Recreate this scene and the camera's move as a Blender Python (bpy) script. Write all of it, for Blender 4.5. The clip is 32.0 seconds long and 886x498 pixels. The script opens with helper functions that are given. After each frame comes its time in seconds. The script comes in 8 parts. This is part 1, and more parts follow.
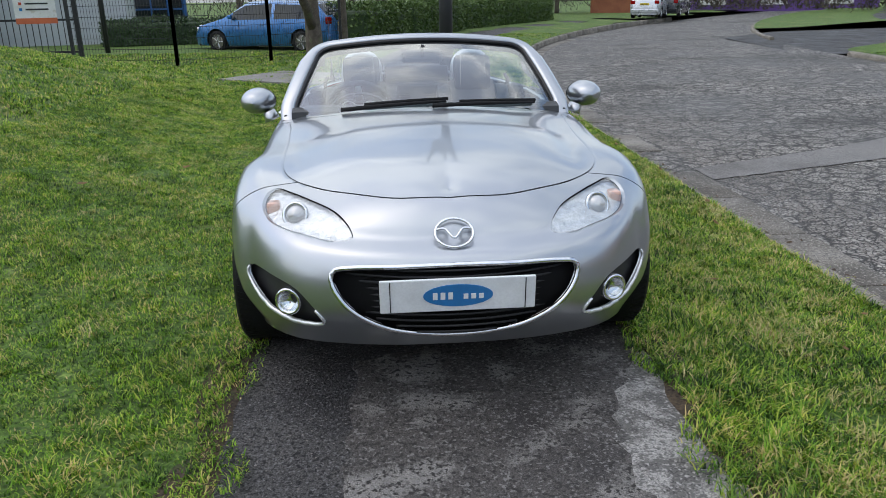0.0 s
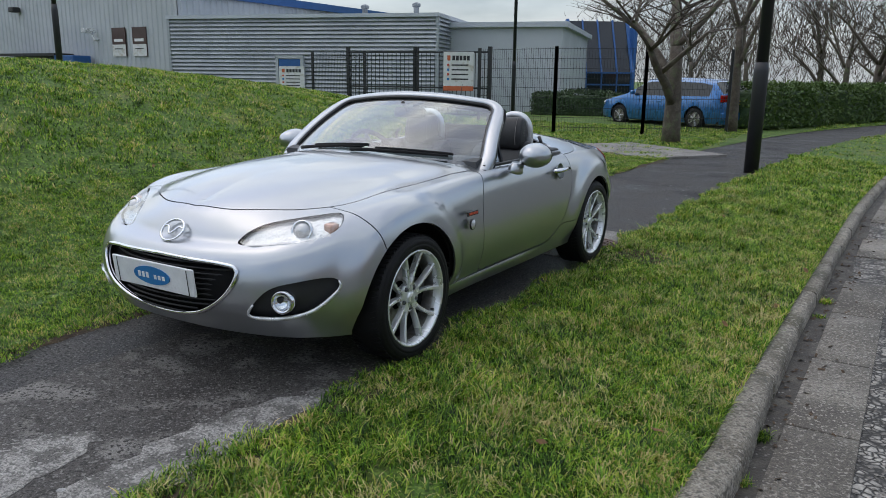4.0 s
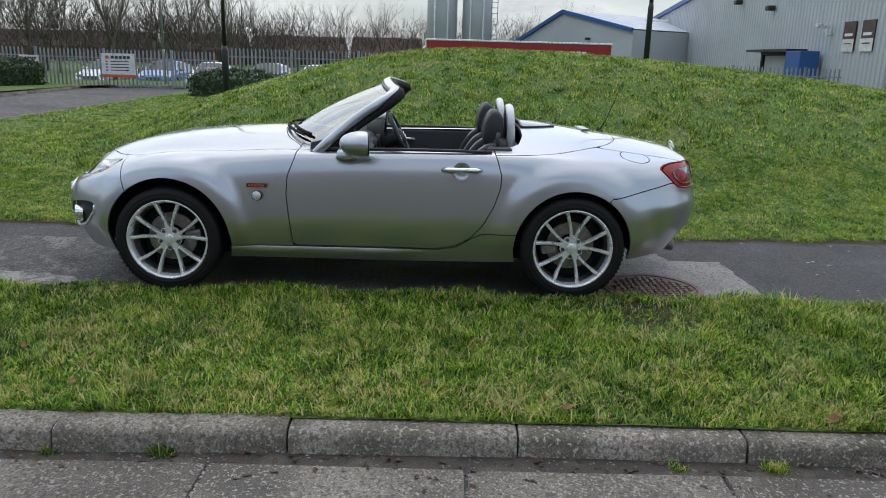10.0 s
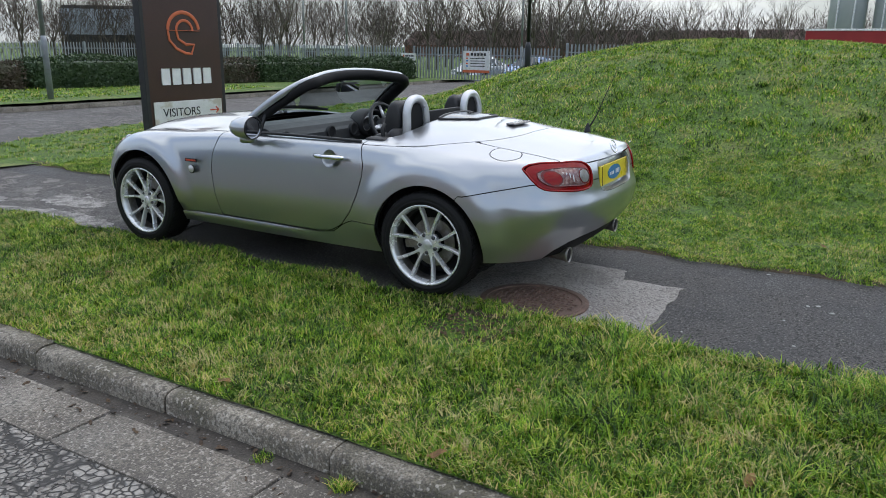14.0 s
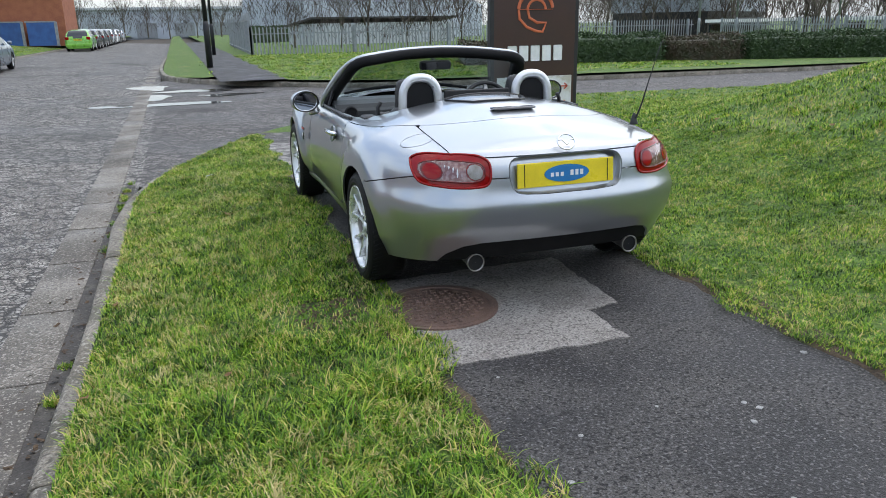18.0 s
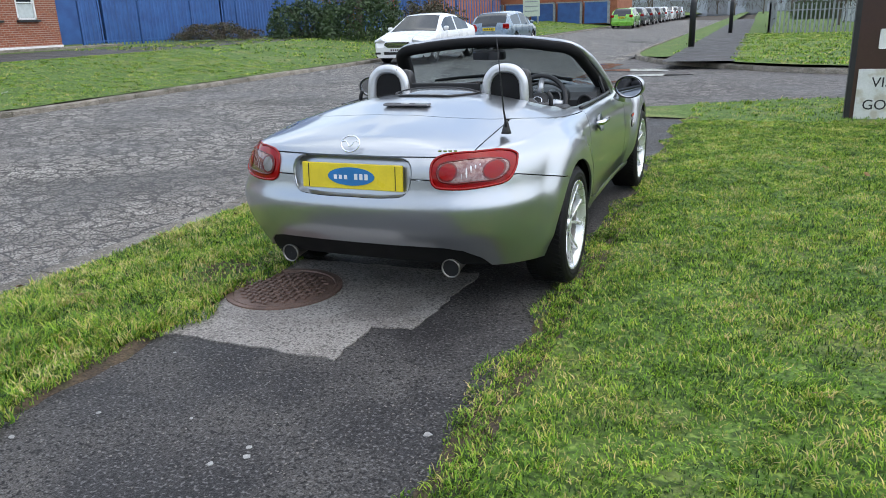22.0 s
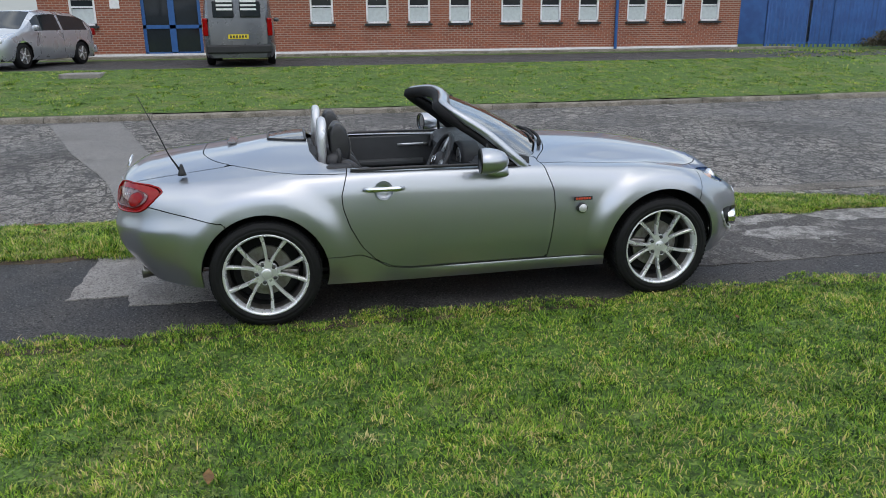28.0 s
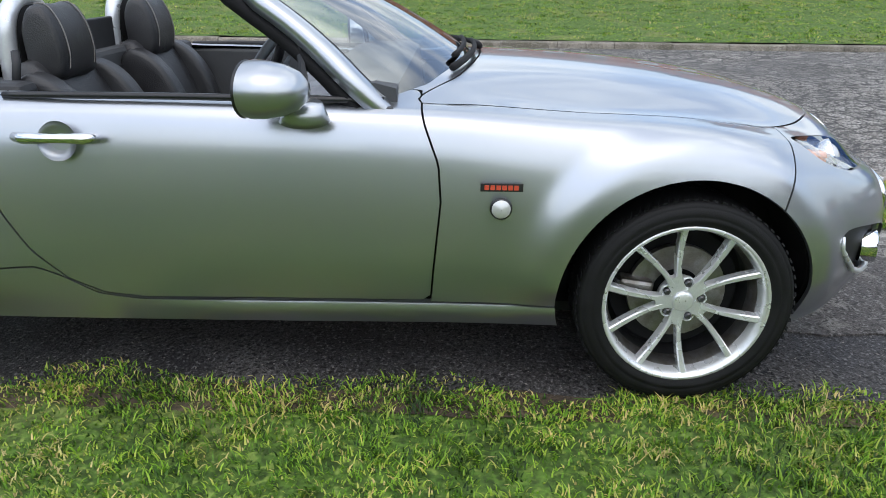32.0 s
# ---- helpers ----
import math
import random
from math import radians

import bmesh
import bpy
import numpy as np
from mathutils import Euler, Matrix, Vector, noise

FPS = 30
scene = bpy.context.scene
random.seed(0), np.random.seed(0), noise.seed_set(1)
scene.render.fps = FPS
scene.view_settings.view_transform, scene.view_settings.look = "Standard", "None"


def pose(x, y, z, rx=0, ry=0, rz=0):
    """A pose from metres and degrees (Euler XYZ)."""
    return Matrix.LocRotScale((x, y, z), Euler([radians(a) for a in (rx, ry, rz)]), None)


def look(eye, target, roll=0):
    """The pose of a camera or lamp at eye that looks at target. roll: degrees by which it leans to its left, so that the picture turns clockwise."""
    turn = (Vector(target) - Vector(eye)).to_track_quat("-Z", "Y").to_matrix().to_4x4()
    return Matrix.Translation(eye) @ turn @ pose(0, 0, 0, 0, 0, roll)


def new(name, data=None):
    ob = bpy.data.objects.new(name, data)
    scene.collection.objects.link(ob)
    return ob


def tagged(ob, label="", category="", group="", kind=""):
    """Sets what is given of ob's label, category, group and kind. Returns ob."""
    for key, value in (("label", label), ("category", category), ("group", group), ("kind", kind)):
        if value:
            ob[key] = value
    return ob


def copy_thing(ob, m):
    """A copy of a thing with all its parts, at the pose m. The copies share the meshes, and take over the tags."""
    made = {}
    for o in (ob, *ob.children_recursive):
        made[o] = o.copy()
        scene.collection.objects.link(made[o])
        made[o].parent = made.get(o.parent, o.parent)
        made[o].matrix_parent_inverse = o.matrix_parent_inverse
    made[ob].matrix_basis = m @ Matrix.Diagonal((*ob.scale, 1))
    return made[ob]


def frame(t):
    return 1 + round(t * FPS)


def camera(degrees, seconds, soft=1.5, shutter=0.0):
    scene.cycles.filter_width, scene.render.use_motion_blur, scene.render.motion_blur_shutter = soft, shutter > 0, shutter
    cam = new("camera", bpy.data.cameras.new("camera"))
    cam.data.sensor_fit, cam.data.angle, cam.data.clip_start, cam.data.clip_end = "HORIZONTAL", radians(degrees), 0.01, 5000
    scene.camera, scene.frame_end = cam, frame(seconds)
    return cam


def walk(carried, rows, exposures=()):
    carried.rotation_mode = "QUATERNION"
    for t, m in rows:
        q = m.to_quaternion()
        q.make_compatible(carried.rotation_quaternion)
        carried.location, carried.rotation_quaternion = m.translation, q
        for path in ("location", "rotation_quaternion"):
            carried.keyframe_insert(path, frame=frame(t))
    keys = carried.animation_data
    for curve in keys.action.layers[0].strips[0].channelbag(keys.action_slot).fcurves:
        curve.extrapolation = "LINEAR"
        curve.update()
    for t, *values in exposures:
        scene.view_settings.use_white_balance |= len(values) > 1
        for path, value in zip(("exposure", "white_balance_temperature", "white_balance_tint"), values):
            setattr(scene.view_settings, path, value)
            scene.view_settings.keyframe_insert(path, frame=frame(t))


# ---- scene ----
cam = camera(61.5, 32.0, soft=0.9)
PATH = [
    (0, (-0.224, -4.278, 1.409), (-0.081, -2.388, 0.77), -0.9),
    (0.5, (0.13, -4.31, 1.395), (0.134, -2.416, 0.753), -0.8),
    (1, (0.466, -4.309, 1.385), (0.348, -2.42, 0.74), -0.5),
    (1.5, (0.778, -4.265, 1.366), (0.521, -2.391, 0.717), -0.1),
    (2, (1.146, -4.29, 1.351), (0.74, -2.44, 0.707), 0.1),
    (2.5, (1.495, -4.266, 1.294), (0.946, -2.447, 0.671), 0.1),
    (3, (1.91, -4.219, 1.298), (1.217, -2.434, 0.72), 0.4),
    (3.5, (2.328, -4.141, 1.312), (1.473, -2.402, 0.818), 0.5),
    (4, (2.703, -3.963, 1.307), (1.684, -2.301, 0.861), 0.7),
    (4.5, (3.113, -3.751, 1.302), (1.91, -2.211, 0.877), 0.6),
    (6.5, (4.386, -2.59, 1.34), (2.689, -1.623, 0.909), 1.4),
    (7, (4.652, -2.185, 1.349), (2.875, -1.374, 0.919), 1.3),
    (7.5, (4.83, -1.765, 1.324), (2.975, -1.16, 0.888), 1.1),
    (8, (4.996, -1.324, 1.335), (3.096, -0.895, 0.881), 1.0),
    (8.5, (5.101, -0.882, 1.349), (3.176, -0.605, 0.88), 0.9),
    (9, (5.093, -0.465, 1.36), (3.16, -0.291, 0.879), 1.1),
    (9.5, (5.089, -0.051, 1.358), (3.153, 0.055, 0.867), 1.4),
    (10, (5.006, 0.349, 1.348), (3.068, 0.38, 0.853), 1.6),
    (10.5, (4.933, 0.732, 1.343), (2.996, 0.685, 0.845), 1.6),
    (11, (4.881, 1.104, 1.359), (2.951, 0.949, 0.859), 1.7),
    (11.5, (4.785, 1.455, 1.351), (2.873, 1.154, 0.848), 1.5),
    (12, (4.754, 1.851, 1.355), (2.87, 1.41, 0.85), 1.3),
    (12.5, (4.687, 2.224, 1.359), (2.852, 1.613, 0.852), 1.0),
    (13, (4.571, 2.575, 1.358), (2.779, 1.845, 0.849), 0.9),
    (13.5, (4.454, 2.949, 1.361), (2.711, 2.112, 0.851), 0.9),
    (15.5, (3.528, 3.971, 1.427), (2.166, 2.625, 0.849), -0.8),
    (16, (3.208, 4.288, 1.371), (1.984, 2.813, 0.802), -1.0),
    (16.5, (2.877, 4.509, 1.304), (1.773, 2.936, 0.749), -0.8),
    (17, (2.51, 4.689, 1.289), (1.528, 3.04, 0.727), -0.5),
    (17.5, (2.097, 4.907, 1.332), (1.258, 3.185, 0.757), -0.4),
    (18, (1.69, 5.078, 1.365), (1.073, 3.265, 0.787), -1.1),
    (18.5, (1.255, 5.216, 1.398), (0.845, 3.343, 0.829), -2.0),
    (19, (0.863, 5.336, 1.45), (0.622, 3.437, 0.873), -2.0),
    (19.5, (0.493, 5.334, 1.428), (0.442, 3.422, 0.846), -2.2),
    (20, (0.097, 5.3, 1.41), (0.206, 3.393, 0.818), -2.2),
    (20.5, (-0.338, 5.246, 1.401), (-0.076, 3.354, 0.808), -2.3),
    (21, (-0.746, 5.117, 1.371), (-0.331, 3.255, 0.771), -2.2),
    (21.5, (-1.224, 4.991, 1.349), (-0.658, 3.167, 0.753), -2.2),
    (22, (-1.648, 4.841, 1.35), (-0.907, 3.082, 0.754), -2.1),
    (22.5, (-2.033, 4.629, 1.365), (-1.139, 2.941, 0.771), -2.1),
    (23, (-2.434, 4.425, 1.361), (-1.419, 2.808, 0.766), -2.1),
    (23.5, (-2.766, 4.179, 1.335), (-1.658, 2.625, 0.738), -1.9),
    (24, (-3.068, 3.923, 1.349), (-1.909, 2.406, 0.75), -1.3),
    (24.5, (-3.39, 3.638, 1.369), (-2.152, 2.184, 0.774), -1.0),
    (25, (-3.643, 3.303, 1.354), (-2.251, 1.988, 0.779), -1.2),
    (25.5, (-3.91, 2.943, 1.371), (-2.368, 1.798, 0.815), -1.4),
    (26, (-4.153, 2.572, 1.426), (-2.5, 1.587, 0.878), -1.4),
    (26.5, (-4.305, 2.179, 1.462), (-2.584, 1.318, 0.916), -1.2),
    (28.5, (-4.854, 0.633, 1.595), (-2.953, 0.450, 1.001), -0.68),
    (29, (-4.822, 0.289, 1.584), (-2.923, 0.287, 0.954), -0.75),
    (29.5, (-4.674, 0.077, 1.507), (-2.783, 0.099, 0.856), -0.31),
    (30, (-4.407, -0.045, 1.426), (-2.517, -0.045, 0.771), 0.03),
    (30.5, (-4.035, -0.127, 1.348), (-2.147, -0.124, 0.688), 0.28),
    (31, (-3.583, -0.257, 1.288), (-1.700, -0.250, 0.617), 0.32),
    (31.5, (-3.126, -0.386, 1.225), (-1.247, -0.359, 0.540), 0.53),
    (32, (-2.728, -0.521, 1.159), (-0.855, -0.493, 0.459), 0.64),
]
EXPOSURES = [(0, 0.66), (1, 0.64), (2, 0.60), (4, 0.40), (7, 0.46), (9, 0.56), (11, 0.60), (12, 0.63), (13, 0.66), (16, 0.88), (18, 1.04), (19, 1.08), (20, 1.07), (22, 1.12), (23, 1.14), (24, 1.04), (26, 0.64), (29, 0.66), (30, 0.78), (31, 0.96), (32, 1.03)]
walk(cam, [(t, look(eye, target, roll)) for t, eye, target, roll in PATH], EXPOSURES)


# ---- daylight: broken cloud, a wide soft sun ----
SUN_EL, SUN_AZ = 62.0, -95.0   # height; bearing from +y towards +x
world = bpy.data.worlds.new("sky")
scene.world = world
world.use_nodes = True
wn, wl = world.node_tree.nodes, world.node_tree.links
wn.clear()
w_out = wn.new("ShaderNodeOutputWorld")
w_bg = wn.new("ShaderNodeBackground")
w_bg.inputs["Strength"].default_value = 0.15
w_sky = wn.new("ShaderNodeTexSky")
w_sky.sky_type = "NISHITA"
w_sky.sun_disc = False
w_sky.sun_elevation, w_sky.sun_rotation = radians(SUN_EL), radians(SUN_AZ)
w_sky.air_density, w_sky.dust_density = 1.0, 1.5
w_tc = wn.new("ShaderNodeTexCoord")
w_map = wn.new("ShaderNodeMapping")
w_map.inputs["Scale"].default_value = (1.0, 1.0, 3.2)
w_n = wn.new("ShaderNodeTexNoise")
w_n.inputs["Scale"].default_value, w_n.inputs["Detail"].default_value, w_n.inputs["Roughness"].default_value = 2.3, 9.0, 0.58
w_n2 = wn.new("ShaderNodeTexNoise")
w_n2.inputs["Scale"].default_value, w_n2.inputs["Detail"].default_value = 4.5, 6.0
w_cover = wn.new("ShaderNodeMapRange")
for key, value in (("From Min", .42), ("From Max", .60), ("To Min", .12), ("To Max", .95)):
    w_cover.inputs[key].default_value = value
w_cloud = wn.new("ShaderNodeValToRGB")
w_cloud.color_ramp.elements[0].position, w_cloud.color_ramp.elements[0].color = .30, (2.68, 3.0, 3.32, 1)
w_cloud.color_ramp.elements[1].position, w_cloud.color_ramp.elements[1].color = .70, (6.55, 6.85, 7.0, 1)
w_mix = wn.new("ShaderNodeMix")
w_mix.data_type = "RGBA"
wl.new(w_tc.outputs["Generated"], w_map.inputs["Vector"])
wl.new(w_map.outputs["Vector"], w_n.inputs["Vector"])
wl.new(w_map.outputs["Vector"], w_n2.inputs["Vector"])
wl.new(w_n.outputs["Fac"], w_cover.inputs["Value"])
wl.new(w_n2.outputs["Fac"], w_cloud.inputs["Fac"])
# cloud closes in towards the horizon
w_sep = wn.new("ShaderNodeSeparateXYZ")
w_lift = wn.new("ShaderNodeMapRange")
wl.new(w_tc.outputs["Generated"], w_sep.inputs["Vector"])
w_low = wn.new("ShaderNodeMapRange")
for key, value in (("From Min", .02), ("From Max", .38), ("To Min", .90), ("To Max", 0.0)):
    w_low.inputs[key].default_value = value
wl.new(w_sep.outputs["Z"], w_low.inputs["Value"])
wl.new(w_sep.outputs["Z"], w_lift.inputs["Value"])
w_max = wn.new("ShaderNodeMath")
w_max.operation = "MAXIMUM"
wl.new(w_cover.outputs["Result"], w_max.inputs[0])
wl.new(w_low.outputs["Result"], w_max.inputs[1])
wl.new(w_max.outputs[0], w_mix.inputs["Factor"])
wl.new(w_sky.outputs["Color"], w_mix.inputs[6])
# overcast: the zenith is brighter than the horizon
for key, value in (("From Min", 0.0), ("From Max", 1.0), ("To Min", .58), ("To Max", 1.30)):
    w_lift.inputs[key].default_value = value
w_scale = wn.new("ShaderNodeVectorMath")
w_scale.operation = "SCALE"
wl.new(w_lift.outputs["Result"], w_scale.inputs["Scale"])
wl.new(w_cloud.outputs["Color"], w_scale.inputs[0])
wl.new(w_scale.outputs["Vector"], w_mix.inputs[7])
wl.new(w_mix.outputs[2], w_bg.inputs["Color"])
wl.new(w_bg.outputs["Background"], w_out.inputs["Surface"])

sun_data = bpy.data.lights.new("sun", "SUN")
sun_data.energy, sun_data.angle, sun_data.color = .55, radians(120), (1.0, .95, .87)
sun = new("sun", sun_data)
_az, _el = radians(SUN_AZ), radians(SUN_EL)
sun.matrix_world = look((0, 0, 30), Vector((0, 0, 30)) - Vector((math.sin(_az) * math.cos(_el), math.cos(_az) * math.cos(_el), math.sin(_el))))


# ---- materials ----
def material(name, base, second=None, scale=6.0, rough=.6, metal=0.0, fine=60.0, fine_amount=.15, bump=0.0, bump_scale=80.0, coat=0.0, spec=.5,
             low=.40, high=.62, third=None, third_scale=1.3, speck=None, leafy=0.0, random_amount=0.0, rough_var=.08, space="world"):
    """A principled surface with two colours mixed by broad noise, fine grain, optional third stain colour, bump and object-to-object variation."""
    m = bpy.data.materials.new(name)
    m.use_nodes = True
    n, l = m.node_tree.nodes, m.node_tree.links
    b = n["Principled BSDF"]
    b.inputs["Metallic"].default_value = metal
    b.inputs["Specular IOR Level"].default_value = spec
    b.inputs["Coat Weight"].default_value = coat
    b.inputs["Coat Roughness"].default_value = .05
    if space == "world":
        co = n.new("ShaderNodeNewGeometry").outputs["Position"]
    else:
        co = n.new("ShaderNodeTexCoord").outputs["Object"]

    def noise_tex(sc, detail=5.0):
        t = n.new("ShaderNodeTexNoise")
        t.inputs["Scale"].default_value, t.inputs["Detail"].default_value = sc, detail
        l.new(co, t.inputs["Vector"])
        return t.outputs["Fac"]

    def mixed(fac, a, c, blend="MIX"):
        x = n.new("ShaderNodeMix")
        x.data_type, x.blend_type = "RGBA", blend
        if hasattr(fac, "links"):
            l.new(fac, x.inputs["Factor"])
        else:
            x.inputs["Factor"].default_value = fac
        for socket, v in ((x.inputs[6], a), (x.inputs[7], c)):
            if hasattr(v, "links"):
                l.new(v, socket)
            else:
                socket.default_value = (*v, 1)
        return x.outputs[2]

    def ranged(value, a, c, to=(0, 1)):
        r = n.new("ShaderNodeMapRange")
        r.inputs["From Min"].default_value, r.inputs["From Max"].default_value = a, c
        r.inputs["To Min"].default_value, r.inputs["To Max"].default_value = to
        l.new(value, r.inputs["Value"])
        return r.outputs["Result"]

    broad = noise_tex(scale)
    colour = mixed(ranged(broad, low, high), base, second or tuple(c * .8 for c in base))
    if third:
        colour = mixed(ranged(noise_tex(third_scale, 7.0), .54, .66), colour, third)
    grain = noise_tex(fine, 2.0)
    g = ranged(grain, .25, .75, (1 - fine_amount, 1 + fine_amount))
    comb = n.new("ShaderNodeCombineColor")
    for k in range(3):
        l.new(g, comb.inputs[k])
    colour = mixed(1.0, colour, comb.outputs["Color"], "MULTIPLY")
    if speck:
        sp = ranged(noise_tex(speck[0], 1.0), .56, .68)
        colour = mixed(sp, colour, speck[1])
        dk = ranged(noise_tex(speck[0] * .83, 1.0), .47, .34)
        colour = mixed(dk, colour, tuple(c * .42 for c in base))
    if random_amount:
        info = n.new("ShaderNodeObjectInfo")
        rr = ranged(info.outputs["Random"], 0, 1, (1 - random_amount, 1 + random_amount))
        comb2 = n.new("ShaderNodeCombineColor")
        for k in range(3):
            l.new(rr, comb2.inputs[k])
        colour = mixed(1.0, colour, comb2.outputs["Color"], "MULTIPLY")
    l.new(colour, b.inputs["Base Color"])
    l.new(ranged(broad, .3, .7, (max(.02, rough - rough_var), min(1, rough + rough_var))), b.inputs["Roughness"])
    if leafy:
        tl = n.new("ShaderNodeBsdfTranslucent")
        bright = mixed(1.0, colour, (1.25, 1.35, .8), "MULTIPLY")
        l.new(bright, tl.inputs["Color"])
        ms = n.new("ShaderNodeMixShader")
        ms.inputs["Fac"].default_value = leafy
        l.new(b.outputs[0], ms.inputs[1])
        l.new(tl.outputs[0], ms.inputs[2])
        l.new(ms.outputs[0], n["Material Output"].inputs["Surface"])
    if bump:
        bp = n.new("ShaderNodeBump")
        bp.inputs["Strength"].default_value, bp.inputs["Distance"].default_value = bump, .01
        l.new(noise_tex(bump_scale, 4.0), bp.inputs["Height"])
        l.new(bp.outputs["Normal"], b.inputs["Normal"])
    return m


def glass_material(name, tint=(.9, .95, .93), rough=0.0, alpha=.25):
    """A thin pane: mostly see-through, with a glossy reflection."""
    m = bpy.data.materials.new(name)
    m.use_nodes = True
    n, l = m.node_tree.nodes, m.node_tree.links
    n.clear()
    out = n.new("ShaderNodeOutputMaterial")
    tr = n.new("ShaderNodeBsdfTransparent")
    tr.inputs["Color"].default_value = (*tint, 1)
    gl = n.new("ShaderNodeBsdfGlossy")
    gl.inputs["Roughness"].default_value = rough + .02
    lw = n.new("ShaderNodeLayerWeight")
    lw.inputs["Blend"].default_value = .50
    pw = n.new("ShaderNodeMath")
    pw.operation = "POWER"
    pw.inputs[1].default_value = 2.2
    ad = n.new("ShaderNodeMath")
    ad.operation = "MULTIPLY_ADD"
    ad.inputs[1].default_value, ad.inputs[2].default_value = .82, alpha
    l.new(lw.outputs["Facing"], pw.inputs[0])
    l.new(pw.outputs[0], ad.inputs[0])
    mx = n.new("ShaderNodeMixShader")
    l.new(ad.outputs[0], mx.inputs["Fac"])
    l.new(tr.outputs[0], mx.inputs[1])
    l.new(gl.outputs[0], mx.inputs[2])
    l.new(mx.outputs[0], out.inputs["Surface"])
    return m


def plain(name, colour, rough=.5, metal=0.0, coat=0.0, spec=.5, fine_amount=.05):
    return material(name, colour, tuple(c * .9 for c in colour), 9.0, rough, metal, 120.0, fine_amount, coat=coat, spec=spec, rough_var=.04)


M_PAINT = material("silver_paint", (.438, .459, .489), (.438, .459, .489), 2.0, .30, .90, 2500.0, .10, coat=1.0, rough_var=0.0, space="object")
M_BLACK = plain("black_plastic", (.018, .018, .02), .55)
M_LINING = plain("dull_black_lining", (.010, .010, .011), .75, 0, 0, .2)
M_TRIM = plain("satin_black_trim", (.012, .012, .014), .35)
# near-black for shade in gaps, openings and hollows, also on some black parts
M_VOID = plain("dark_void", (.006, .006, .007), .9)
M_RUBBER = material("tyre_rubber", (.0055, .0055, .006), (.009, .009, .0095), 20.0, .62, 0, 300.0, .2, bump=.15, bump_scale=300.0, spec=.25)
M_ALLOY = material("alloy_silver", (.78, .79, .80), (.74, .75, .76), 12.0, .28, .60, 200.0, .05, coat=.3)
M_STEEL = material("brushed_steel", (.30, .29, .28), (.22, .20, .18), 30.0, .42, .9, 400.0, .15)
M_CHROME = plain("chrome", (.80, .81, .83), .08, 1.0)
M_HOOP = plain("satin_silver_hoop", (.66, .67, .69), .30, .6)
M_LEATHER = material("black_leather", (.020, .020, .022), (.028, .028, .030), 14.0, .42, 0, 260.0, .2, bump=.25, bump_scale=220.0)
M_STITCH = plain("grey_stitching", (.22, .21, .20), .8)
M_DASH = material("grey_black_dash", (.045, .047, .05), (.055, .057, .06), 9.0, .55, 0, 300.0, .2, bump=.2, bump_scale=260.0)
M_GLASS = glass_material("screen_glass", (.76, .86, .88), 0, .17)
M_LENS = glass_material("lamp_lens", (.95, .97, .98), 0, .03)
M_REFLECT = material("lamp_reflector", (.74, .75, .76), (.58, .59, .60), 40.0, .20, .6, 90.0, .10, bump=.7, bump_scale=45.0, coat=.5)
M_RED = plain("red_lamp", (.27, .0015, .002), .10, 0, .1, .3)
M_TAILBAND = material("clear_ribbed_band", (.27, .17, .16), (.16, .06, .056), 60.0, .15, .4, 200.0, .25, coat=1.0)
M_COVER = plain("smoked_roof_cover", (.10, .105, .11), .18, .1, .6)
M_DARKRED = plain("dark_red_lamp", (.13, .001, .002), .15, 0, .3)
M_AMBER = plain("amber_lamp", (.72, .45, .36), .12, 0, .8)
M_CLEAR = plain("clear_lamp", (.62, .62, .62), .12, .3, 1.0)
M_MIRROR = plain("mirror_glass", (.42, .44, .47), .02, 1.0)
M_PLATE_W = plain("white_plate", (.78, .79, .80), .30, 0, .4)
M_PLATE_Y = plain("yellow_plate", (.80, .62, .03), .30, 0, .4)
M_BLUE_MARK = plain("blue_mark", (.02, .18, .46), .35, 0, .3)
M_WHITE = plain("white_mark", (.80, .80, .80), .5)
M_REDMARK = plain("red_orange_mark", (.55, .07, .03), .45)


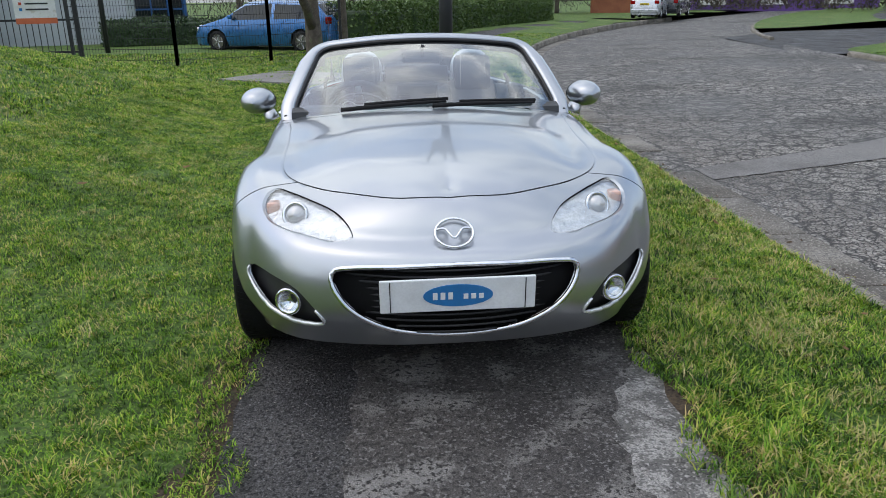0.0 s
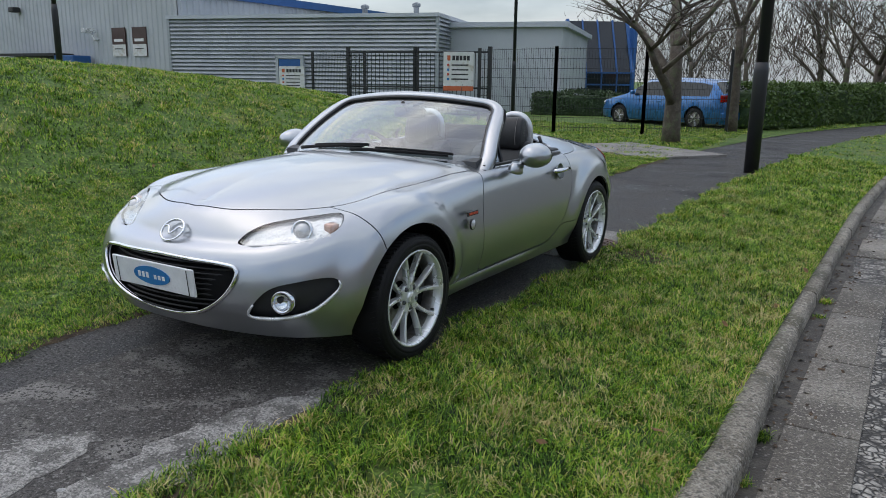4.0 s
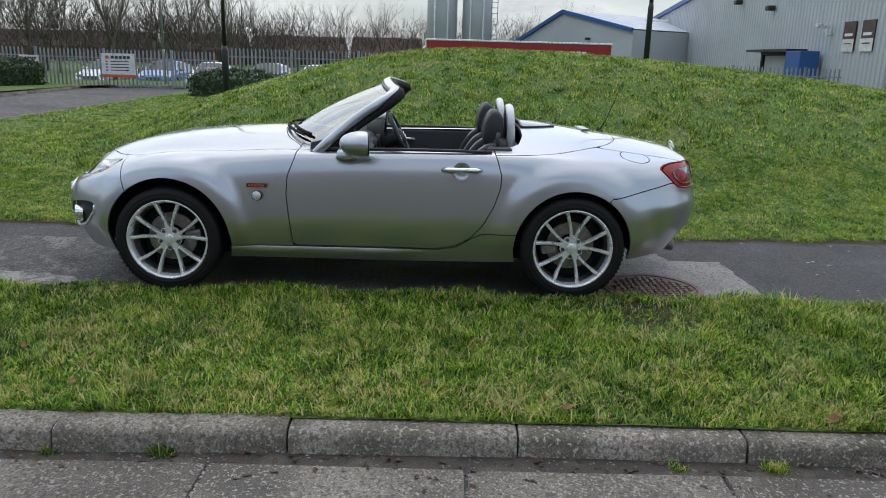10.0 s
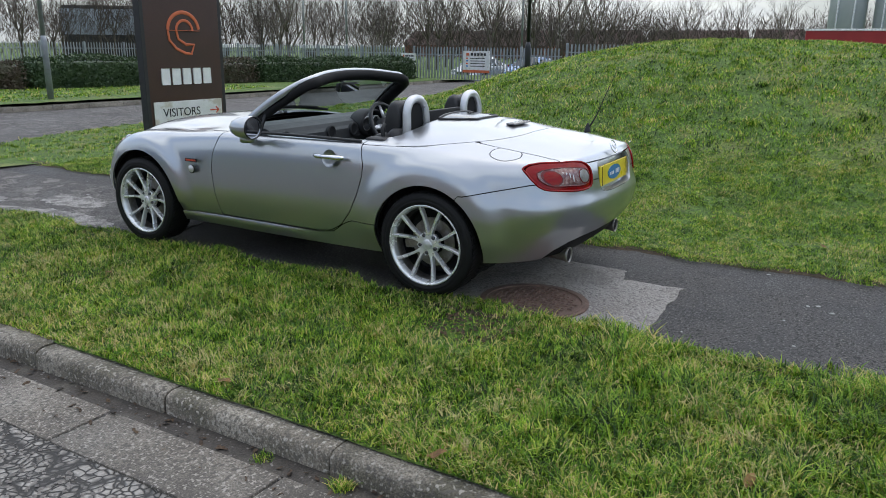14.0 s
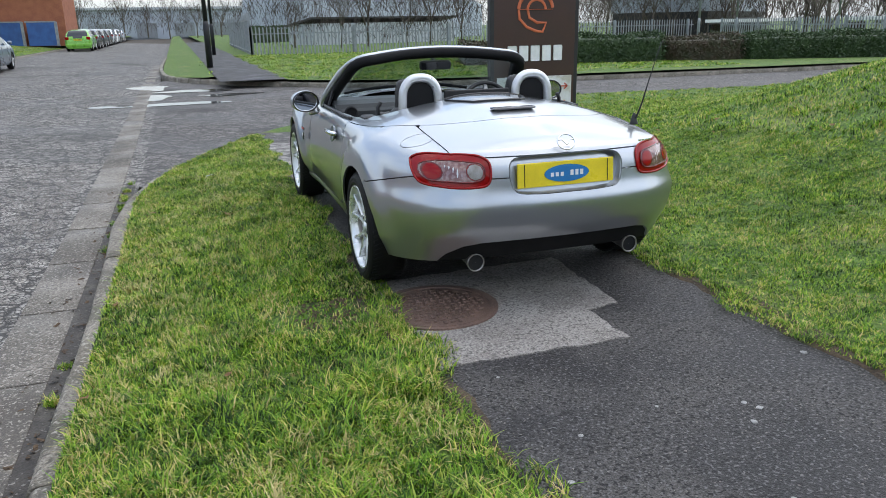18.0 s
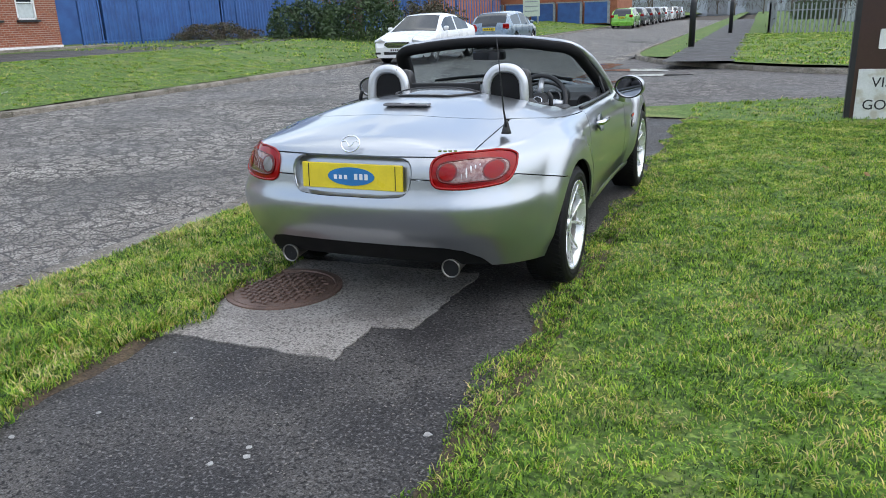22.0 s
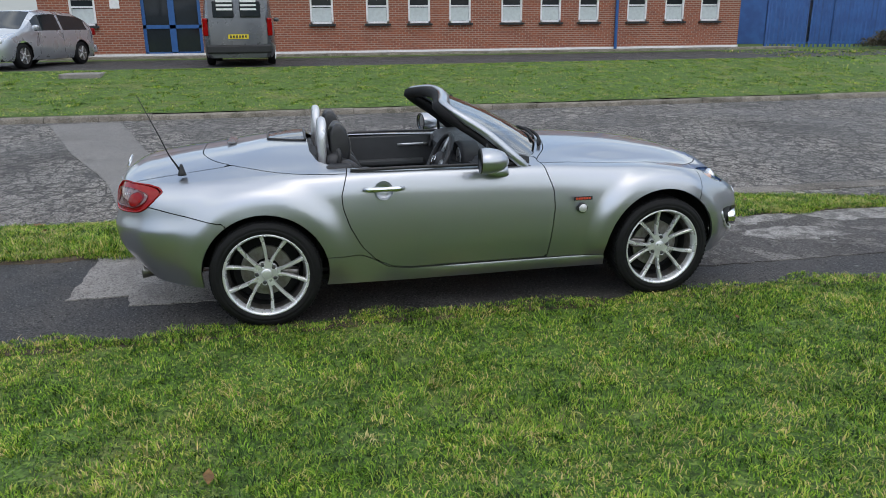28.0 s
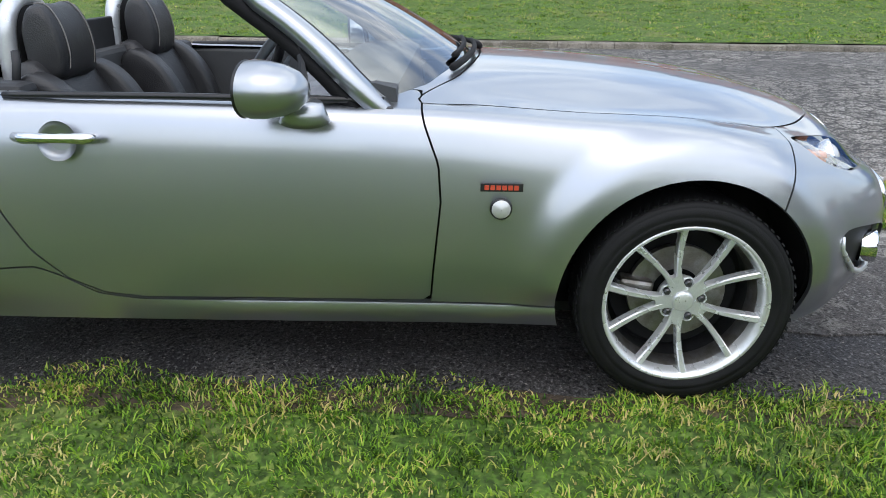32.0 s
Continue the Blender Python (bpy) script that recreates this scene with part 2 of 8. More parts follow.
def blade_material(name):
    """Grass leaves that differ one from the next: dark, mid and yellow greens with a few straw ones, in broad patches."""
    m = material(name, (.86, .84, .8), (1.26, 1.18, 1.0), 3.0, .45, 0, 25.0, .25, spec=.35, low=.36, high=.64)
    n, l = m.node_tree.nodes, m.node_tree.links
    b = n["Principled BSDF"]
    geo = n.new("ShaderNodeNewGeometry")
    ramp = n.new("ShaderNodeValToRGB")
    stops = [(0.0, (.014, .040, .006)), (.22, (.055, .140, .012)), (.50, (.160, .335, .027)), (.74, (.300, .470, .050)), (.93, (.48, .51, .12)), (1.0, (.60, .50, .24))]
    ramp.color_ramp.elements[0].position, ramp.color_ramp.elements[0].color = stops[0][0], (*stops[0][1], 1)
    ramp.color_ramp.elements[1].position, ramp.color_ramp.elements[1].color = stops[-1][0], (*stops[-1][1], 1)
    for p, c in stops[1:-1]:
        ramp.color_ramp.elements.new(p).color = (*c, 1)
    patch = n.new("ShaderNodeTexNoise")
    patch.inputs["Scale"].default_value, patch.inputs["Detail"].default_value = 2.6, 6.0
    l.new(geo.outputs["Position"], patch.inputs["Vector"])
    shift = n.new("ShaderNodeMapRange")
    for key, v in (("From Min", .3), ("From Max", .72), ("To Min", -.24), ("To Max", .30)):
        shift.inputs[key].default_value = v
    l.new(patch.outputs["Fac"], shift.inputs["Value"])
    tuft = n.new("ShaderNodeTexNoise")
    tuft.inputs["Scale"].default_value, tuft.inputs["Detail"].default_value = 13.0, 3.0
    l.new(geo.outputs["Position"], tuft.inputs["Vector"])
    tshift = n.new("ShaderNodeMapRange")
    for key, v in (("From Min", .32), ("From Max", .68), ("To Min", -.20), ("To Max", .20)):
        tshift.inputs[key].default_value = v
    l.new(tuft.outputs["Fac"], tshift.inputs["Value"])
    both_ = n.new("ShaderNodeMath")
    both_.operation = "ADD"
    l.new(geo.outputs["Random Per Island"], both_.inputs[0])
    l.new(tshift.outputs["Result"], both_.inputs[1])
    add = n.new("ShaderNodeMath")
    add.operation = "ADD"
    l.new(both_.outputs[0], add.inputs[0])
    l.new(shift.outputs["Result"], add.inputs[1])
    l.new(add.outputs[0], ramp.inputs["Fac"])
    mul = n.new("ShaderNodeMix")
    mul.data_type, mul.blend_type = "RGBA", "MULTIPLY"
    mul.inputs["Factor"].default_value = 1.0
    l.new(ramp.outputs["Color"], mul.inputs[6])
    l.new(b.inputs["Base Color"].links[0].from_socket, mul.inputs[7])
    l.new(mul.outputs[2], b.inputs["Base Color"])
    tl = n.new("ShaderNodeBsdfTranslucent")
    l.new(mul.outputs[2], tl.inputs["Color"])
    ms = n.new("ShaderNodeMixShader")
    ms.inputs["Fac"].default_value = .35
    l.new(b.outputs[0], ms.inputs[1])
    l.new(tl.outputs[0], ms.inputs[2])
    l.new(ms.outputs[0], n["Material Output"].inputs["Surface"])
    return m


# ---- the silver roadster's body as one smooth surface: stations run round the plan, t runs from sill to centre line ----
def spline(points, x):
    """Smooth curve through (x, value) pairs, x rising."""
    p = np.array(points, float)
    xs, ys = p[:, 0], p[:, 1]
    m = np.gradient(ys, xs)
    x = np.clip(x, xs[0], xs[-1])
    i = np.clip(np.searchsorted(xs, x) - 1, 0, len(xs) - 2)
    h = xs[i + 1] - xs[i]
    t = (x - xs[i]) / h
    return ((2 * t ** 3 - 3 * t ** 2 + 1) * ys[i] + (t ** 3 - 2 * t ** 2 + t) * h * m[i]
            + (3 * t ** 2 - 2 * t ** 3) * ys[i + 1] + (t ** 3 - t ** 2) * h * m[i + 1])


def catmull(pts, n):
    """n points evenly along a smooth curve through pts."""
    p = np.array(pts, float)
    d = np.r_[0, np.cumsum(np.linalg.norm(np.diff(p, axis=0), axis=1) ** 0.5)]
    fine = np.linspace(0, d[-1], 900)
    q = np.stack([spline(np.c_[d, p[:, k]], fine) for k in range(p.shape[1])], 1)
    a = np.r_[0, np.cumsum(np.linalg.norm(np.diff(q, axis=0), axis=1))]
    u = np.linspace(0, a[-1], n)
    return np.stack([np.interp(u, a, q[:, k]) for k in range(p.shape[1])], 1)


OUTLINE = [(0, -1.955), (.22, -1.942), (.42, -1.89), (.59, -1.80), (.732, -1.63), (.815, -1.42), (.838, -1.165), (.832, -.85),
           (.826, -.5), (.828, 0), (.834, .4), (.840, .8), (.842, 1.165), (.828, 1.4), (.78, 1.62), (.675, 1.82), (.50, 1.94), (.26, 1.985), (0, 1.995)]
CENTRE = [(-1.95, .60), (-1.83, .645), (-1.66, .745), (-1.5, .80), (-1.24, .85), (-.95, .88), (-.71, .893), (-.5, .90), (0, .90), (.6, .93),
          (.9, .95), (1.1, .945), (1.4, .905), (1.65, .872), (1.8, .845), (1.95, .82)]


def body_grid(stations=230, rows=64):
    out = catmull(OUTLINE, stations)
    # inward direction in plan
    tang = np.gradient(out, axis=0)
    tang /= np.linalg.norm(tang, axis=1)[:, None]
    inward = np.stack([-tang[:, 1], tang[:, 0]], 1)
    inward[0], inward[-1] = (0, 1), (0, -1)
    y = out[:, 1]
    s = np.linspace(0, 1, stations)
    za = spline([(-1.96, .232), (-1.7, .21), (-1.3, .19), (-.8, .19), (0, .185), (.8, .20), (1.4, .225), (1.8, .25), (2.0, .27)], y)
    da = spline([(-1.96, .10), (-1.7, .07), (-1.3, .05), (-.8, .075), (0, .08), (.8, .06), (1.4, .03), (1.8, .09), (2.0, .12)], y)
    zb = spline([(-1.96, .43), (-1.7, .43), (-1.165, .50), (-.6, .50), (0, .52), (.6, .53), (1.165, .52), (1.7, .50), (2.0, .50)], y)
    dc = spline([(-1.96, .125), (-1.85, .12), (-1.7, .12), (-1.5, .10), (-1.165, .085), (-.8, .07), (-.5, .055), (0, .05), (.6, .052), (.9, .065),
                 (1.165, .085), (1.5, .10), (1.75, .09), (1.9, .075), (2.0, .06)], y)
    zc = spline([(-1.96, .62), (-1.85, .63), (-1.7, .665), (-1.5, .715), (-1.165, .765), (-.8, .782), (-.5, .80), (0, .815), (.6, .82), (.9, .815),
                 (1.165, .81), (1.5, .79), (1.75, .785), (1.9, .79), (2.0, .80)], y)
    P = np.zeros((stations, rows, 3))
    for i in range(stations):
        o, n = out[i], inward[i]
        def at(d, z):
            return (o[0] + n[0] * d, o[1] + n[1] * d, z)
        pts = [at(da[i], za[i]), at(da[i] * .45 + .004, za[i] + (zb[i] - za[i]) * .33), at(.008, za[i] + (zb[i] - za[i]) * .68), at(0, zb[i]),
               at(dc[i] * .10, zb[i] + (zc[i] - zb[i]) * .42), at(dc[i] * .40, zb[i] + (zc[i] - zb[i]) * .78), at(dc[i], zc[i])]
        c = np.array(pts[-1])
        yc = c[1] * (.90 if c[1] < 0 else .93)
        top = float(spline(CENTRE, yc))
        front = max(0., min(1., (-.5 - c[1]) / .4)) * max(0., min(1., (c[1] + 1.8) / .5))
        for q in (.10, .22, .36, .52, .70, .86, 1.0):
            z = c[2] + (top - c[2]) * (1 - (1 - q) ** 2.1) - .022 * front * math.exp(-((q - .24) / .13) ** 2)
            pts.append((c[0] * (1 - q), c[1] + (yc - c[1]) * q, z))
        P[i] = catmull(pts, rows)
    P[:, -1, 0] = 0
    P[0, :, 0] = P[-1, :, 0] = 0
    # the rear bumper stands out in a soft ledge, lower down
    tail = np.clip((P[:, :, 1] - 1.42) / .30, 0, 1)
    ledge = .020 * tail * tail * (3 - 2 * tail) * np.exp(-((P[:, :, 2] - .545) / np.where(P[:, :, 2] > .545, .050, .105)) ** 2)
    P[:, :, 0] -= ledge * inward[:, None, 0] * np.where(np.arange(stations) == stations - 1, 0, 1)[:, None]
    P[:, :, 1] -= ledge * inward[:, None, 1]
    # muscular arches: the skin swells round each wheel
    for wy, outer, inner_r, amount in ((-1.165, .505, .395, .030), (1.165, .520, .385, .027)):
        rad = np.hypot(P[:, :, 1] - wy, P[:, :, 2] - .31)
        k = np.clip((outer - rad) / (outer - inner_r), 0, 1)
        swell = amount * k * k * (3 - 2 * k) * np.clip((P[:, :, 0] - .52) / .2, 0, 1) * np.clip((P[:, :, 2] - .22) / .12, 0, 1)
        P[:, :, 0] += swell
        P[:, :, 2] += swell * .55 * np.clip((P[:, :, 2] - .58) / .16, 0, 1)
    return P




# ---- building helpers ----
def part(name, data, mat, parent=None, label="", smooth=False, kind=""):
    """One mesh object from (verts, faces) or a bmesh, under parent."""
    me = bpy.data.meshes.new(name)
    if isinstance(data, bmesh.types.BMesh):
        data.to_mesh(me)
        data.free()
    else:
        me.from_pydata([tuple(map(float, v)) for v in data[0]], [], [tuple(int(k) for k in f) for f in data[1]])
    me.materials.append(mat)
    if smooth:
        me.polygons.foreach_set("use_smooth", [True] * len(me.polygons))
    me.update()
    ob = new(name, me)
    if parent is not None:
        ob.parent = parent
    if label:
        ob["label"] = label
    if kind:
        ob["kind"] = kind
    return ob


def thing(name, label, category, at=(0, 0, 0), turn=0.0, group="", kind=""):
    e = new(name)
    e.matrix_basis = pose(*at, 0, 0, turn)
    e.empty_display_size = .1
    return tagged(e, label, category, group, kind)


def box_bm(size, at=(0, 0, 0), bevel=0.0, turn=None, taper=1.0, segments=2):
    bm = bmesh.new()
    bmesh.ops.create_cube(bm, size=1.0)
    for v in bm.verts:
        k = taper if v.co.z > 0 else 1.0
        v.co = Vector((v.co.x * size[0] * k, v.co.y * size[1] * k, v.co.z * size[2]))
    if bevel:
        bmesh.ops.bevel(bm, geom=list(bm.edges), offset=bevel, segments=segments, profile=.5, affect="EDGES")
    m = Matrix.Translation(at) @ (turn or Matrix.Identity(4))
    bm.transform(m)
    return bm


def lathe(profile, n=32, axis="z", at=(0, 0, 0), caps=True):
    """(radius, height) profile turned round an axis."""
    verts, faces = [], []
    for r, h in profile:
        for k in range(n):
            a = 2 * math.pi * k / n
            c, s = r * math.cos(a), r * math.sin(a)
            p = {"z": (c, s, h), "x": (h, c, s), "y": (s, h, c)}[axis]
            verts.append((p[0] + at[0], p[1] + at[1], p[2] + at[2]))
    for i in range(len(profile) - 1):
        for k in range(n):
            j = (k + 1) % n
            faces.append((i * n + k, i * n + j, (i + 1) * n + j, (i + 1) * n + k))
    if caps:
        faces.append(tuple(range(n))[::-1])
        faces.append(tuple((len(profile) - 1) * n + k for k in range(n)))
    return verts, faces


def tube(points, radius, n=8, closed=False, flat=1.0):
    """A round bar along points; radius a number or one a point."""
    pts = [Vector(p) for p in points]
    m = len(pts)
    rad = list(radius) if hasattr(radius, "__len__") else [radius] * m
    verts, faces = [], []
    up0 = None
    for i, p in enumerate(pts):
        a = pts[(i + 1) % m] if (closed or i < m - 1) else p
        b = pts[i - 1] if (closed or i > 0) else p
        d = (a - b).normalized()
        if up0 is None:
            up0 = Vector((0, 0, 1)) if abs(d.z) < .9 else Vector((0, 1, 0))
        side = d.cross(up0).normalized()
        up0 = side.cross(d).normalized()
        for k in range(n):
            t = 2 * math.pi * k / n
            verts.append(p + side * (rad[i] * math.cos(t)) + up0 * (rad[i] * flat * math.sin(t)))
    for i in range(m if closed else m - 1):
        j = (i + 1) % m
        for k in range(n):
            q = (k + 1) % n
            faces.append((i * n + k, i * n + q, j * n + q, j * n + k))
    if not closed:
        faces.append(tuple(range(n))[::-1])
        faces.append(tuple((m - 1) * n + k for k in range(n)))
    return verts, faces


def join(*meshes):
    verts, faces = [], []
    for v, f in meshes:
        o = len(verts)
        verts += list(v)
        faces += [tuple(k + o for k in q) for q in f]
    return verts, faces


def from_bm(bm):
    bm.verts.ensure_lookup_table()
    bm.verts.index_update()
    out = [tuple(v.co) for v in bm.verts], [tuple(v.index for v in f.verts) for f in bm.faces]
    bm.free()
    return out


def box(size, at=(0, 0, 0), bevel=0.0, turn=None, taper=1.0):
    return from_bm(box_bm(size, at, bevel, turn, taper))


def prism(outline, lo, hi, axis="z"):
    """A flat outline given thickness along an axis."""
    n = len(outline)
    put = {"z": lambda a, b, h: (a, b, h), "y": lambda a, b, h: (a, h, b), "x": lambda a, b, h: (h, a, b)}[axis]
    verts = [put(a, b, lo) for a, b in outline] + [put(a, b, hi) for a, b in outline]
    faces = [tuple(range(n))[::-1], tuple(range(n, 2 * n))] + [(k, (k + 1) % n, n + (k + 1) % n, n + k) for k in range(n)]
    return verts, faces


def moved(mesh, m):
    return [tuple(m @ Vector(v)) for v in mesh[0]], mesh[1]


def clip(verts, faces, value):
    """The part of a mesh where value (one number a vertex) is not below zero, cut cleanly along value = 0."""
    verts, value = np.asarray(verts, float), np.asarray(value, float)
    new_v, new_f, known, cut = [], [], {}, {}

    def keep(i):
        if i not in known:
            known[i] = len(new_v)
            new_v.append(verts[i])
        return known[i]

    def cross(i, j):
        key = (i, j) if i < j else (j, i)
        if key not in cut:
            a, b = key
            t = value[a] / (value[a] - value[b])
            cut[key] = len(new_v)
            new_v.append(verts[a] + (verts[b] - verts[a]) * t)
        return cut[key]

    for f in faces:
        vals = [value[i] for i in f]
        if min(vals) >= 0:
            new_f.append(tuple(keep(i) for i in f))
        elif max(vals) > 0:
            poly = []
            for k, i in enumerate(f):
                j = f[(k + 1) % len(f)]
                if value[i] >= 0:
                    poly.append(keep(i))
                if (value[i] < 0) != (value[j] < 0):
                    poly.append(cross(i, j))
            poly = [p for k, p in enumerate(poly) if p != poly[k - 1]]
            if len(poly) > 2:
                new_f.append(tuple(poly))
    return np.array(new_v).reshape(-1, 3), new_f


def sdf(poly, a, b):
    """Signed distance, positive inside, from points (a, b) to a closed polygon."""
    a, b = np.asarray(a, float), np.asarray(b, float)
    p = np.array(poly, float)
    best = np.full(a.shape, 1e9)
    inside = np.zeros(a.shape, bool)
    for (x0, y0), (x1, y1) in zip(p, np.roll(p, -1, axis=0)):
        dx, dy = x1 - x0, y1 - y0
        t = np.clip(((a - x0) * dx + (b - y0) * dy) / (dx * dx + dy * dy + 1e-12), 0, 1)
        best = np.minimum(best, np.hypot(a - x0 - t * dx, b - y0 - t * dy))
        if dy != 0:
            hit = ((y0 > b) != (y1 > b)) & (a < x0 + dx * (b - y0) / dy)
            inside ^= hit
    return np.where(inside, best, -best)


def rounded(points, n=60):
    """A closed smooth outline through points."""
    p = list(points)
    q = catmull(p[-2:] + p + p[:3], 400)
    d0 = np.argmin(np.hypot(*(q[:200] - np.array(p[0])).T))
    d1 = 200 + np.argmin(np.hypot(*(q[200:] - np.array(p[0])).T))
    k = np.linspace(d0, d1, n, endpoint=False).astype(int)
    return q[k]


def words(text, size, mat, parent, m, label="", extrude=.002):
    """Raised lettering, made into a mesh."""
    cu = bpy.data.curves.new("lettering", "FONT")
    cu.body, cu.size, cu.extrude, cu.align_x, cu.align_y = text, size, extrude, "CENTER", "CENTER"
    tmp = new("lettering_curve", cu)
    me = bpy.data.meshes.new_from_object(tmp.evaluated_get(bpy.context.evaluated_depsgraph_get()))
    bpy.data.objects.remove(tmp)
    me.materials.clear()
    me.materials.append(mat)
    ob = new("lettering", me)
    ob.parent = parent
    ob.matrix_basis = m
    if label:
        ob["label"] = label
    return ob




# ---- ground, road, drive, footpath, kerbs ----
def kerb_x(y):
    """Where the near kerb runs; the road bends towards +x past the lamp post."""
    return spline([(-90, 2.33), (-20, 2.33), (2.5, 2.33), (6.6, 2.42), (11, 2.75), (15, 3.4), (20, 4.7), (26, 7.2), (32, 10.4), (45, 19), (60, 31), (90, 58)], y)


def path_x(y):
    return spline([(-90, -.1), (-14, -.1), (0, 0), (8, .05), (13, .35), (19, 1.4), (24, 3.0), (28, 4.6), (40, 11.5), (60, 27), (90, 54)], y)


DRIVE = catmull([(2.6, .6), (2.33, -.6), (2.28, -2.0), (1.98, -3.3), (1.42, -4.35), (.50, -5.75), (-.7, -6.8), (-2.6, -7.7), (-5.5, -8.2), (-9, -8.0), (-14, -8.2), (-27, -9.0)], 60).tolist() + \
    catmull([(-27, -13.8), (-18, -13.2), (-8, -13.6), (-3.3, -14.3), (-.9, -16), (.9, -18.2), (2.0, -20.6), (2.33, -24), (2.6, -27)], 40).tolist()


def mound(x, y):
    dx = (x + 8.6) / np.where(x > -8.6, 6.9, 9.0)
    dy = (y - 1.0) / np.where(y < 1.0, 7.2, 15.0)
    r = np.hypot(dx, dy)
    return 1.52 * np.clip(np.cos(np.clip(r, 0, 1) * math.pi) * .5 + .5, 0, 1) ** (.8 - .15 * np.clip((y - 1.0) / 7, 0, 1))


def grass_z(x, y):
    x, y = np.asarray(x, float), np.asarray(y, float)
    u = x - kerb_x(y) + 2.33
    z = np.interp(u, [-60, -30, -18, -1.2, .9, 2.3, 2.34, 9.6, 9.78, 12.5, 15, 18, 60], [-.2, -.1, 0, 0, 0, -.10, -.10, .10, .10, .34, .62, .68, .70])
    far = np.clip((y - 12) / 20, 0, 1)
    z = z * (1 - far) + far * np.interp(u, [-60, 2.3, 9.7, 60], [.2, .05, .12, .3])
    return z + mound(x, y)


def road_z(x, y):
    u = np.asarray(x, float) - kerb_x(np.asarray(y, float)) + 2.33
    return np.interp(u, [-40, 0, 2.33, 2.8, 6, 9.8], [-.16, -.19, -.205, -.205, -.09, .0])


def strip(lo, hi, ys, z, cross=9):
    """Verts and quads of a ribbon between lo(y) and hi(y) with cross divisions."""
    nx = cross
    verts, faces = [], []
    for y in ys:
        for k in range(nx):
            x = lo(y) + (hi(y) - lo(y)) * k / (nx - 1)
            verts.append((x, y, z(x, y)))
    for i in range(len(ys) - 1):
        for k in range(nx - 1):
            faces.append((i * nx + k, i * nx + k + 1, (i + 1) * nx + k + 1, (i + 1) * nx + k))
    return verts, faces


def axis_steps(lo, a, b, hi, fine, growth=1.16):
    mid = list(np.arange(a, b, fine))
    left, right, step = [], [], fine
    x = a
    while x > lo:
        step *= growth
        x -= step
        left.append(x)
    step, x = fine, mid[-1]
    while x < hi:
        step *= growth
        x += step
        right.append(x)
    return np.array(left[::-1] + mid + right)


M_SOIL = material("lawn_turf", (.086, .160, .018), (.050, .100, .012), 5.0, .9, 0, 42.0, .6, bump=1.0, bump_scale=60.0, third=(.15, .17, .045), third_scale=1.1, low=.32, high=.66, speck=(34.0, (.19, .27, .05)))
M_ASPHALT = material("path_asphalt", (.034, .032, .033), (.082, .077, .073), 1.6, .66, 0, 160.0, .9, bump=1.0, bump_scale=110.0, third=(.020, .019, .021), third_scale=1.1, speck=(78.0, (.15, .145, .145)), rough_var=.2, spec=.3)
M_PALE = material("worn_pale_asphalt", (.075, .068, .063), (.205, .192, .178), 3.6, .72, 0, 200.0, .7, bump=.7, bump_scale=110.0, third=(.048, .043, .041), third_scale=1.9, low=.53, high=.61, speck=(80.0, (.20, .19, .18)), rough_var=.15, spec=.3)
M_CONC = material("pale_concrete_patch", (.22, .20, .185), (.30, .28, .26), 3.0, .75, 0, 150.0, .5, bump=.5, bump_scale=120.0, third=(.15, .135, .12), third_scale=2.0, speck=(110.0, (.38, .36, .33)))
M_KERB = material("kerb_concrete", (.275, .245, .20), (.165, .145, .115), 3.5, .8, 0, 130.0, .6, bump=.8, bump_scale=100.0, third=(.105, .095, .066), third_scale=3.0, speck=(60.0, (.38, .35, .30)), random_amount=.15)
M_CHANNEL = material("channel_concrete", (.205, .182, .150), (.13, .114, .095), 1.7, .70, 0, 140.0, .55, bump=.5, bump_scale=110.0, third=(.075, .066, .056), third_scale=1.3, speck=(70.0, (.34, .31, .27)), random_amount=.15, rough_var=.2)


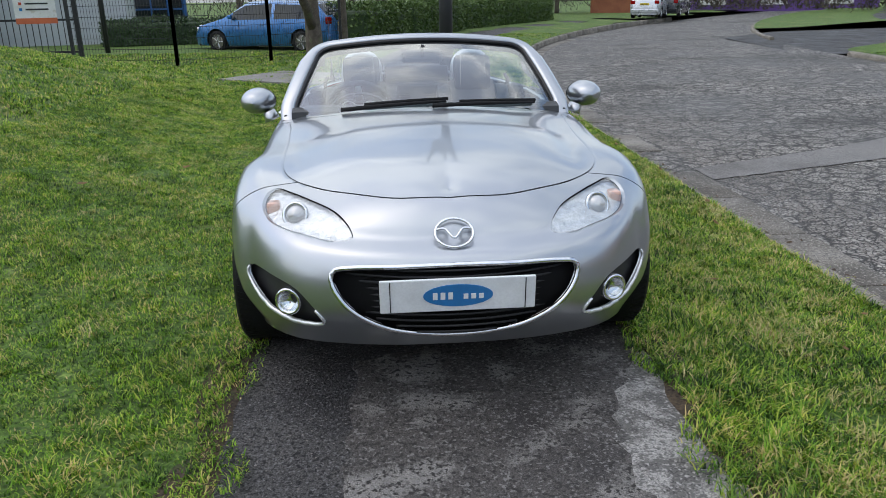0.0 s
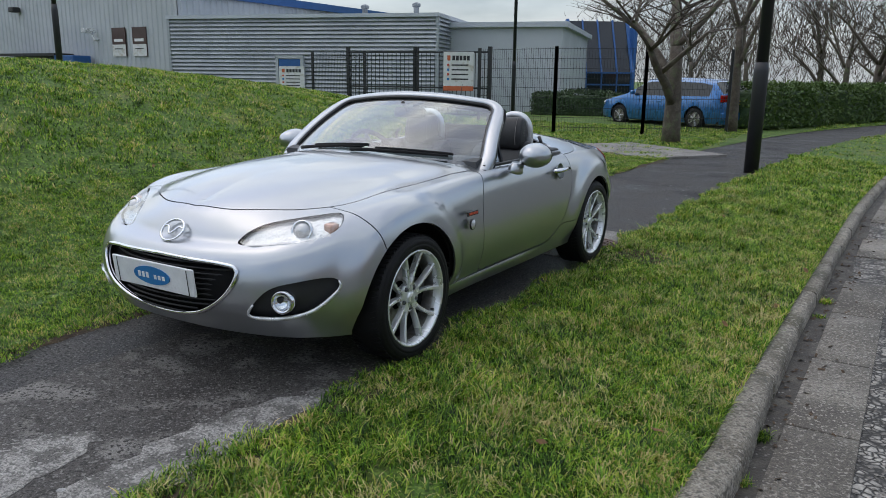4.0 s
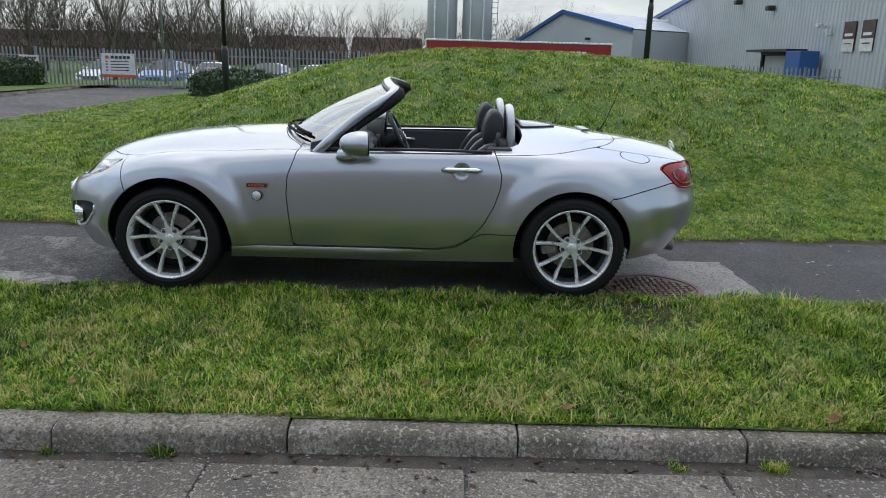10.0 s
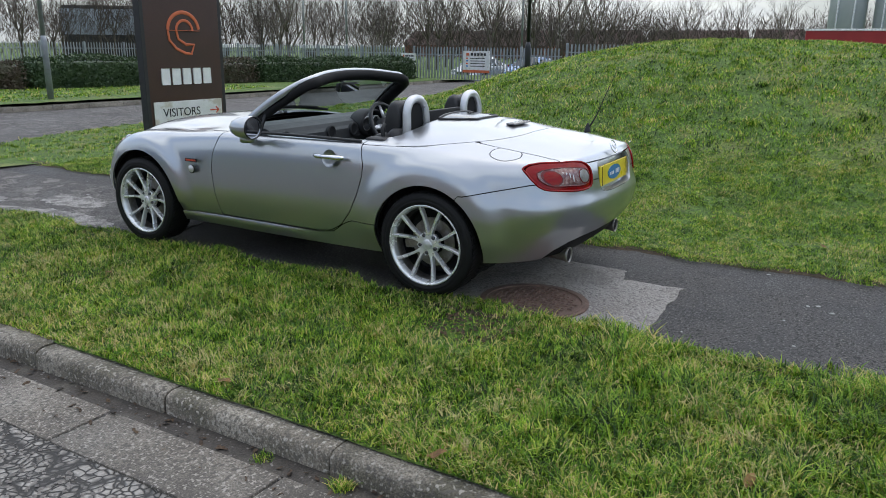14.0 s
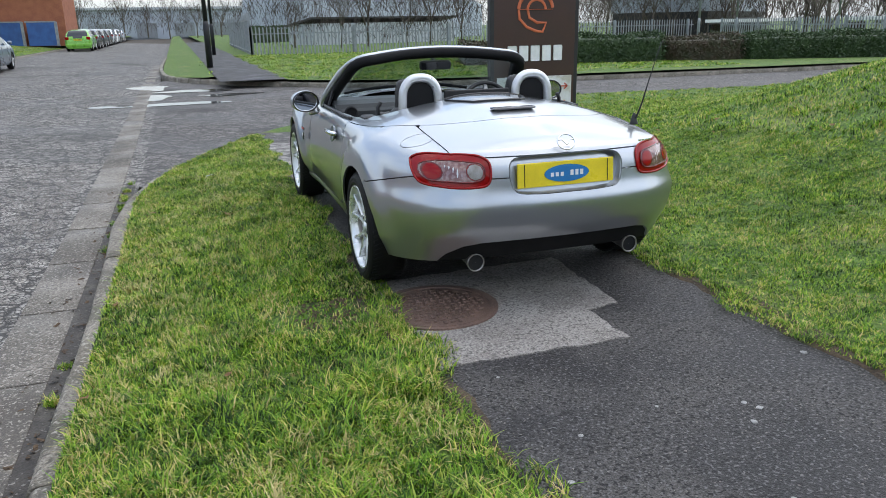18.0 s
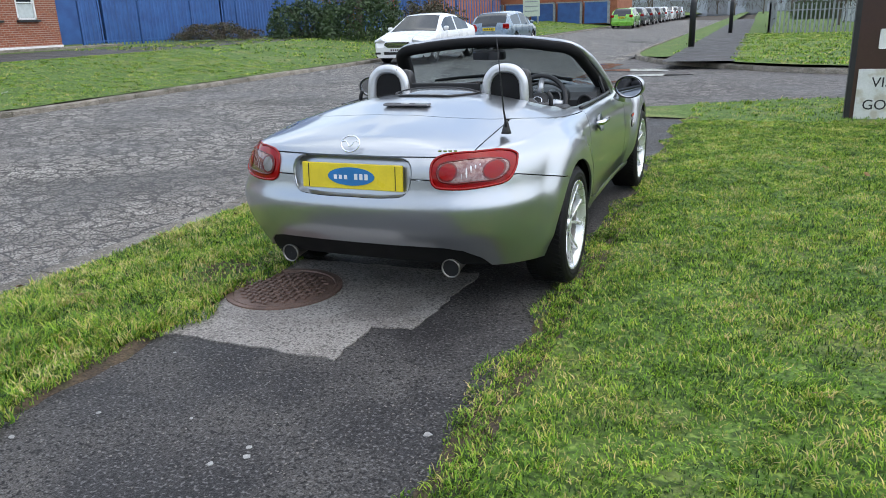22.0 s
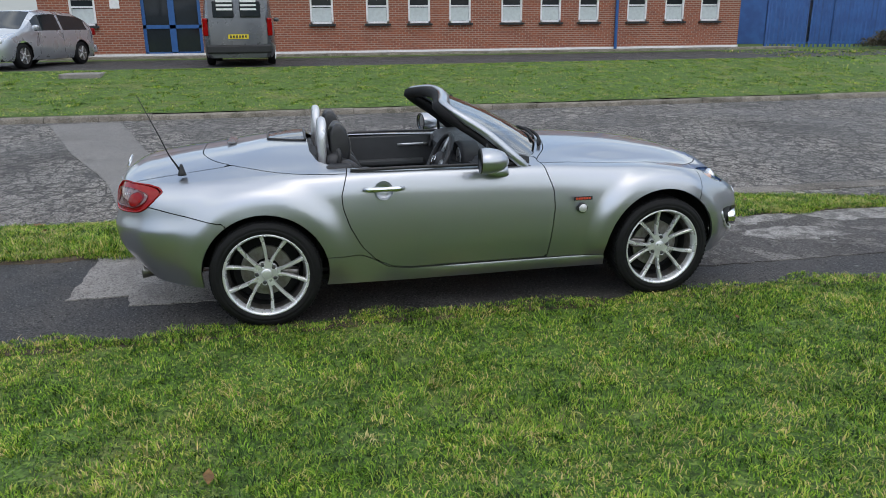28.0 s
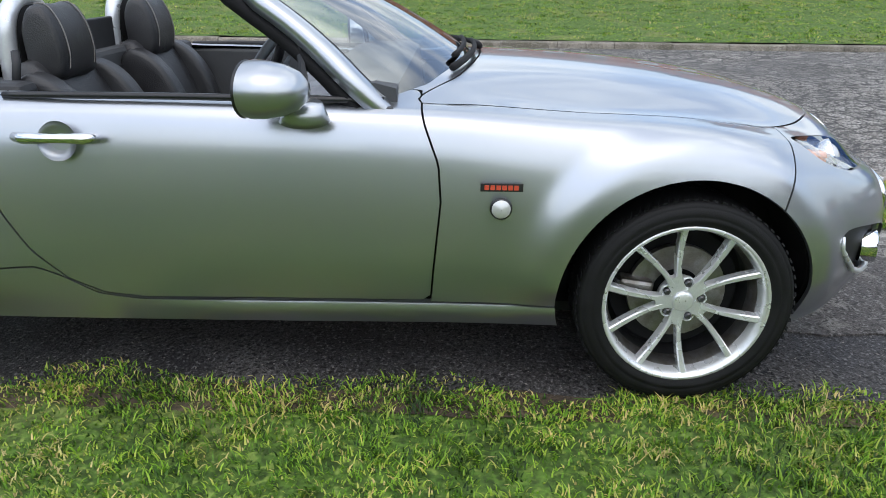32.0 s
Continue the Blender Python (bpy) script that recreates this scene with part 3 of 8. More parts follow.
def road_material(name, dark, light, joint, scale=19.0):
    """Old asphalt with a crazed, stony surface: pale stones in dark cracked binder."""
    m = material(name, dark, light, .55, .72, 0, 60.0, .35, third=tuple(c * .62 for c in dark), third_scale=.35, rough_var=.15)
    n, l = m.node_tree.nodes, m.node_tree.links
    b = n["Principled BSDF"]
    co = n.new("ShaderNodeNewGeometry").outputs["Position"]
    warp = n.new("ShaderNodeTexNoise")
    warp.inputs["Scale"].default_value = 6.0
    l.new(co, warp.inputs["Vector"])
    add = n.new("ShaderNodeVectorMath")
    add.operation = "MULTIPLY_ADD"
    add.inputs[1].default_value = (.09, .09, .09)
    l.new(warp.outputs["Color"], add.inputs[0])
    l.new(co, add.inputs[2])
    v = n.new("ShaderNodeTexVoronoi")
    v.feature = "DISTANCE_TO_EDGE"
    v.inputs["Scale"].default_value = scale
    l.new(add.outputs[0], v.inputs["Vector"])
    r = n.new("ShaderNodeMapRange")
    for key, value in (("From Min", .03), ("From Max", .15)):
        r.inputs[key].default_value = value
    l.new(v.outputs["Distance"], r.inputs["Value"])
    mx = n.new("ShaderNodeMix")
    mx.data_type = "RGBA"
    old = b.inputs["Base Color"].links[0].from_socket
    l.new(r.outputs["Result"], mx.inputs["Factor"])
    mx.inputs[6].default_value = (*joint, 1)
    l.new(old, mx.inputs[7])
    l.new(mx.outputs[2], b.inputs["Base Color"])
    # a wider net of open cracks
    warp2 = n.new("ShaderNodeTexNoise")
    warp2.inputs["Scale"].default_value, warp2.inputs["Detail"].default_value = 3.0, 4.0
    l.new(co, warp2.inputs["Vector"])
    add2 = n.new("ShaderNodeVectorMath")
    add2.operation = "MULTIPLY_ADD"
    add2.inputs[1].default_value = (.30, .30, .30)
    l.new(warp2.outputs["Color"], add2.inputs[0])
    l.new(co, add2.inputs[2])
    v2 = n.new("ShaderNodeTexVoronoi")
    v2.feature = "DISTANCE_TO_EDGE"
    v2.inputs["Scale"].default_value = 5.0
    l.new(add2.outputs[0], v2.inputs["Vector"])
    r2 = n.new("ShaderNodeMapRange")
    for key, value in (("From Min", .015), ("From Max", .11)):
        r2.inputs[key].default_value = value
    l.new(v2.outputs["Distance"], r2.inputs["Value"])
    tone = n.new("ShaderNodeTexVoronoi")
    tone.inputs["Scale"].default_value = 5.0
    l.new(add2.outputs[0], tone.inputs["Vector"])
    sep = n.new("ShaderNodeSeparateColor")
    l.new(tone.outputs["Color"], sep.inputs["Color"])
    lum = n.new("ShaderNodeMapRange")
    for key, value in (("To Min", .72), ("To Max", 1.22)):
        lum.inputs[key].default_value = value
    l.new(sep.outputs[0], lum.inputs["Value"])
    shade = n.new("ShaderNodeMix")
    shade.data_type, shade.blend_type = "RGBA", "MULTIPLY"
    shade.inputs["Factor"].default_value = 1.0
    l.new(mx.outputs[2], shade.inputs[6])
    grey = n.new("ShaderNodeCombineColor")
    for k in range(3):
        l.new(lum.outputs["Result"], grey.inputs[k])
    l.new(grey.outputs["Color"], shade.inputs[7])
    mx2 = n.new("ShaderNodeMix")
    mx2.data_type = "RGBA"
    l.new(r2.outputs["Result"], mx2.inputs["Factor"])
    mx2.inputs[6].default_value = (*joint, 1)
    l.new(shade.outputs[2], mx2.inputs[7])
    l.new(mx2.outputs[2], b.inputs["Base Color"])
    low = n.new("ShaderNodeMath")
    low.operation = "MINIMUM"
    l.new(r.outputs["Result"], low.inputs[0])
    l.new(r2.outputs["Result"], low.inputs[1])
    bp = n.new("ShaderNodeBump")
    bp.inputs["Strength"].default_value, bp.inputs["Distance"].default_value = .8, .012
    l.new(low.outputs[0], bp.inputs["Height"])
    l.new(bp.outputs["Normal"], b.inputs["Normal"])
    return m


M_ROAD = road_material("crazed_road_asphalt", (.255, .238, .215), (.375, .35, .315), (.038, .035, .032), 27.0)
M_DRIVE = road_material("drive_asphalt", (.155, .142, .132), (.225, .206, .19), (.045, .041, .038), 24.0)


def build_ground():
    xs = axis_steps(-900, -9.0, 12.0, 900, .14)
    ys = axis_steps(-900, -9.0, 9.0, 900, .16)
    X, Y = np.meshgrid(xs, ys, indexing="ij")
    Z = grass_z(X, Y)
    near = (np.abs(X) < 14) & (np.abs(Y) < 14)
    bumps = np.array([noise.noise(Vector((a * 2.2, b * 2.2, 0))) + .5 * noise.noise(Vector((a * 7, b * 7, 3))) for a, b in zip(X[near], Y[near])])
    Z[near] += bumps * .012
    far = np.maximum(np.abs(X), np.abs(Y))
    Z = np.where(far > 120, Z - .0, Z)
    V = np.stack([X, Y, Z], -1).reshape(-1, 3)
    nx, ny = len(xs), len(ys)
    idx = np.arange(nx * ny).reshape(nx, ny)
    faces = np.stack([idx[:-1, :-1], idx[1:, :-1], idx[1:, 1:], idx[:-1, 1:]], -1).reshape(-1, 4).tolist()
    x, y = V[:, 0], V[:, 1]
    u = x - kerb_x(y) + 2.33
    carriageway = np.minimum(u - 2.245, 9.94 - u)
    d = np.maximum(carriageway, np.where(y > -12, sdf(DRIVE, x, y) + .080, sdf(DRIVE, x, y)))
    wob = np.array([.05 * noise.noise(Vector((0, b * 1.7, 5))) + .025 * noise.noise(Vector((4, b * 6, 5))) if abs(b) < 15 else 0 for b in y])
    p = .85 + wob * np.where(x > path_x(y), 1, -1) - np.abs(x - path_x(y))
    p = np.where((y < -5.2) & (y > -15.5), -1, p)
    d = np.maximum(d, np.maximum(p, -5 + 0 * p))
    side = sdf([(9.7, 13.0), (11.3, 21.0), (14, 23.2), (60, 34), (60, 24), (16, 15.4), (11.5, 13.4)], x, y)
    d = np.maximum(d, side)
    car_park = np.minimum(np.minimum(u - 15.9, 20.6 - u), np.minimum(y + 40, 60 - y))
    d = np.maximum(d, car_park)
    V2, F2 = clip(V, faces, -d)
    g = part("ground", (V2, F2), M_SOIL, None, smooth=True)
    tagged(g, "rough green winter lawn with a low grassy mound", "lawn", kind="structure")

    # footpath, with a rim that the turf stands over
    ys = np.arange(-5.9, 40, .25)
    v, f = strip(lambda q: float(path_x(q)) - 1.0, lambda q: float(path_x(q)) + 1.0, ys, lambda a, b: float(grass_z(a, b)) * (1 if b > 12 else 0) - .012)
    tagged(part("pavement", (v, f), M_ASPHALT, smooth=True), "dark damp asphalt footpath with worn patches", "footpath", kind="structure")
    # bare soil along the turf's edges
    M_EARTH = material("edge_soil", (.050, .034, .022), (.085, .060, .036), 7.0, .9, 0, 90.0, .6, bump=1.0, bump_scale=70.0, third=(.05, .06, .018), third_scale=5.0)
    for side in (-1, 1):
        qs = np.arange(-5.3, 9, .06)
        verts = []
        for q in qs:
            e = float(path_x(q)) + side * (.85 + .05 * noise.noise(Vector((0, q * 1.7, 5))) + .025 * noise.noise(Vector((4, q * 6, 5))))
            w_in = .035 + .055 * max(0, noise.noise(Vector((side * 3, q * 2.3, 1))) + .25) + .02 * noise.noise(Vector((side, q * 14, 2)))
            verts += [(e + side * .10, q, .002), (e, q, .006), (e - side * w_in, q, -.0115)]
        fs = [(i * 3 + k, i * 3 + k + 1, i * 3 + 4 + k, i * 3 + 3 + k) for i in range(len(qs) - 1) for k in range(2)]
        tagged(part("soil_edge", (verts, fs), M_EARTH, smooth=True), "bare brown soil between turf and footpath", "soil", kind="structure")
    ys = np.arange(-80, -15, 1.0)
    v, f = strip(lambda q: -1.1, lambda q: .7, ys, lambda a, b: float(grass_z(a, b)) + .012)
    tagged(part("pavement_2", (v, f), M_ASPHALT, smooth=True), "asphalt footpath beyond the works entrance", "footpath", kind="structure")

    ys = np.r_[np.arange(-90, -20, 2.0), np.arange(-20, 20, .5), np.arange(20, 90, 1.5)]
    v, f = strip(lambda q: float(kerb_x(q)) - .05, lambda q: float(kerb_x(q)) + 7.5, ys, lambda a, b: float(road_z(a, b)), 33)
    tagged(part("road", (v, f), M_ROAD, smooth=True), "old grey road of crazed stony asphalt", "road", kind="structure")

    M_DIRT = material("gutter_dirt", (.055, .046, .036), (.038, .032, .027), 5.0, .7, 0, 120.0, .5, bump=.6, bump_scale=70.0, third=(.085, .075, .06), third_scale=6.0)
    ys = np.arange(-3.2, 40, .5)
    v, f = strip(lambda q: float(kerb_x(q)) - .02, lambda q: float(kerb_x(q)) + .13 + .02 * math.sin(q * 3.1), ys, lambda a, b: float(road_z(a, b)) + .006)
    tagged(part("gutter", (v, f), M_DIRT, smooth=True), "dark silt lying along the kerb", "gutter", kind="structure")

    # works drive
    gx, gy = np.arange(-28, 2.9, .4), np.arange(-28, 1.0, .4)
    X, Y = np.meshgrid(gx, gy, indexing="ij")
    V = np.stack([X, Y, np.minimum(road_z(X, Y) - .002, 9)], -1).reshape(-1, 3)
    idx = np.arange(len(gx) * len(gy)).reshape(len(gx), len(gy))
    faces = np.stack([idx[:-1, :-1], idx[1:, :-1], idx[1:, 1:], idx[:-1, 1:]], -1).reshape(-1, 4).tolist()
    V2, F2 = clip(V, faces, np.minimum(sdf(DRIVE, V[:, 0], V[:, 1]) + .06, 2.36 - V[:, 0]))
    tagged(part("driveway", (V2, F2), M_DRIVE, smooth=True), "wide pale asphalt entrance drive of the works", "driveway", kind="structure")

    # side road at the bend
    tagged(part("side_road", ([(9.9, 13.0, -.02), (11.2, 20.8, .0), (14, 23.0, .06), (60, 34, .12), (60, 24, .12), (16, 15.6, .06), (11.5, 13.6, .0)], [(0, 6, 5, 2, 1), (5, 4, 3, 2)]), M_ASPHALT), "dark asphalt side road opening at the bend", "road", kind="structure")

    # car park before the brick offices
    ys = np.arange(-40, 60, 2.0)
    v, f = strip(lambda q: float(kerb_x(q)) + 13.5, lambda q: float(kerb_x(q)) + 18.4, ys, lambda a, b: float(grass_z(a, b)) - .006)
    tagged(part("car_park", (v, f), M_ASPHALT, smooth=True), "dark asphalt car park in front of the brick offices", "car park", kind="structure")


build_ground()
M_EARTH_2 = material("subsoil", (.06, .045, .03), (.045, .034, .024), 2.0, .95, 0, 40.0, .3)
tagged(part("subsoil", box((1700, 1700, .2), (0, 0, -.62)), M_EARTH_2), "dark earth under the lawns and roads", "soil", kind="structure")


# ---- the silver roadster, nose towards -y, left side towards +x ----
car = thing("roadster", "metallic silver open-top two-seat roadster parked on a damp asphalt footpath", "car")
GRID = body_grid()
_half = GRID.reshape(-1, 3)
_ns, _nr = GRID.shape[:2]
_full = np.concatenate([GRID, GRID[:, ::-1][:, 1:] * np.array([-1, 1, 1])], 1)
_nf = _full.shape[1]
_idx = np.arange(_ns * _nf).reshape(_ns, _nf)
BODY_F = np.stack([_idx[:-1, :-1], _idx[1:, :-1], _idx[1:, 1:], _idx[:-1, 1:]], -1).reshape(-1, 4).tolist()
BODY_V = _full.reshape(-1, 3)
_nu, _nv = np.gradient(_full, axis=0), np.gradient(_full, axis=1)
_nrm = np.cross(_nu, _nv)
_nrm /= np.linalg.norm(_nrm, axis=2)[:, :, None] + 1e-9
_nrm[0] = _nrm[1]
_nrm[-1] = _nrm[-2]
LINER_V = (_full - _nrm * .035).reshape(-1, 3)


def both(points):
    p = list(points)
    return p + [(-a, b) for a, b in p[::-1] if abs(a) > 1e-6]


HOOD = both(catmull([(0, -1.714), (.2, -1.69), (.38, -1.60), (.5, -1.508), (.59, -1.41), (.634, -1.31), (.648, -1.15), (.66, -.9), (.68, -.6), (.69, -.42), (.45, -.53), (.2, -.59), (0, -.605)], 70).tolist())
DECK = both(catmull([(0, 1.50), (.266, 1.487), (.42, 1.425), (.514, 1.35), (.62, 1.22), (.70, 1.08), (.742, .96), (.765, .82), (.775, .66)], 50).tolist() + [(0, .60)])
COCKPIT = both([(0, -.56), (.3, -.53), (.55, -.44), (.675, -.33), (.715, -.1), (.728, .3), (.718, .60), (.68, .76), (.60, .85), (.45, .885), (.2, .89), (0, .89)])
DOOR = [(-.395, .95), (-.44, .78), (-.478, .68), (-.485, .58), (-.466, .38), (-.458, .272), (.36, .272), (.47, .288), (.56, .335), (.64, .425), (.70, .54), (.732, .64),
        (.738, .71), (.715, .79), (.66, .95)]
SKIRT = [(-.84, .10), (-.84, .266), (.37, .266), (.49, .285), (.58, .345), (.64, .372), (.90, .378), (.90, .10)]
LAMP = rounded([(.352, -1.793), (.40, -1.70), (.494, -1.597), (.585, -1.512), (.650, -1.464), (.690, -1.512), (.672, -1.59), (.612, -1.668), (.505, -1.742), (.42, -1.787)])
GRILLE = both([(0, .556), (.2, .552), (.36, .545), (.42, .532), (.428, .50), (.40, .44), (.345, .385), (.24, .328), (.12, .300), (0, .292)])
FOG = rounded([(.462, .332), (.50, .392), (.56, .452), (.64, .476), (.728, .484), (.756, .458), (.728, .40), (.665, .342), (.56, .318)])
TAIL = rounded([(.386, .712), (.392, .756), (.428, .780), (.55, .786), (.645, .780), (.692, .754), (.700, .705), (.682, .661), (.60, .645), (.47, .641), (.402, .655)])
RECESS = rounded(both([(0, .768), (.18, .768), (.270, .76), (.294, .735), (.294, .66), (.270, .612), (.18, .598), (0, .596)]), 80)


def xyz(v):
    return np.abs(v[:, 0]), v[:, 1], v[:, 2]


def r_hood(v):
    return np.minimum(sdf(HOOD, v[:, 0], v[:, 1]), v[:, 2] - .62)


def r_door(v):
    x, y, z = xyz(v)
    return np.minimum(sdf(DOOR, y, z), x - .6)


def r_skirt(v):
    x, y, z = xyz(v)
    return np.minimum(sdf(SKIRT, y, z), x - .5)


def r_lamp(v):
    x, y, z = xyz(v)
    return np.minimum(sdf(LAMP, x, y), z - .56)


def r_grille(v):
    x, y, z = xyz(v)
    return np.minimum(sdf(GRILLE, v[:, 0], z), -1.7 - y)


def r_fog(v):
    x, y, z = xyz(v)
    return np.minimum(sdf(FOG, x, z), -1.4 - y)


def r_tail(v):
    x, y, z = xyz(v)
    return np.minimum(sdf(TAIL, x, z), y - 1.5)


def r_recess(v):
    x, y, z = xyz(v)
    return np.minimum(sdf(RECESS, v[:, 0], z), y - 1.7)


VALANCE = both([(0, .366), (.25, .366), (.42, .363), (.50, .345), (.565, .30), (.60, .24), (.62, .10), (0, .10)])


def r_valance(v):
    x, y, z = xyz(v)
    return np.minimum(sdf(VALANCE, v[:, 0], z), y - 1.55)


def r_deck(v):
    return np.minimum(sdf(DECK, v[:, 0], v[:, 1]), v[:, 2] - .70)


def r_boot(v):
    x, y, z = xyz(v)
    return np.minimum(np.minimum(.548 - x, -sdf(DECK, v[:, 0], v[:, 1])), np.minimum(z - .772, y - 1.0))


def r_front(v):
    return -1.415 - v[:, 1] - (v[:, 2] - .65) * .3


def r_rear(v):
    x, y, z = xyz(v)
    return np.minimum(np.minimum(.602 + np.clip(y - 1.40, 0, .34) * .225 - z, y - 1.36), .78 - z)


def r_cockpit(v):
    return np.minimum(sdf(COCKPIT, v[:, 0], v[:, 1]), v[:, 2] - .5)


def r_arch(v):
    x, y, z = xyz(v)
    front = .356 - np.hypot(y + 1.165, z - .303)
    rear = .342 - np.hypot(y - 1.165, z - .298)
    return np.minimum(np.maximum(front, rear), x - .45)


def r_fuel(v):
    return .088 - np.linalg.norm((v - np.array([.612, 1.54, .823])) * np.array([1, 1, 1]), axis=1)


GAP = .0028


def body_part(name, region, rest, label="", mat=None, solid=True, parent=None, cut=()):
    """Cuts a panel from the rest of the skin, leaving a narrow shut line; returns what is left."""
    V, F = rest
    a = clip(V, F, region(np.asarray(V)) - GAP)
    for c in cut:
        if len(a[0]):
            a = clip(a[0], a[1], -c(a[0]))
    b = clip(V, F, -region(np.asarray(V)) - GAP)
    panels = []
    if mat is not None and len(a[0]):
        panels.append(skin(name, a, mat, parent or car, label))
    return b, a, panels


def skin(name, mesh, mat, parent, label="", flange=.012):
    """A panel with merged seams and a turned-in edge."""
    me = bpy.data.meshes.new("tmp")
    me.from_pydata([tuple(map(float, v)) for v in mesh[0]], [], mesh[1])
    bm = bmesh.new()
    bm.from_mesh(me)
    bpy.data.meshes.remove(me)
    bmesh.ops.remove_doubles(bm, verts=bm.verts, dist=.0004)
    bmesh.ops.dissolve_degenerate(bm, edges=bm.edges, dist=.0003)
    bm.normal_update()
    rim = [e for e in bm.edges if len(e.link_faces) == 1 and e.calc_length() > 0]
    if rim and flange:
        geo = bmesh.ops.extrude_edge_only(bm, edges=rim)["geom"]
        for v in geo:
            if isinstance(v, bmesh.types.BMVert):
                c = Vector((v.co.x * .0, v.co.y * .85, .45))
                v.co += (c - v.co).normalized() * flange
    for f in bm.faces:
        f.smooth = True
    ob = part(name, bm, mat, parent, label)
    me = ob.data
    me.set_sharp_from_angle(angle=radians(48))
    return ob


def split_sides(mesh):
    V, F = mesh
    for s in (1, -1):
        yield s, clip(V, F, s * np.asarray(V)[:, 0] - .02)


rest = (BODY_V, BODY_F)
rest = clip(rest[0], rest[1], -r_arch(np.asarray(rest[0])))
rest = clip(rest[0], rest[1], -r_cockpit(rest[0]))
rest, hood_mesh, _ = body_part("bonnet", r_hood, rest, "silver bonnet with a soft raised centre", M_PAINT)
rest, lamp_mesh, _ = body_part("", r_lamp, rest)
rest, _, _ = body_part("", r_grille, rest)
rest, _, _ = body_part("", r_fog, rest)
rest, tail_mesh, _ = body_part("", r_tail, rest)
rest, recess_mesh, _ = body_part("", r_recess, rest)
rest, door_mesh, _ = body_part("", r_door, rest)
doors = {}
for s, m in split_sides(door_mesh):
    doors[s] = skin("door", m, M_PAINT, car, "silver door with a chrome-topped pull handle")
rest, skirt_mesh, _ = body_part("", r_skirt, rest)
for s, m in split_sides(skirt_mesh):
    V_ = np.asarray(m[0])
    V_[:, 0] += s * .015 * np.clip((V_[:, 2] - .185) / .05, 0, 1) * np.clip((.268 - V_[:, 2]) / .022, .05, 1) * np.clip((.40 - V_[:, 1]) / .30, 0, 1)
    m = (V_, m[1])
    skin("side_skirt", m, M_PAINT, car)
rest, deck_mesh, _ = body_part("roof_cover", r_deck, rest, "silver hinged deck over the folded roof", M_PAINT)
rest, boot_mesh, _ = body_part("boot_lid", r_boot, rest, "silver boot lid", M_PAINT)
rest, bumper_mesh, _ = body_part("front_bumper", r_front, rest, "rounded silver front bumper", M_PAINT)
rest, valance_mesh, _ = body_part("", r_valance, rest)
rest, rear_mesh, _ = body_part("rear_bumper", r_rear, rest, "rounded silver rear bumper", M_PAINT)
rest, fuel_mesh, _ = body_part("", lambda v: np.where(v[:, 0] > 0, r_fuel(v), -1.0), rest)
skin("fuel_flap", fuel_mesh, M_PAINT, car)
for s, m in split_sides(rest):
    skin("body_side", m, M_PAINT, car, "silver wing and quarter panel with flared wheel arches")
# added near-black inner skin: painted shade seen in the shut lines and openings
liner = clip(LINER_V, BODY_F, -r_arch(LINER_V) + .0)
liner = clip(liner[0], liner[1], -r_cockpit(liner[0]) + .0)
for _r in (r_lamp, r_recess, r_tail):
    liner = clip(liner[0], liner[1], -_r(liner[0]) - .004)
part("inner_shell", liner, M_VOID, car, smooth=True)
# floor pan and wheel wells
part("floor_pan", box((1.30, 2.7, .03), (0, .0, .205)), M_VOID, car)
for wy, r in ((-1.165, .375), (1.165, .362)):
    for s in (1, -1):
        n = 28
        verts, faces = [], []
        for x in (.735, .50):
            for k in range(n + 1):
                a = math.pi * (-.03 + 1.06 * k / n)
                verts.append((s * x, wy + r * math.cos(a), .30 + r * math.sin(a)))
        for k in range(n):
            faces.append((k, k + 1, n + 2 + k, n + 1 + k))
        faces.append(tuple(range(n + 1, 2 * n + 2)))
        part("wheel_well", (verts, faces), M_VOID, car, smooth=False)

# lamps
for s, m in split_sides(lamp_mesh):
    unit = part("headlamp", (np.asarray(m[0]) - np.array([0, -.016, .010]) + np.array([-s * .004, 0, 0]), m[1]), M_REFLECT, car, "clear headlamp with a round projector", smooth=True)
    skin("lens", (np.asarray(m[0]) + np.array([s * .002, -.003, .002]), m[1]), M_LENS, unit, flange=0).visible_shadow = False
    for (px, py, pz, pr, mt, nm) in ((.560, -1.618, .662, .050, M_CHROME, "projector_ring"),):
        d = Matrix.Translation((s * px, py, pz)) @ Vector((s * .25, -.85, .35)).to_track_quat("Z", "Y").to_matrix().to_4x4()
        part(nm, moved(lathe([(pr * .80, -.03), (pr, .0), (pr, .012), (pr * .82, .014), (pr * .78, .004)], 28, caps=False), d), mt, unit, smooth=True)
        part("projector", moved(lathe([(pr * .78, .004), (pr * .66, .016), (pr * .4, .026), (.001, .030)], 24, caps=False), d), M_CLEAR if pr > .04 else M_REFLECT, unit, smooth=True)
    d = Matrix.Translation((s * .650, -1.535, .672))
    part("indicator", moved(box((.05, .055, .05), (0, 0, 0), .012), d), M_AMBER, unit)

# grille
grille = part("grille", clip(LINER_V, BODY_F, np.minimum(r_grille(LINER_V) + .02, 9)), M_TRIM, car, "black mesh grille in a chrome-edged smiling intake", smooth=True)
for k in range(11):
    z = .312 + k * .0225
    pts = [p for p in [(x, -1.937 + .105 * (abs(x) / .42) ** 2.1 + (abs(z - .43) / .13) ** 2 * .012, z) for x in np.linspace(-.42, .42, 25)] if sdf(GRILLE, [p[0]], [p[2]])[0] > .004]
    if len(pts) > 2:
        part("grille_bar", tube(pts, .0045, 5), M_BLACK, grille, smooth=True)


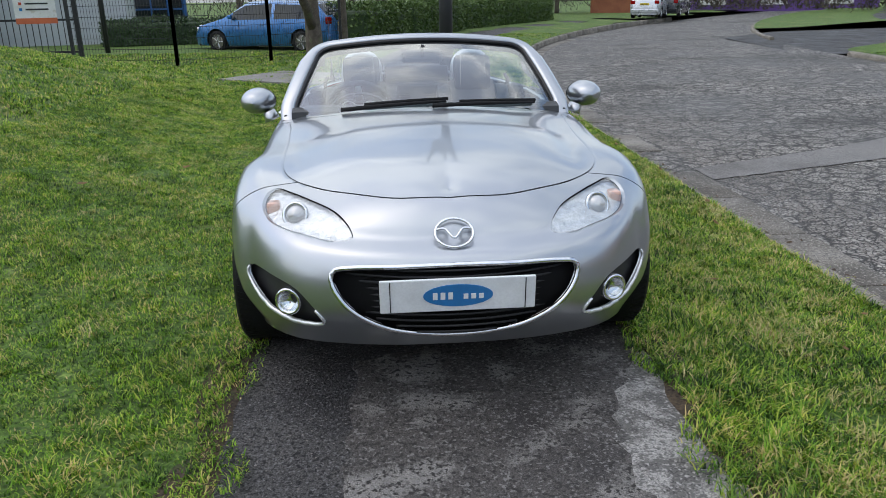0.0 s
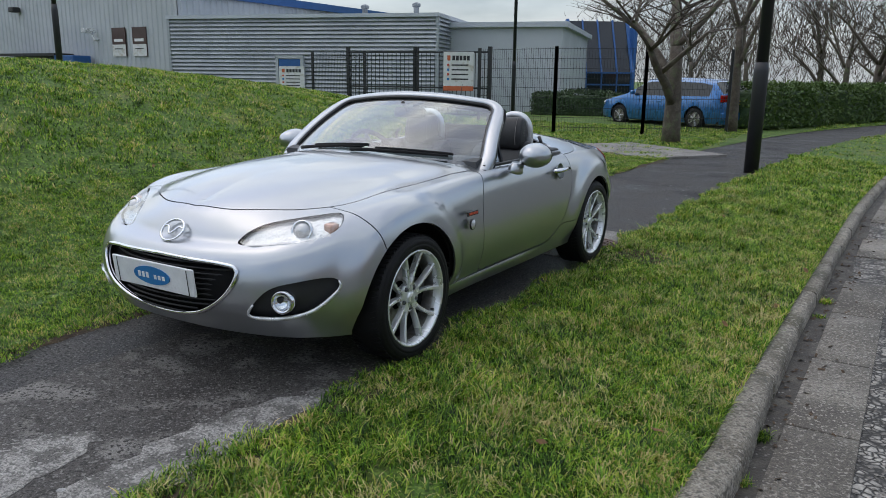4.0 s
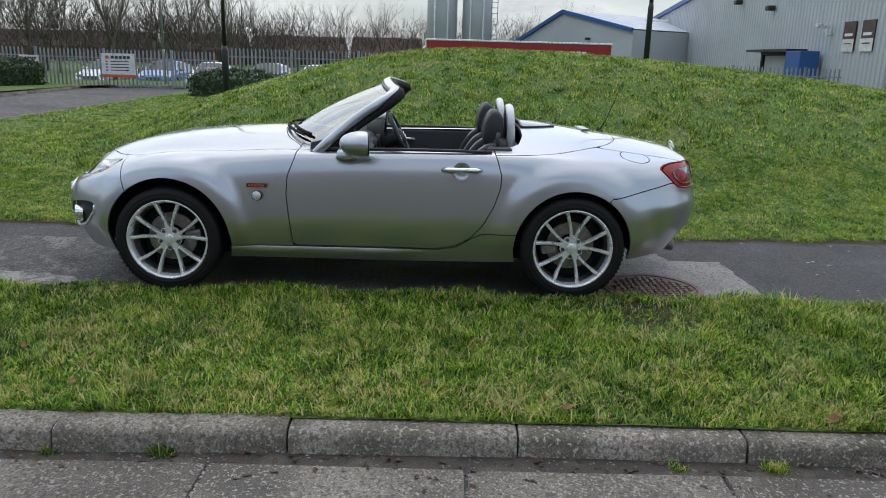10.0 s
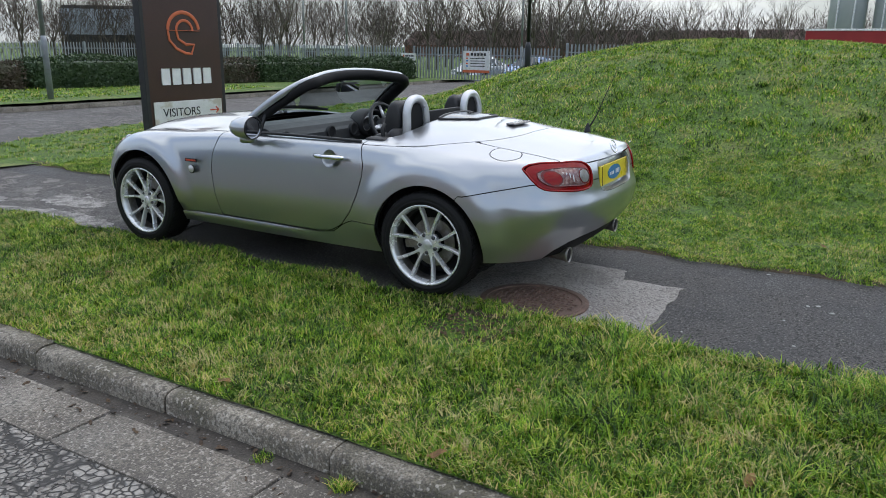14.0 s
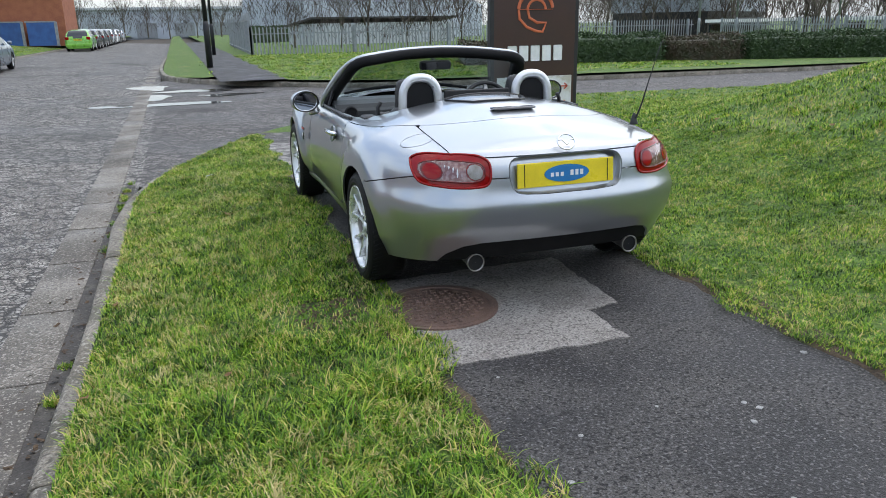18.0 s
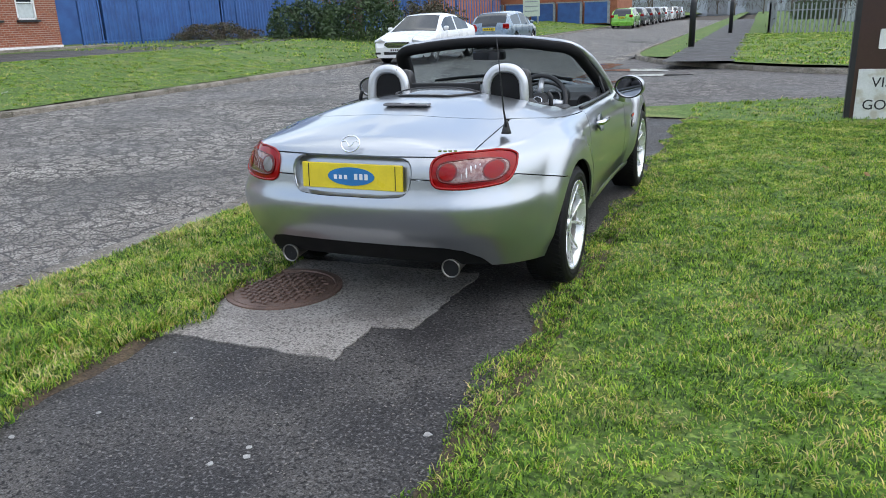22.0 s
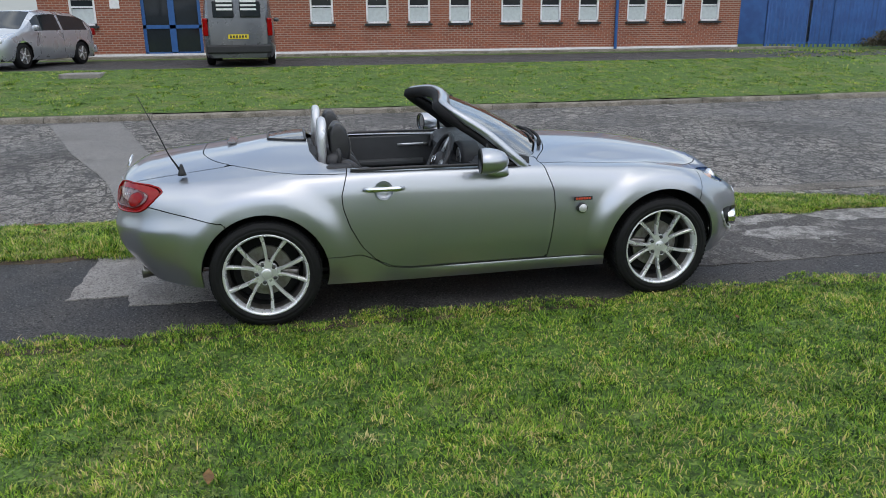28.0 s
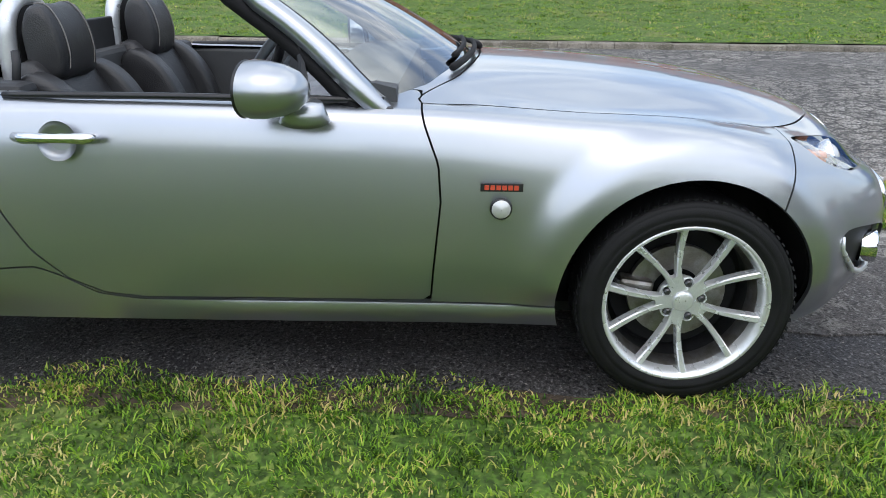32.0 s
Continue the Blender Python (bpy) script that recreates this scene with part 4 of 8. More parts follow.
def on_body(x, z, rear=False, out=0.0):
    """The skin's place at (x, z) on the nose or the tail."""
    h = _half[(_half[:, 1] > 1.2) if rear else (_half[:, 1] < -1.2)]
    d = np.hypot(h[:, 0] - abs(x), h[:, 2] - z)
    k = np.argsort(d)[:5]
    w = 1 / (d[k] + .003)
    y = float((h[k, 1] * w).sum() / w.sum())
    return (x, y + (out if rear else -out), z)


rim_pts = [on_body(a, b, out=.004) for a, b in GRILLE]
rim_pts = catmull(np.array(rim_pts + rim_pts[:1]), 90)[:-1]
part("grille_rim", tube(rim_pts, .010, 7, closed=True), M_CHROME, car, "thin chrome grille surround", smooth=True)
FOG_Y = on_body(.588, .394)[1] + .016
for s in (1, -1):
    fog = part("fog_lamp", moved(lathe([(.050, -.03), (.050, .012), (.042, .017), (.037, .004), (.02, -.012), (.001, -.014)], 30, caps=False),
                                 Matrix.Translation((s * .588, FOG_Y, .394)) @ Vector((s * .35, -1, .05)).to_track_quat("Z", "Y").to_matrix().to_4x4()), M_CHROME, car,
               "round chrome-ringed fog lamp in a black recess", smooth=True)
    part("lens", moved(lathe([(.038, .010), (.02, .015), (.001, .016)], 24, caps=False), Matrix.Translation((s * .588, FOG_Y, .394)) @ Vector((s * .35, -1, .05)).to_track_quat("Z", "Y").to_matrix().to_4x4()),
         M_LENS, fog, smooth=True)
    lv = clip(LINER_V, BODY_F, np.minimum(np.minimum(r_fog(LINER_V) + .03, s * LINER_V[:, 0]), 9))
    part("fog_recess", (lv[0] - np.array([0, -.002, 0]) + np.array([0, -.012, 0]), lv[1]), M_BLACK, car, smooth=True)
    low = sorted([q for q in FOG if -2.75 < math.atan2(q[1] - .42, q[0] - .58) < .36], key=lambda q: math.atan2(q[1] - .42, q[0] - .58))
    edge = [on_body(s * a, b, out=.002) for a, b in low]
    part("fog_trim", tube(catmull(np.array(edge), 40), [.003 + .007 * math.sin(math.pi * (k + .5) / 40) ** .5 for k in range(40)], 6, flat=1.0), M_ALLOY, car, "bright silver fog recess trim", smooth=True)


def emblem(at, normal, size, parent, up=Vector((0, 0, 1))):
    """A plain oval chrome badge with a winged bar."""
    n = Vector(normal).normalized()
    side = up.cross(n).normalized()
    u = n.cross(side)
    m = Matrix((side, u, n)).transposed().to_4x4()
    m.translation = at
    ring = tube([(size * math.cos(a) * .5, size * .41 * math.sin(a), .004) for a in np.linspace(0, 2 * math.pi, 36, endpoint=False)], size * .045, 7, closed=True)
    b = part("badge", moved(ring, m), M_CHROME, parent, "oval chrome badge", smooth=True)
    wing = tube(catmull(np.array([(-.46, .10, .004), (-.25, .12, .006), (0, -.16, .008), (.25, .12, .006), (.46, .10, .004)]) * np.array([size, size, 1]), 20), size * .04, 6)
    part("badge_wing", moved(wing, m), M_CHROME, b, smooth=True)


emblem((0, -1.838, .640), (0, -.75, .66), .132, car)
emblem((0, 1.943, .822), (0, .9, .42), .09, car)


def plate(at, width, height, mat, tilt, face, label):
    """A number plate whose lettering is a blue oval and plain bars."""
    p = part("number_plate", moved(box((width, .012, height), bevel=.004), pose(*at, tilt, 0, 0)), mat, car, label)
    oval = [(.118 * math.cos(a), .041 * math.sin(a)) for a in np.linspace(0, 2 * math.pi, 40, endpoint=False)]
    lo, hi = (-.0095, -.006) if face < 0 else (.006, .0095)
    part("oval_mark", moved(prism(oval, lo, hi, "y"), pose(*at, tilt, 0, 0)), M_BLUE_MARK, p)
    for k in range(7):
        if k == 3:
            continue
        h = .026 if k < 3 else .019
        part("mark", moved(box((.016, .002, h), (-.078 + k * .026, face * .0105, 0 if k < 3 else -.0035), .0005), pose(*at, tilt, 0, 0)), M_WHITE if face > 0 else M_WHITE, p)
    for e in (-1, 1):
        part("edge_line", moved(box((.003, .002, height * .92), (e * (width / 2 - .035), face * .0075, 0)), pose(*at, tilt, 0, 0)), M_TRIM, p)


plate((0, -1.958, .462), .528, .122, M_PLATE_W, 6, -1, "white front plate with a blue oval mark")
plate((0, 1.955, .678), .510, .116, M_PLATE_Y, 4, 1, "yellow rear plate with a blue oval mark")
part("plate_recess", (np.asarray(recess_mesh[0]) - np.array([0, .045, 0]), recess_mesh[1]), M_PAINT, car, smooth=True)
# recess edge
ring_pts = [on_body(a, b, True, 0) for a, b in RECESS]
v, f = [], []
for k, p in enumerate(ring_pts):
    v += [p, (p[0] * .985, p[1] - .05, .68 + (p[2] - .68) * .97)]
n = len(ring_pts)
part("recess_edge", (v, [(2 * k, 2 * ((k + 1) % n), 2 * ((k + 1) % n) + 1, 2 * k + 1) for k in range(n)]), M_PAINT, car, smooth=True)

for s, m in split_sides(tail_mesh):
    unit = skin("tail_lamp", m, M_RED, car, "red tail lamp with round inner lights", flange=.02)
    V = np.asarray(m[0])
    inner = rounded([(.414, .712), (.424, .744), (.50, .758), (.61, .759), (.672, .738), (.680, .703), (.655, .676), (.56, .668), (.47, .666), (.424, .680)])
    c = clip(V + np.array([0, .004, 0]), m[1], sdf(inner, np.abs(V[:, 0]), V[:, 2]))
    part("clear_band", c, M_TAILBAND, unit, smooth=True)
    for q in range(5):
        c = clip(V + np.array([0, .0052, 0]), m[1], np.minimum(.0035 - np.abs(np.abs(V[:, 0]) - .518 - q * .015), .030 - np.abs(V[:, 2] - .712)))
        part("lens_rib", c, M_CLEAR, unit, smooth=True)
    for px, mt in ((.632, M_RED), (.458, M_RED if s < 0 else M_STEEL)):
        c = clip(V + np.array([0, .0058, 0]), m[1], .041 - np.hypot(np.abs(V[:, 0]) - px, V[:, 2] - .712))
        part("light_ring", c, M_DARKRED, unit, smooth=True)
        c = clip(V + np.array([0, .007, 0]), m[1], .035 - np.hypot(np.abs(V[:, 0]) - px, V[:, 2] - .712))
        part("round_light", c, mt, unit, smooth=True)
    edge_band = [on_body(s * a, b, True, .0045) for a, b in inner]
    part("band_edge", tube(edge_band, .0035, 5, closed=True), M_DARKRED, unit, smooth=True)
    rimp = [on_body(s * a, b, True, .003) for a, b in TAIL]
    part("lamp_rim", tube(rimp, .006, 6, closed=True), M_RED, unit, smooth=True)

# arched cover of the folded roof, with a black rubber lip
cov_v, cov_f = [], []
for i, q in enumerate(np.linspace(0, 1, 9)):
    half_w = .24 - .10 * q ** 2
    for k, a in enumerate(np.linspace(-1, 1, 15)):
        px_, py_ = a * half_w, .900 + .22 * q
        near_ = np.argsort(np.hypot(_half[:, 0] - abs(px_), _half[:, 1] - py_) + (_half[:, 2] < .7) * 9)[:4]
        cov_v.append((px_, py_, float(_half[near_, 2].mean()) + .004 + .013 * (1 - q ** 1.6) * (1 - a ** 4)))
cov_f = [(i * 15 + k, i * 15 + k + 1, i * 15 + 16 + k, i * 15 + 15 + k) for i in range(8) for k in range(14)]
cover = part("roof_fairing", (cov_v, cov_f), M_COVER, car, "smoked grey fairing over the folded roof", smooth=True)
lip_pts = [cov_v[i * 15] for i in range(9)] + [cov_v[8 * 15 + k] for k in range(1, 14)] + [cov_v[i * 15 + 14] for i in range(8, -1, -1)]
part("rubber_lip", tube(catmull(np.array(lip_pts), 48), .007, 6), M_TRIM, cover, "black rubber lip", smooth=True)
part("front_lip", tube(catmull(np.array(cov_v[:15]), 24), .008, 6), M_TRIM, cover, smooth=True)

# rear: exhausts, dark diffuser, lock, script
part("diffuser", (np.asarray(valance_mesh[0]) - np.array([0, .012, 0]), valance_mesh[1]), M_LINING, car, "matt black lower bumper", smooth=True)
part("diffuser_tray", box((.78, .34, .02), (0, 1.56, .285)), M_LINING, car)
for s in (1, -1):
    part("exhaust_tip", lathe([(.030, 0), (.034, .10), (.043, .14), (.045, .155), (.040, .155), (.036, .10), (.03, .05)], 28, "y", (s * .43, 1.715, .252), caps=False), M_STEEL, car,
         "round chrome exhaust tip", smooth=True)
    # flat near-black disc stands for the shade down the pipe
    part("exhaust_bore", lathe([(.001, .05), (.0415, .05)], 24, "y", (s * .43, 1.812, .252), caps=False), M_VOID, car)
part("boot_lock", lathe([(.018, 0), (.018, .012), (.010, .014), (.001, .010)], 20, "y", (-.33, 1.945, .680), caps=False), M_CHROME, car, smooth=True)
for k in range(4):
    part("script_mark", box((.016, .003, .009), (-.42 - k * .022, 1.921 - k * .005, .800), .001), M_CHROME, car)
part("brake_lamp", box((.25, .055, .012), (0, 1.335, .925), .005), plain("smoked_lamp_strip", (.16, .155, .16), .2, .2, .6), car, "smoked high-level lamp strip")

# antenna on the right rear wing
ant = part("antenna", tube([(-.612, 1.585, .86), (-.614, 1.63, .94), (-.618, 1.675, 1.06), (-.626, 1.755, 1.26)], [.006, .004, .003, .002], 7), M_BLACK, car, "thin black whip antenna", smooth=True)
part("antenna_foot", lathe([(.024, 0), (.020, .012), (.010, .05), (.006, .06)], 16, at=(-.608, 1.575, .828)), M_BLACK, ant, smooth=True)


# ---- wheels ----
M_NUT = plain("dark_wheel_nut", (.10, .10, .105), .35, .8)
# dark copy of the alloy: shade behind the spokes is in the colour
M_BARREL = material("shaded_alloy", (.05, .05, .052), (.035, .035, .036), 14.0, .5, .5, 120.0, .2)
def wheel(at, s, phase):
    w = new("wheel")
    w.parent = car
    w.matrix_basis = pose(*at, 0, 0, 0)
    part("tyre", lathe([(.228, -.093), (.246, -.103), (.256, -.1035), (.258, -.1015), (.262, -.1035), (.282, -.099), (.284, -.096), (.287, -.097), (.297, -.083), (.301, -.05), (.302, 0), (.301, .05), (.297, .083), (.287, .097), (.284, .096), (.282, .099), (.262, .1035), (.258, .1015), (.256, .1035), (.246, .103), (.228, .093)], 64, "x", caps=False),
         M_RUBBER, w, "low-profile black tyre", smooth=True)
    ridges = []
    for k in range(72):
        a = 2 * math.pi * k / 72
        for q, dx in ((.060, .016), (-.060, .016)):
            m = Matrix.Rotation(a, 4, "X") @ Matrix.Translation((q, 0, .3005)) @ Matrix.Rotation(.35 if q > 0 else -.35, 4, "Z")
            ridges.append(moved(box((.050, .012, .0045)), m))
    part("tread", join(*ridges), M_RUBBER, w, kind="stuff")
    lip = [(.210, s * .055), (.224, s * .082), (.233, s * .092), (.230, s * .099), (.221, s * .095), (.213, s * .070), (.209, s * .050)]
    part("rim", lathe(lip if s > 0 else lip[::-1], 64, "x", caps=False), M_ALLOY, w, "bright alloy rim", smooth=True)
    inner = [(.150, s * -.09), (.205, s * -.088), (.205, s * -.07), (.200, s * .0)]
    bright = [(.200, s * .0), (.203, s * .030), (.209, s * .053)]
    # darker steel tone lends the rim bed the shade of its depth
    part("rim_bed", lathe(bright if s > 0 else bright[::-1], 56, "x", caps=False), M_STEEL, w, smooth=True)
    part("barrel", lathe(inner if s > 0 else inner[::-1], 56, "x", caps=False), M_BARREL, w, "inside of the wheel rim with shade in its colour", smooth=True)
    for k in range(5):
        c = 2 * math.pi * k / 5 + radians(phase)
        rot = Matrix.Rotation(c, 4, "X")
        for e in (-1, 1):
            pts = []
            for q in np.linspace(0, 1, 9):
                reach, side = .040 + q * .172, e * (.0085 + .0605 * q ** 1.45)
                face, half = .060 + .024 * q ** 1.5, .0070 + .0040 * abs(q - .35) + .0015 * q
                back = face - .030
                pts.append([(s * face, reach, side - half * .62), (s * (face - .004), reach, side - half), (s * back, reach, side - half * 1.1), (s * back, reach, side + half * 1.1), (s * (face - .004), reach, side + half), (s * face, reach, side + half * .62)])
            verts = [p for ring in pts for p in ring]
            faces = [(i * 6 + j, i * 6 + (j + 1) % 6, i * 6 + 6 + (j + 1) % 6, i * 6 + 6 + j) for i in range(8) for j in range(6)] + [tuple(range(48, 54))]
            sp = part("spoke", moved((verts, faces), rot), M_ALLOY, w, smooth=True)
            sp.data.set_sharp_from_angle(angle=radians(35))
        web = prism([(.030, -.018), (.062, -.020), (.082, -.024), (.074, 0), (.082, .024), (.062, .020), (.030, .018)], s * .036, s * .0605, "x")
        part("arm", moved(web, rot), M_ALLOY, w)
        n_a = c + math.pi / 5
        pit = Matrix.Translation((0, .052 * math.cos(n_a), .052 * math.sin(n_a)))
        part("nut_seat", moved(lathe([(.0175, s * .040), (.0175, s * .056), (.0145, s * .056), (.0135, s * .042)], 16, "x", caps=False), pit), M_ALLOY, w, smooth=True)
        part("wheel_nut", moved(lathe([(.0105, s * .02), (.0105, s * .060), (.006, s * .064)], 6, "x"), pit), M_NUT, w)
    part("valve", moved(tube([(s * .060, 0, .205), (s * .078, 0, .198)], .005, 6), Matrix.Rotation(radians(phase + 150), 4, "X")), M_BLACK, w)
    part("hub", lathe([(.064, s * .02), (.062, s * .046), (.040, s * .054), (.032, s * .058)], 32, "x"), M_ALLOY, w, smooth=True)
    part("centre_cap", lathe([(.030, s * .05), (.029, s * .066), (.023, s * .069), (.001, s * .070)], 28, "x", caps=False), M_ALLOY, w, smooth=True)
    part("brake_disc", lathe([(.07, s * -.02), (.07, s * -.008), (.140, s * -.008), (.140, s * -.03)], 40, "x", caps=False), M_STEEL, w, smooth=False)
    part("caliper", moved(box((.06, .10, .055), bevel=.012), Matrix.Rotation(math.radians(8), 4, "X") @ Matrix.Translation((s * -.004, .125 if at[1] < 0 else -.125, .0))), M_STEEL, w)
    # added near-black disc, painted shade at the back of the wheel
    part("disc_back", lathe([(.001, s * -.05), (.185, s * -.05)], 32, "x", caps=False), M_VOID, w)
    return w


for s in (1, -1):
    wheel((s * .752, -1.165, .300), s, 90 if s > 0 else 138)
    wheel((s * .752, 1.165, .300), s, 83 if s > 0 else 104)

# ---- windscreen ----
def screen_point(a, h):
    """a across (-1..1), h up (0..1)."""
    base = np.array([a * .705, -.585 + .27 * abs(a) ** 2.2, .885 - .06 * a * a])
    top = np.array([a * .565, .015 + .085 * abs(a) ** 2.2, 1.185 - .045 * a * a])
    p = base + (top - base) * h
    p[1] -= .02 * math.sin(h * math.pi)
    p[2] += .015 * math.sin(h * math.pi)
    return p


def pillar_point(a, h):
    """The pillar's line, leaning in at its foot so that it sinks into the scuttle."""
    p = screen_point(a, h)
    p[0] -= a * .055 * max(0.0, (.16 - h) / .29) ** 1.5
    return p


rows = [[screen_point(a, h) for a in np.linspace(-.985, .985, 25)] for h in np.linspace(.0, .985, 10)]
verts = [p for r in rows for p in r]
faces = [(i * 25 + k, i * 25 + k + 1, (i + 1) * 25 + k + 1, (i + 1) * 25 + k) for i in range(9) for k in range(24)]
ws = part("windscreen", (verts, faces), M_GLASS, car, "raked clear windscreen", smooth=True)
ws.visible_shadow = False
edge = [pillar_point(-1, h) for h in np.linspace(-.13, .90, 12)] + [screen_point(-.972, .968)] + [screen_point(a, 1.0) for a in np.linspace(-.90, .90, 20)] + [screen_point(.972, .968)] + [pillar_point(1, h) for h in np.linspace(.90, -.13, 12)]
edge = catmull(np.array(edge), 90)


def sweep(points, profile, out_of=(0, -.55, .84), second=None, blend=None):
    """A flat profile (across, outward) along a curve on the screen's surface; blend moves it towards a second profile point by point."""
    p = np.array(points)
    n = np.array(out_of) / np.linalg.norm(out_of)
    t = np.gradient(p, axis=0)
    t /= np.linalg.norm(t, axis=1)[:, None]
    side = np.cross(t, n)
    side /= np.linalg.norm(side, axis=1)[:, None]
    up = np.cross(side, t)
    m = len(profile)
    k = np.zeros(len(p)) if blend is None else np.asarray(blend)
    verts = [p[i] + side[i] * (a + (c - a) * k[i]) + up[i] * (b + (d - b) * k[i]) for i in range(len(p)) for (a, b), (c, d) in zip(profile, second or profile)]
    faces = [(i * m + k, i * m + (k + 1) % m, (i + 1) * m + (k + 1) % m, (i + 1) * m + k) for i in range(len(p) - 1) for k in range(m)]
    return verts, faces


on_pillar = np.clip((.93 - (edge[:, 2] - .80) / .36) / .16, 0, 1)
part("screen_frame", sweep(edge, [(-.004, .008), (.0, .016), (-.02, .022), (-.05, .016), (-.062, -.004), (-.045, -.014), (-.004, -.006)],
                           second=[(-.004, .008), (.0, .016), (-.026, .019), (-.062, .017), (-.079, .006), (-.076, -.034), (-.004, -.010)], blend=on_pillar), M_PAINT, car, "silver windscreen frame", smooth=True)
part("frame_lining", sweep(edge, [(-.002, -.004), (-.046, -.012), (-.064, -.008), (-.078, -.03), (-.066, -.062), (-.03, -.066), (.008, -.045), (.012, -.012)],
                           second=[(-.002, -.008), (-.046, -.034), (-.060, -.034), (-.070, -.046), (-.062, -.072), (-.03, -.074), (.008, -.050), (.012, -.014)], blend=on_pillar), M_LINING, car, "black inner screen pillar and header lining", smooth=True)
part("screen_seal", sweep(edge, [(.012, .004), (.0, .018), (-.006, .012), (.0, -.004)]), M_TRIM, car, smooth=True)
cowl = [screen_point(a, -.04) for a in np.linspace(-1, 1, 31)]
cv = []
for p in cowl:
    cv += [(p[0], p[1] - .085, p[2] - .016 + .0), (p[0], p[1] - .03, p[2] - .022), (p[0], p[1] + .03, p[2] + .004)]
part("cowl_panel", (cv, [(i * 3 + k, i * 3 + k + 1, i * 3 + 4 + k, i * 3 + 3 + k) for i in range(30) for k in range(2)]), M_BLACK, car, "black plastic scuttle panel", smooth=True)
for a0, a1, h0 in ((-.62, .12, .02), (.02, .80, .02)):
    arm = [screen_point(a0 + (a1 - a0) * q, h0 + .05 * q) + np.array([0, -.028, .018]) for q in np.linspace(0, 1, 10)]
    wip = part("wiper", tube(arm, [.012 - .005 * q for q in np.linspace(0, 1, 10)], 6), M_VOID, car, "black wiper arm and blade", smooth=True)
    blade = [screen_point(a1 - .58 + .60 * q, h0 + .055 + .035 * q) + np.array([0, -.014, .012]) for q in np.linspace(0, 1, 10)]
    part("wiper_blade", tube(blade, .009, 6), M_VOID, wip, smooth=True)
rv = part("rear_view_mirror", moved(box((.23, .045, .065), bevel=.02), pose(0, .02, 1.095, -12, 0, 0)), M_BLACK, car, "black interior mirror")
part("mirror_glass", moved(box((.21, .004, .05), (0, .024, 0)), pose(0, .02, 1.095, -12, 0, 0)), M_MIRROR, rv)
part("mirror_stalk", tube([(0, .01, 1.10), (0, -.06, 1.16)], .012, 8), M_BLACK, rv)

# ---- door mirrors, handles, badges ----
for s in (1, -1):
    dm = part("door_mirror", lathe([(.001, -.070), (.024, -.067), (.046, -.055), (.062, -.034), (.071, -.008), (.073, .012), (.069, .024)], 32, "y", caps=False), M_PAINT, car, "silver door mirror on a short foot", smooth=True)
    mat_m = pose(s * .915, -.055, .885, 0, 0, s * 8) @ Matrix.Diagonal((1.28, 1.62, .98, 1))
    dm.data.transform(mat_m)
    g = part("mirror_face", lathe([(.066, .023), (.060, .021), (.001, .021)], 32, "y", caps=False), M_MIRROR, dm, "dark mirror glass")
    g.data.transform(mat_m)
    rimm = part("mirror_rim", lathe([(.069, .023), (.0715, .027), (.066, .029), (.063, .020)], 32, "y", caps=False), M_TRIM, dm, smooth=True)
    rimm.data.transform(mat_m)
    foot = part("mirror_foot", moved(lathe([(.055, 0), (.050, .018), (.042, .05)], 24), Matrix.Translation((s * .832, -.135, .795)) @ Matrix.Rotation(s * .35, 4, "Y") @ Matrix.Diagonal((.75, 1.2, 1, 1))), M_PAINT, dm, smooth=True)
    fx = [(s * .752, -.335, .835), (s * .735, -.10, .84), (s * .735, .64, .845)]
    part("belt_seal", tube(catmull(np.array([(s * .735, -.33, .835), (s * .758, -.1, .838), (s * .765, .2, .842), (s * .768, .5, .842), (s * .755, .68, .838)]), 24), .010, 6), M_TRIM, car, "black belt seal", smooth=True)
    # quarter light
    tri = [(-.345, .84), (-.10, .845), (-.085, 1.02), (-.11, 1.03)]
    q = part("quarter_light", [(s * (.735 - (z - .84) * .40), y, z) for y, z in [(-.335, .842), (-.125, .845), (-.105, 1.005)]] and ([(s * (.735 - (z - .84) * .40), y, z) for y, z in [(-.335, .842), (-.125, .845), (-.105, 1.005)]], [(0, 1, 2)]), M_GLASS, car)
    q.visible_shadow = False
    part("quarter_frame", tube([(s * .737, -.12, .84), (s * .672, -.098, 1.02)], .011, 6), M_TRIM, car)
    cup = part("handle_cup", moved(lathe([(.052, .002), (.047, -.008), (.030, -.020), (.001, -.026)], 28, caps=False), Matrix.Translation((s * .842, .51, .735)) @ Vector((s, 0, .16)).to_track_quat("Z", "Y").to_matrix().to_4x4()), M_PAINT, doors[s], smooth=True)
    part("door_handle", tube([(s * .842, .40, .745), (s * .862, .43, .746), (s * .868, .51, .747), (s * .862, .59, .746), (s * .842, .62, .745)], [.013, .016, .014, .016, .013], 10, flat=.95), M_CHROME, doors[s], "chrome-faced pull handle", smooth=True)
    tag = part("wing_tag", moved(box((.004, .112, .022), bevel=.0015), pose(s * .848, -.645, .630, 0, s * -4, 0)), M_TRIM, car, "small red-lettered wing tag")
    for k in range(6):
        part("tag_mark", moved(box((.004, .012, .012), (s * .0025, -.038 + k * .0155, 0)), pose(s * .848, -.645, .630, 0, s * -4, 0)), M_REDMARK, tag)
    rp = part("side_repeater", lathe([(.030, 0), (.029, s * .006), (.024, s * .008)], 26, "x", (s * .846, -.645, .572)), M_TRIM, car, "round clear side repeater", smooth=True)
    part("lens", lathe([(.025, s * .008), (.016, s * .014), (.001, s * .016)], 24, "x", (s * .846, -.645, .572), caps=False), M_CLEAR, rp, smooth=True)

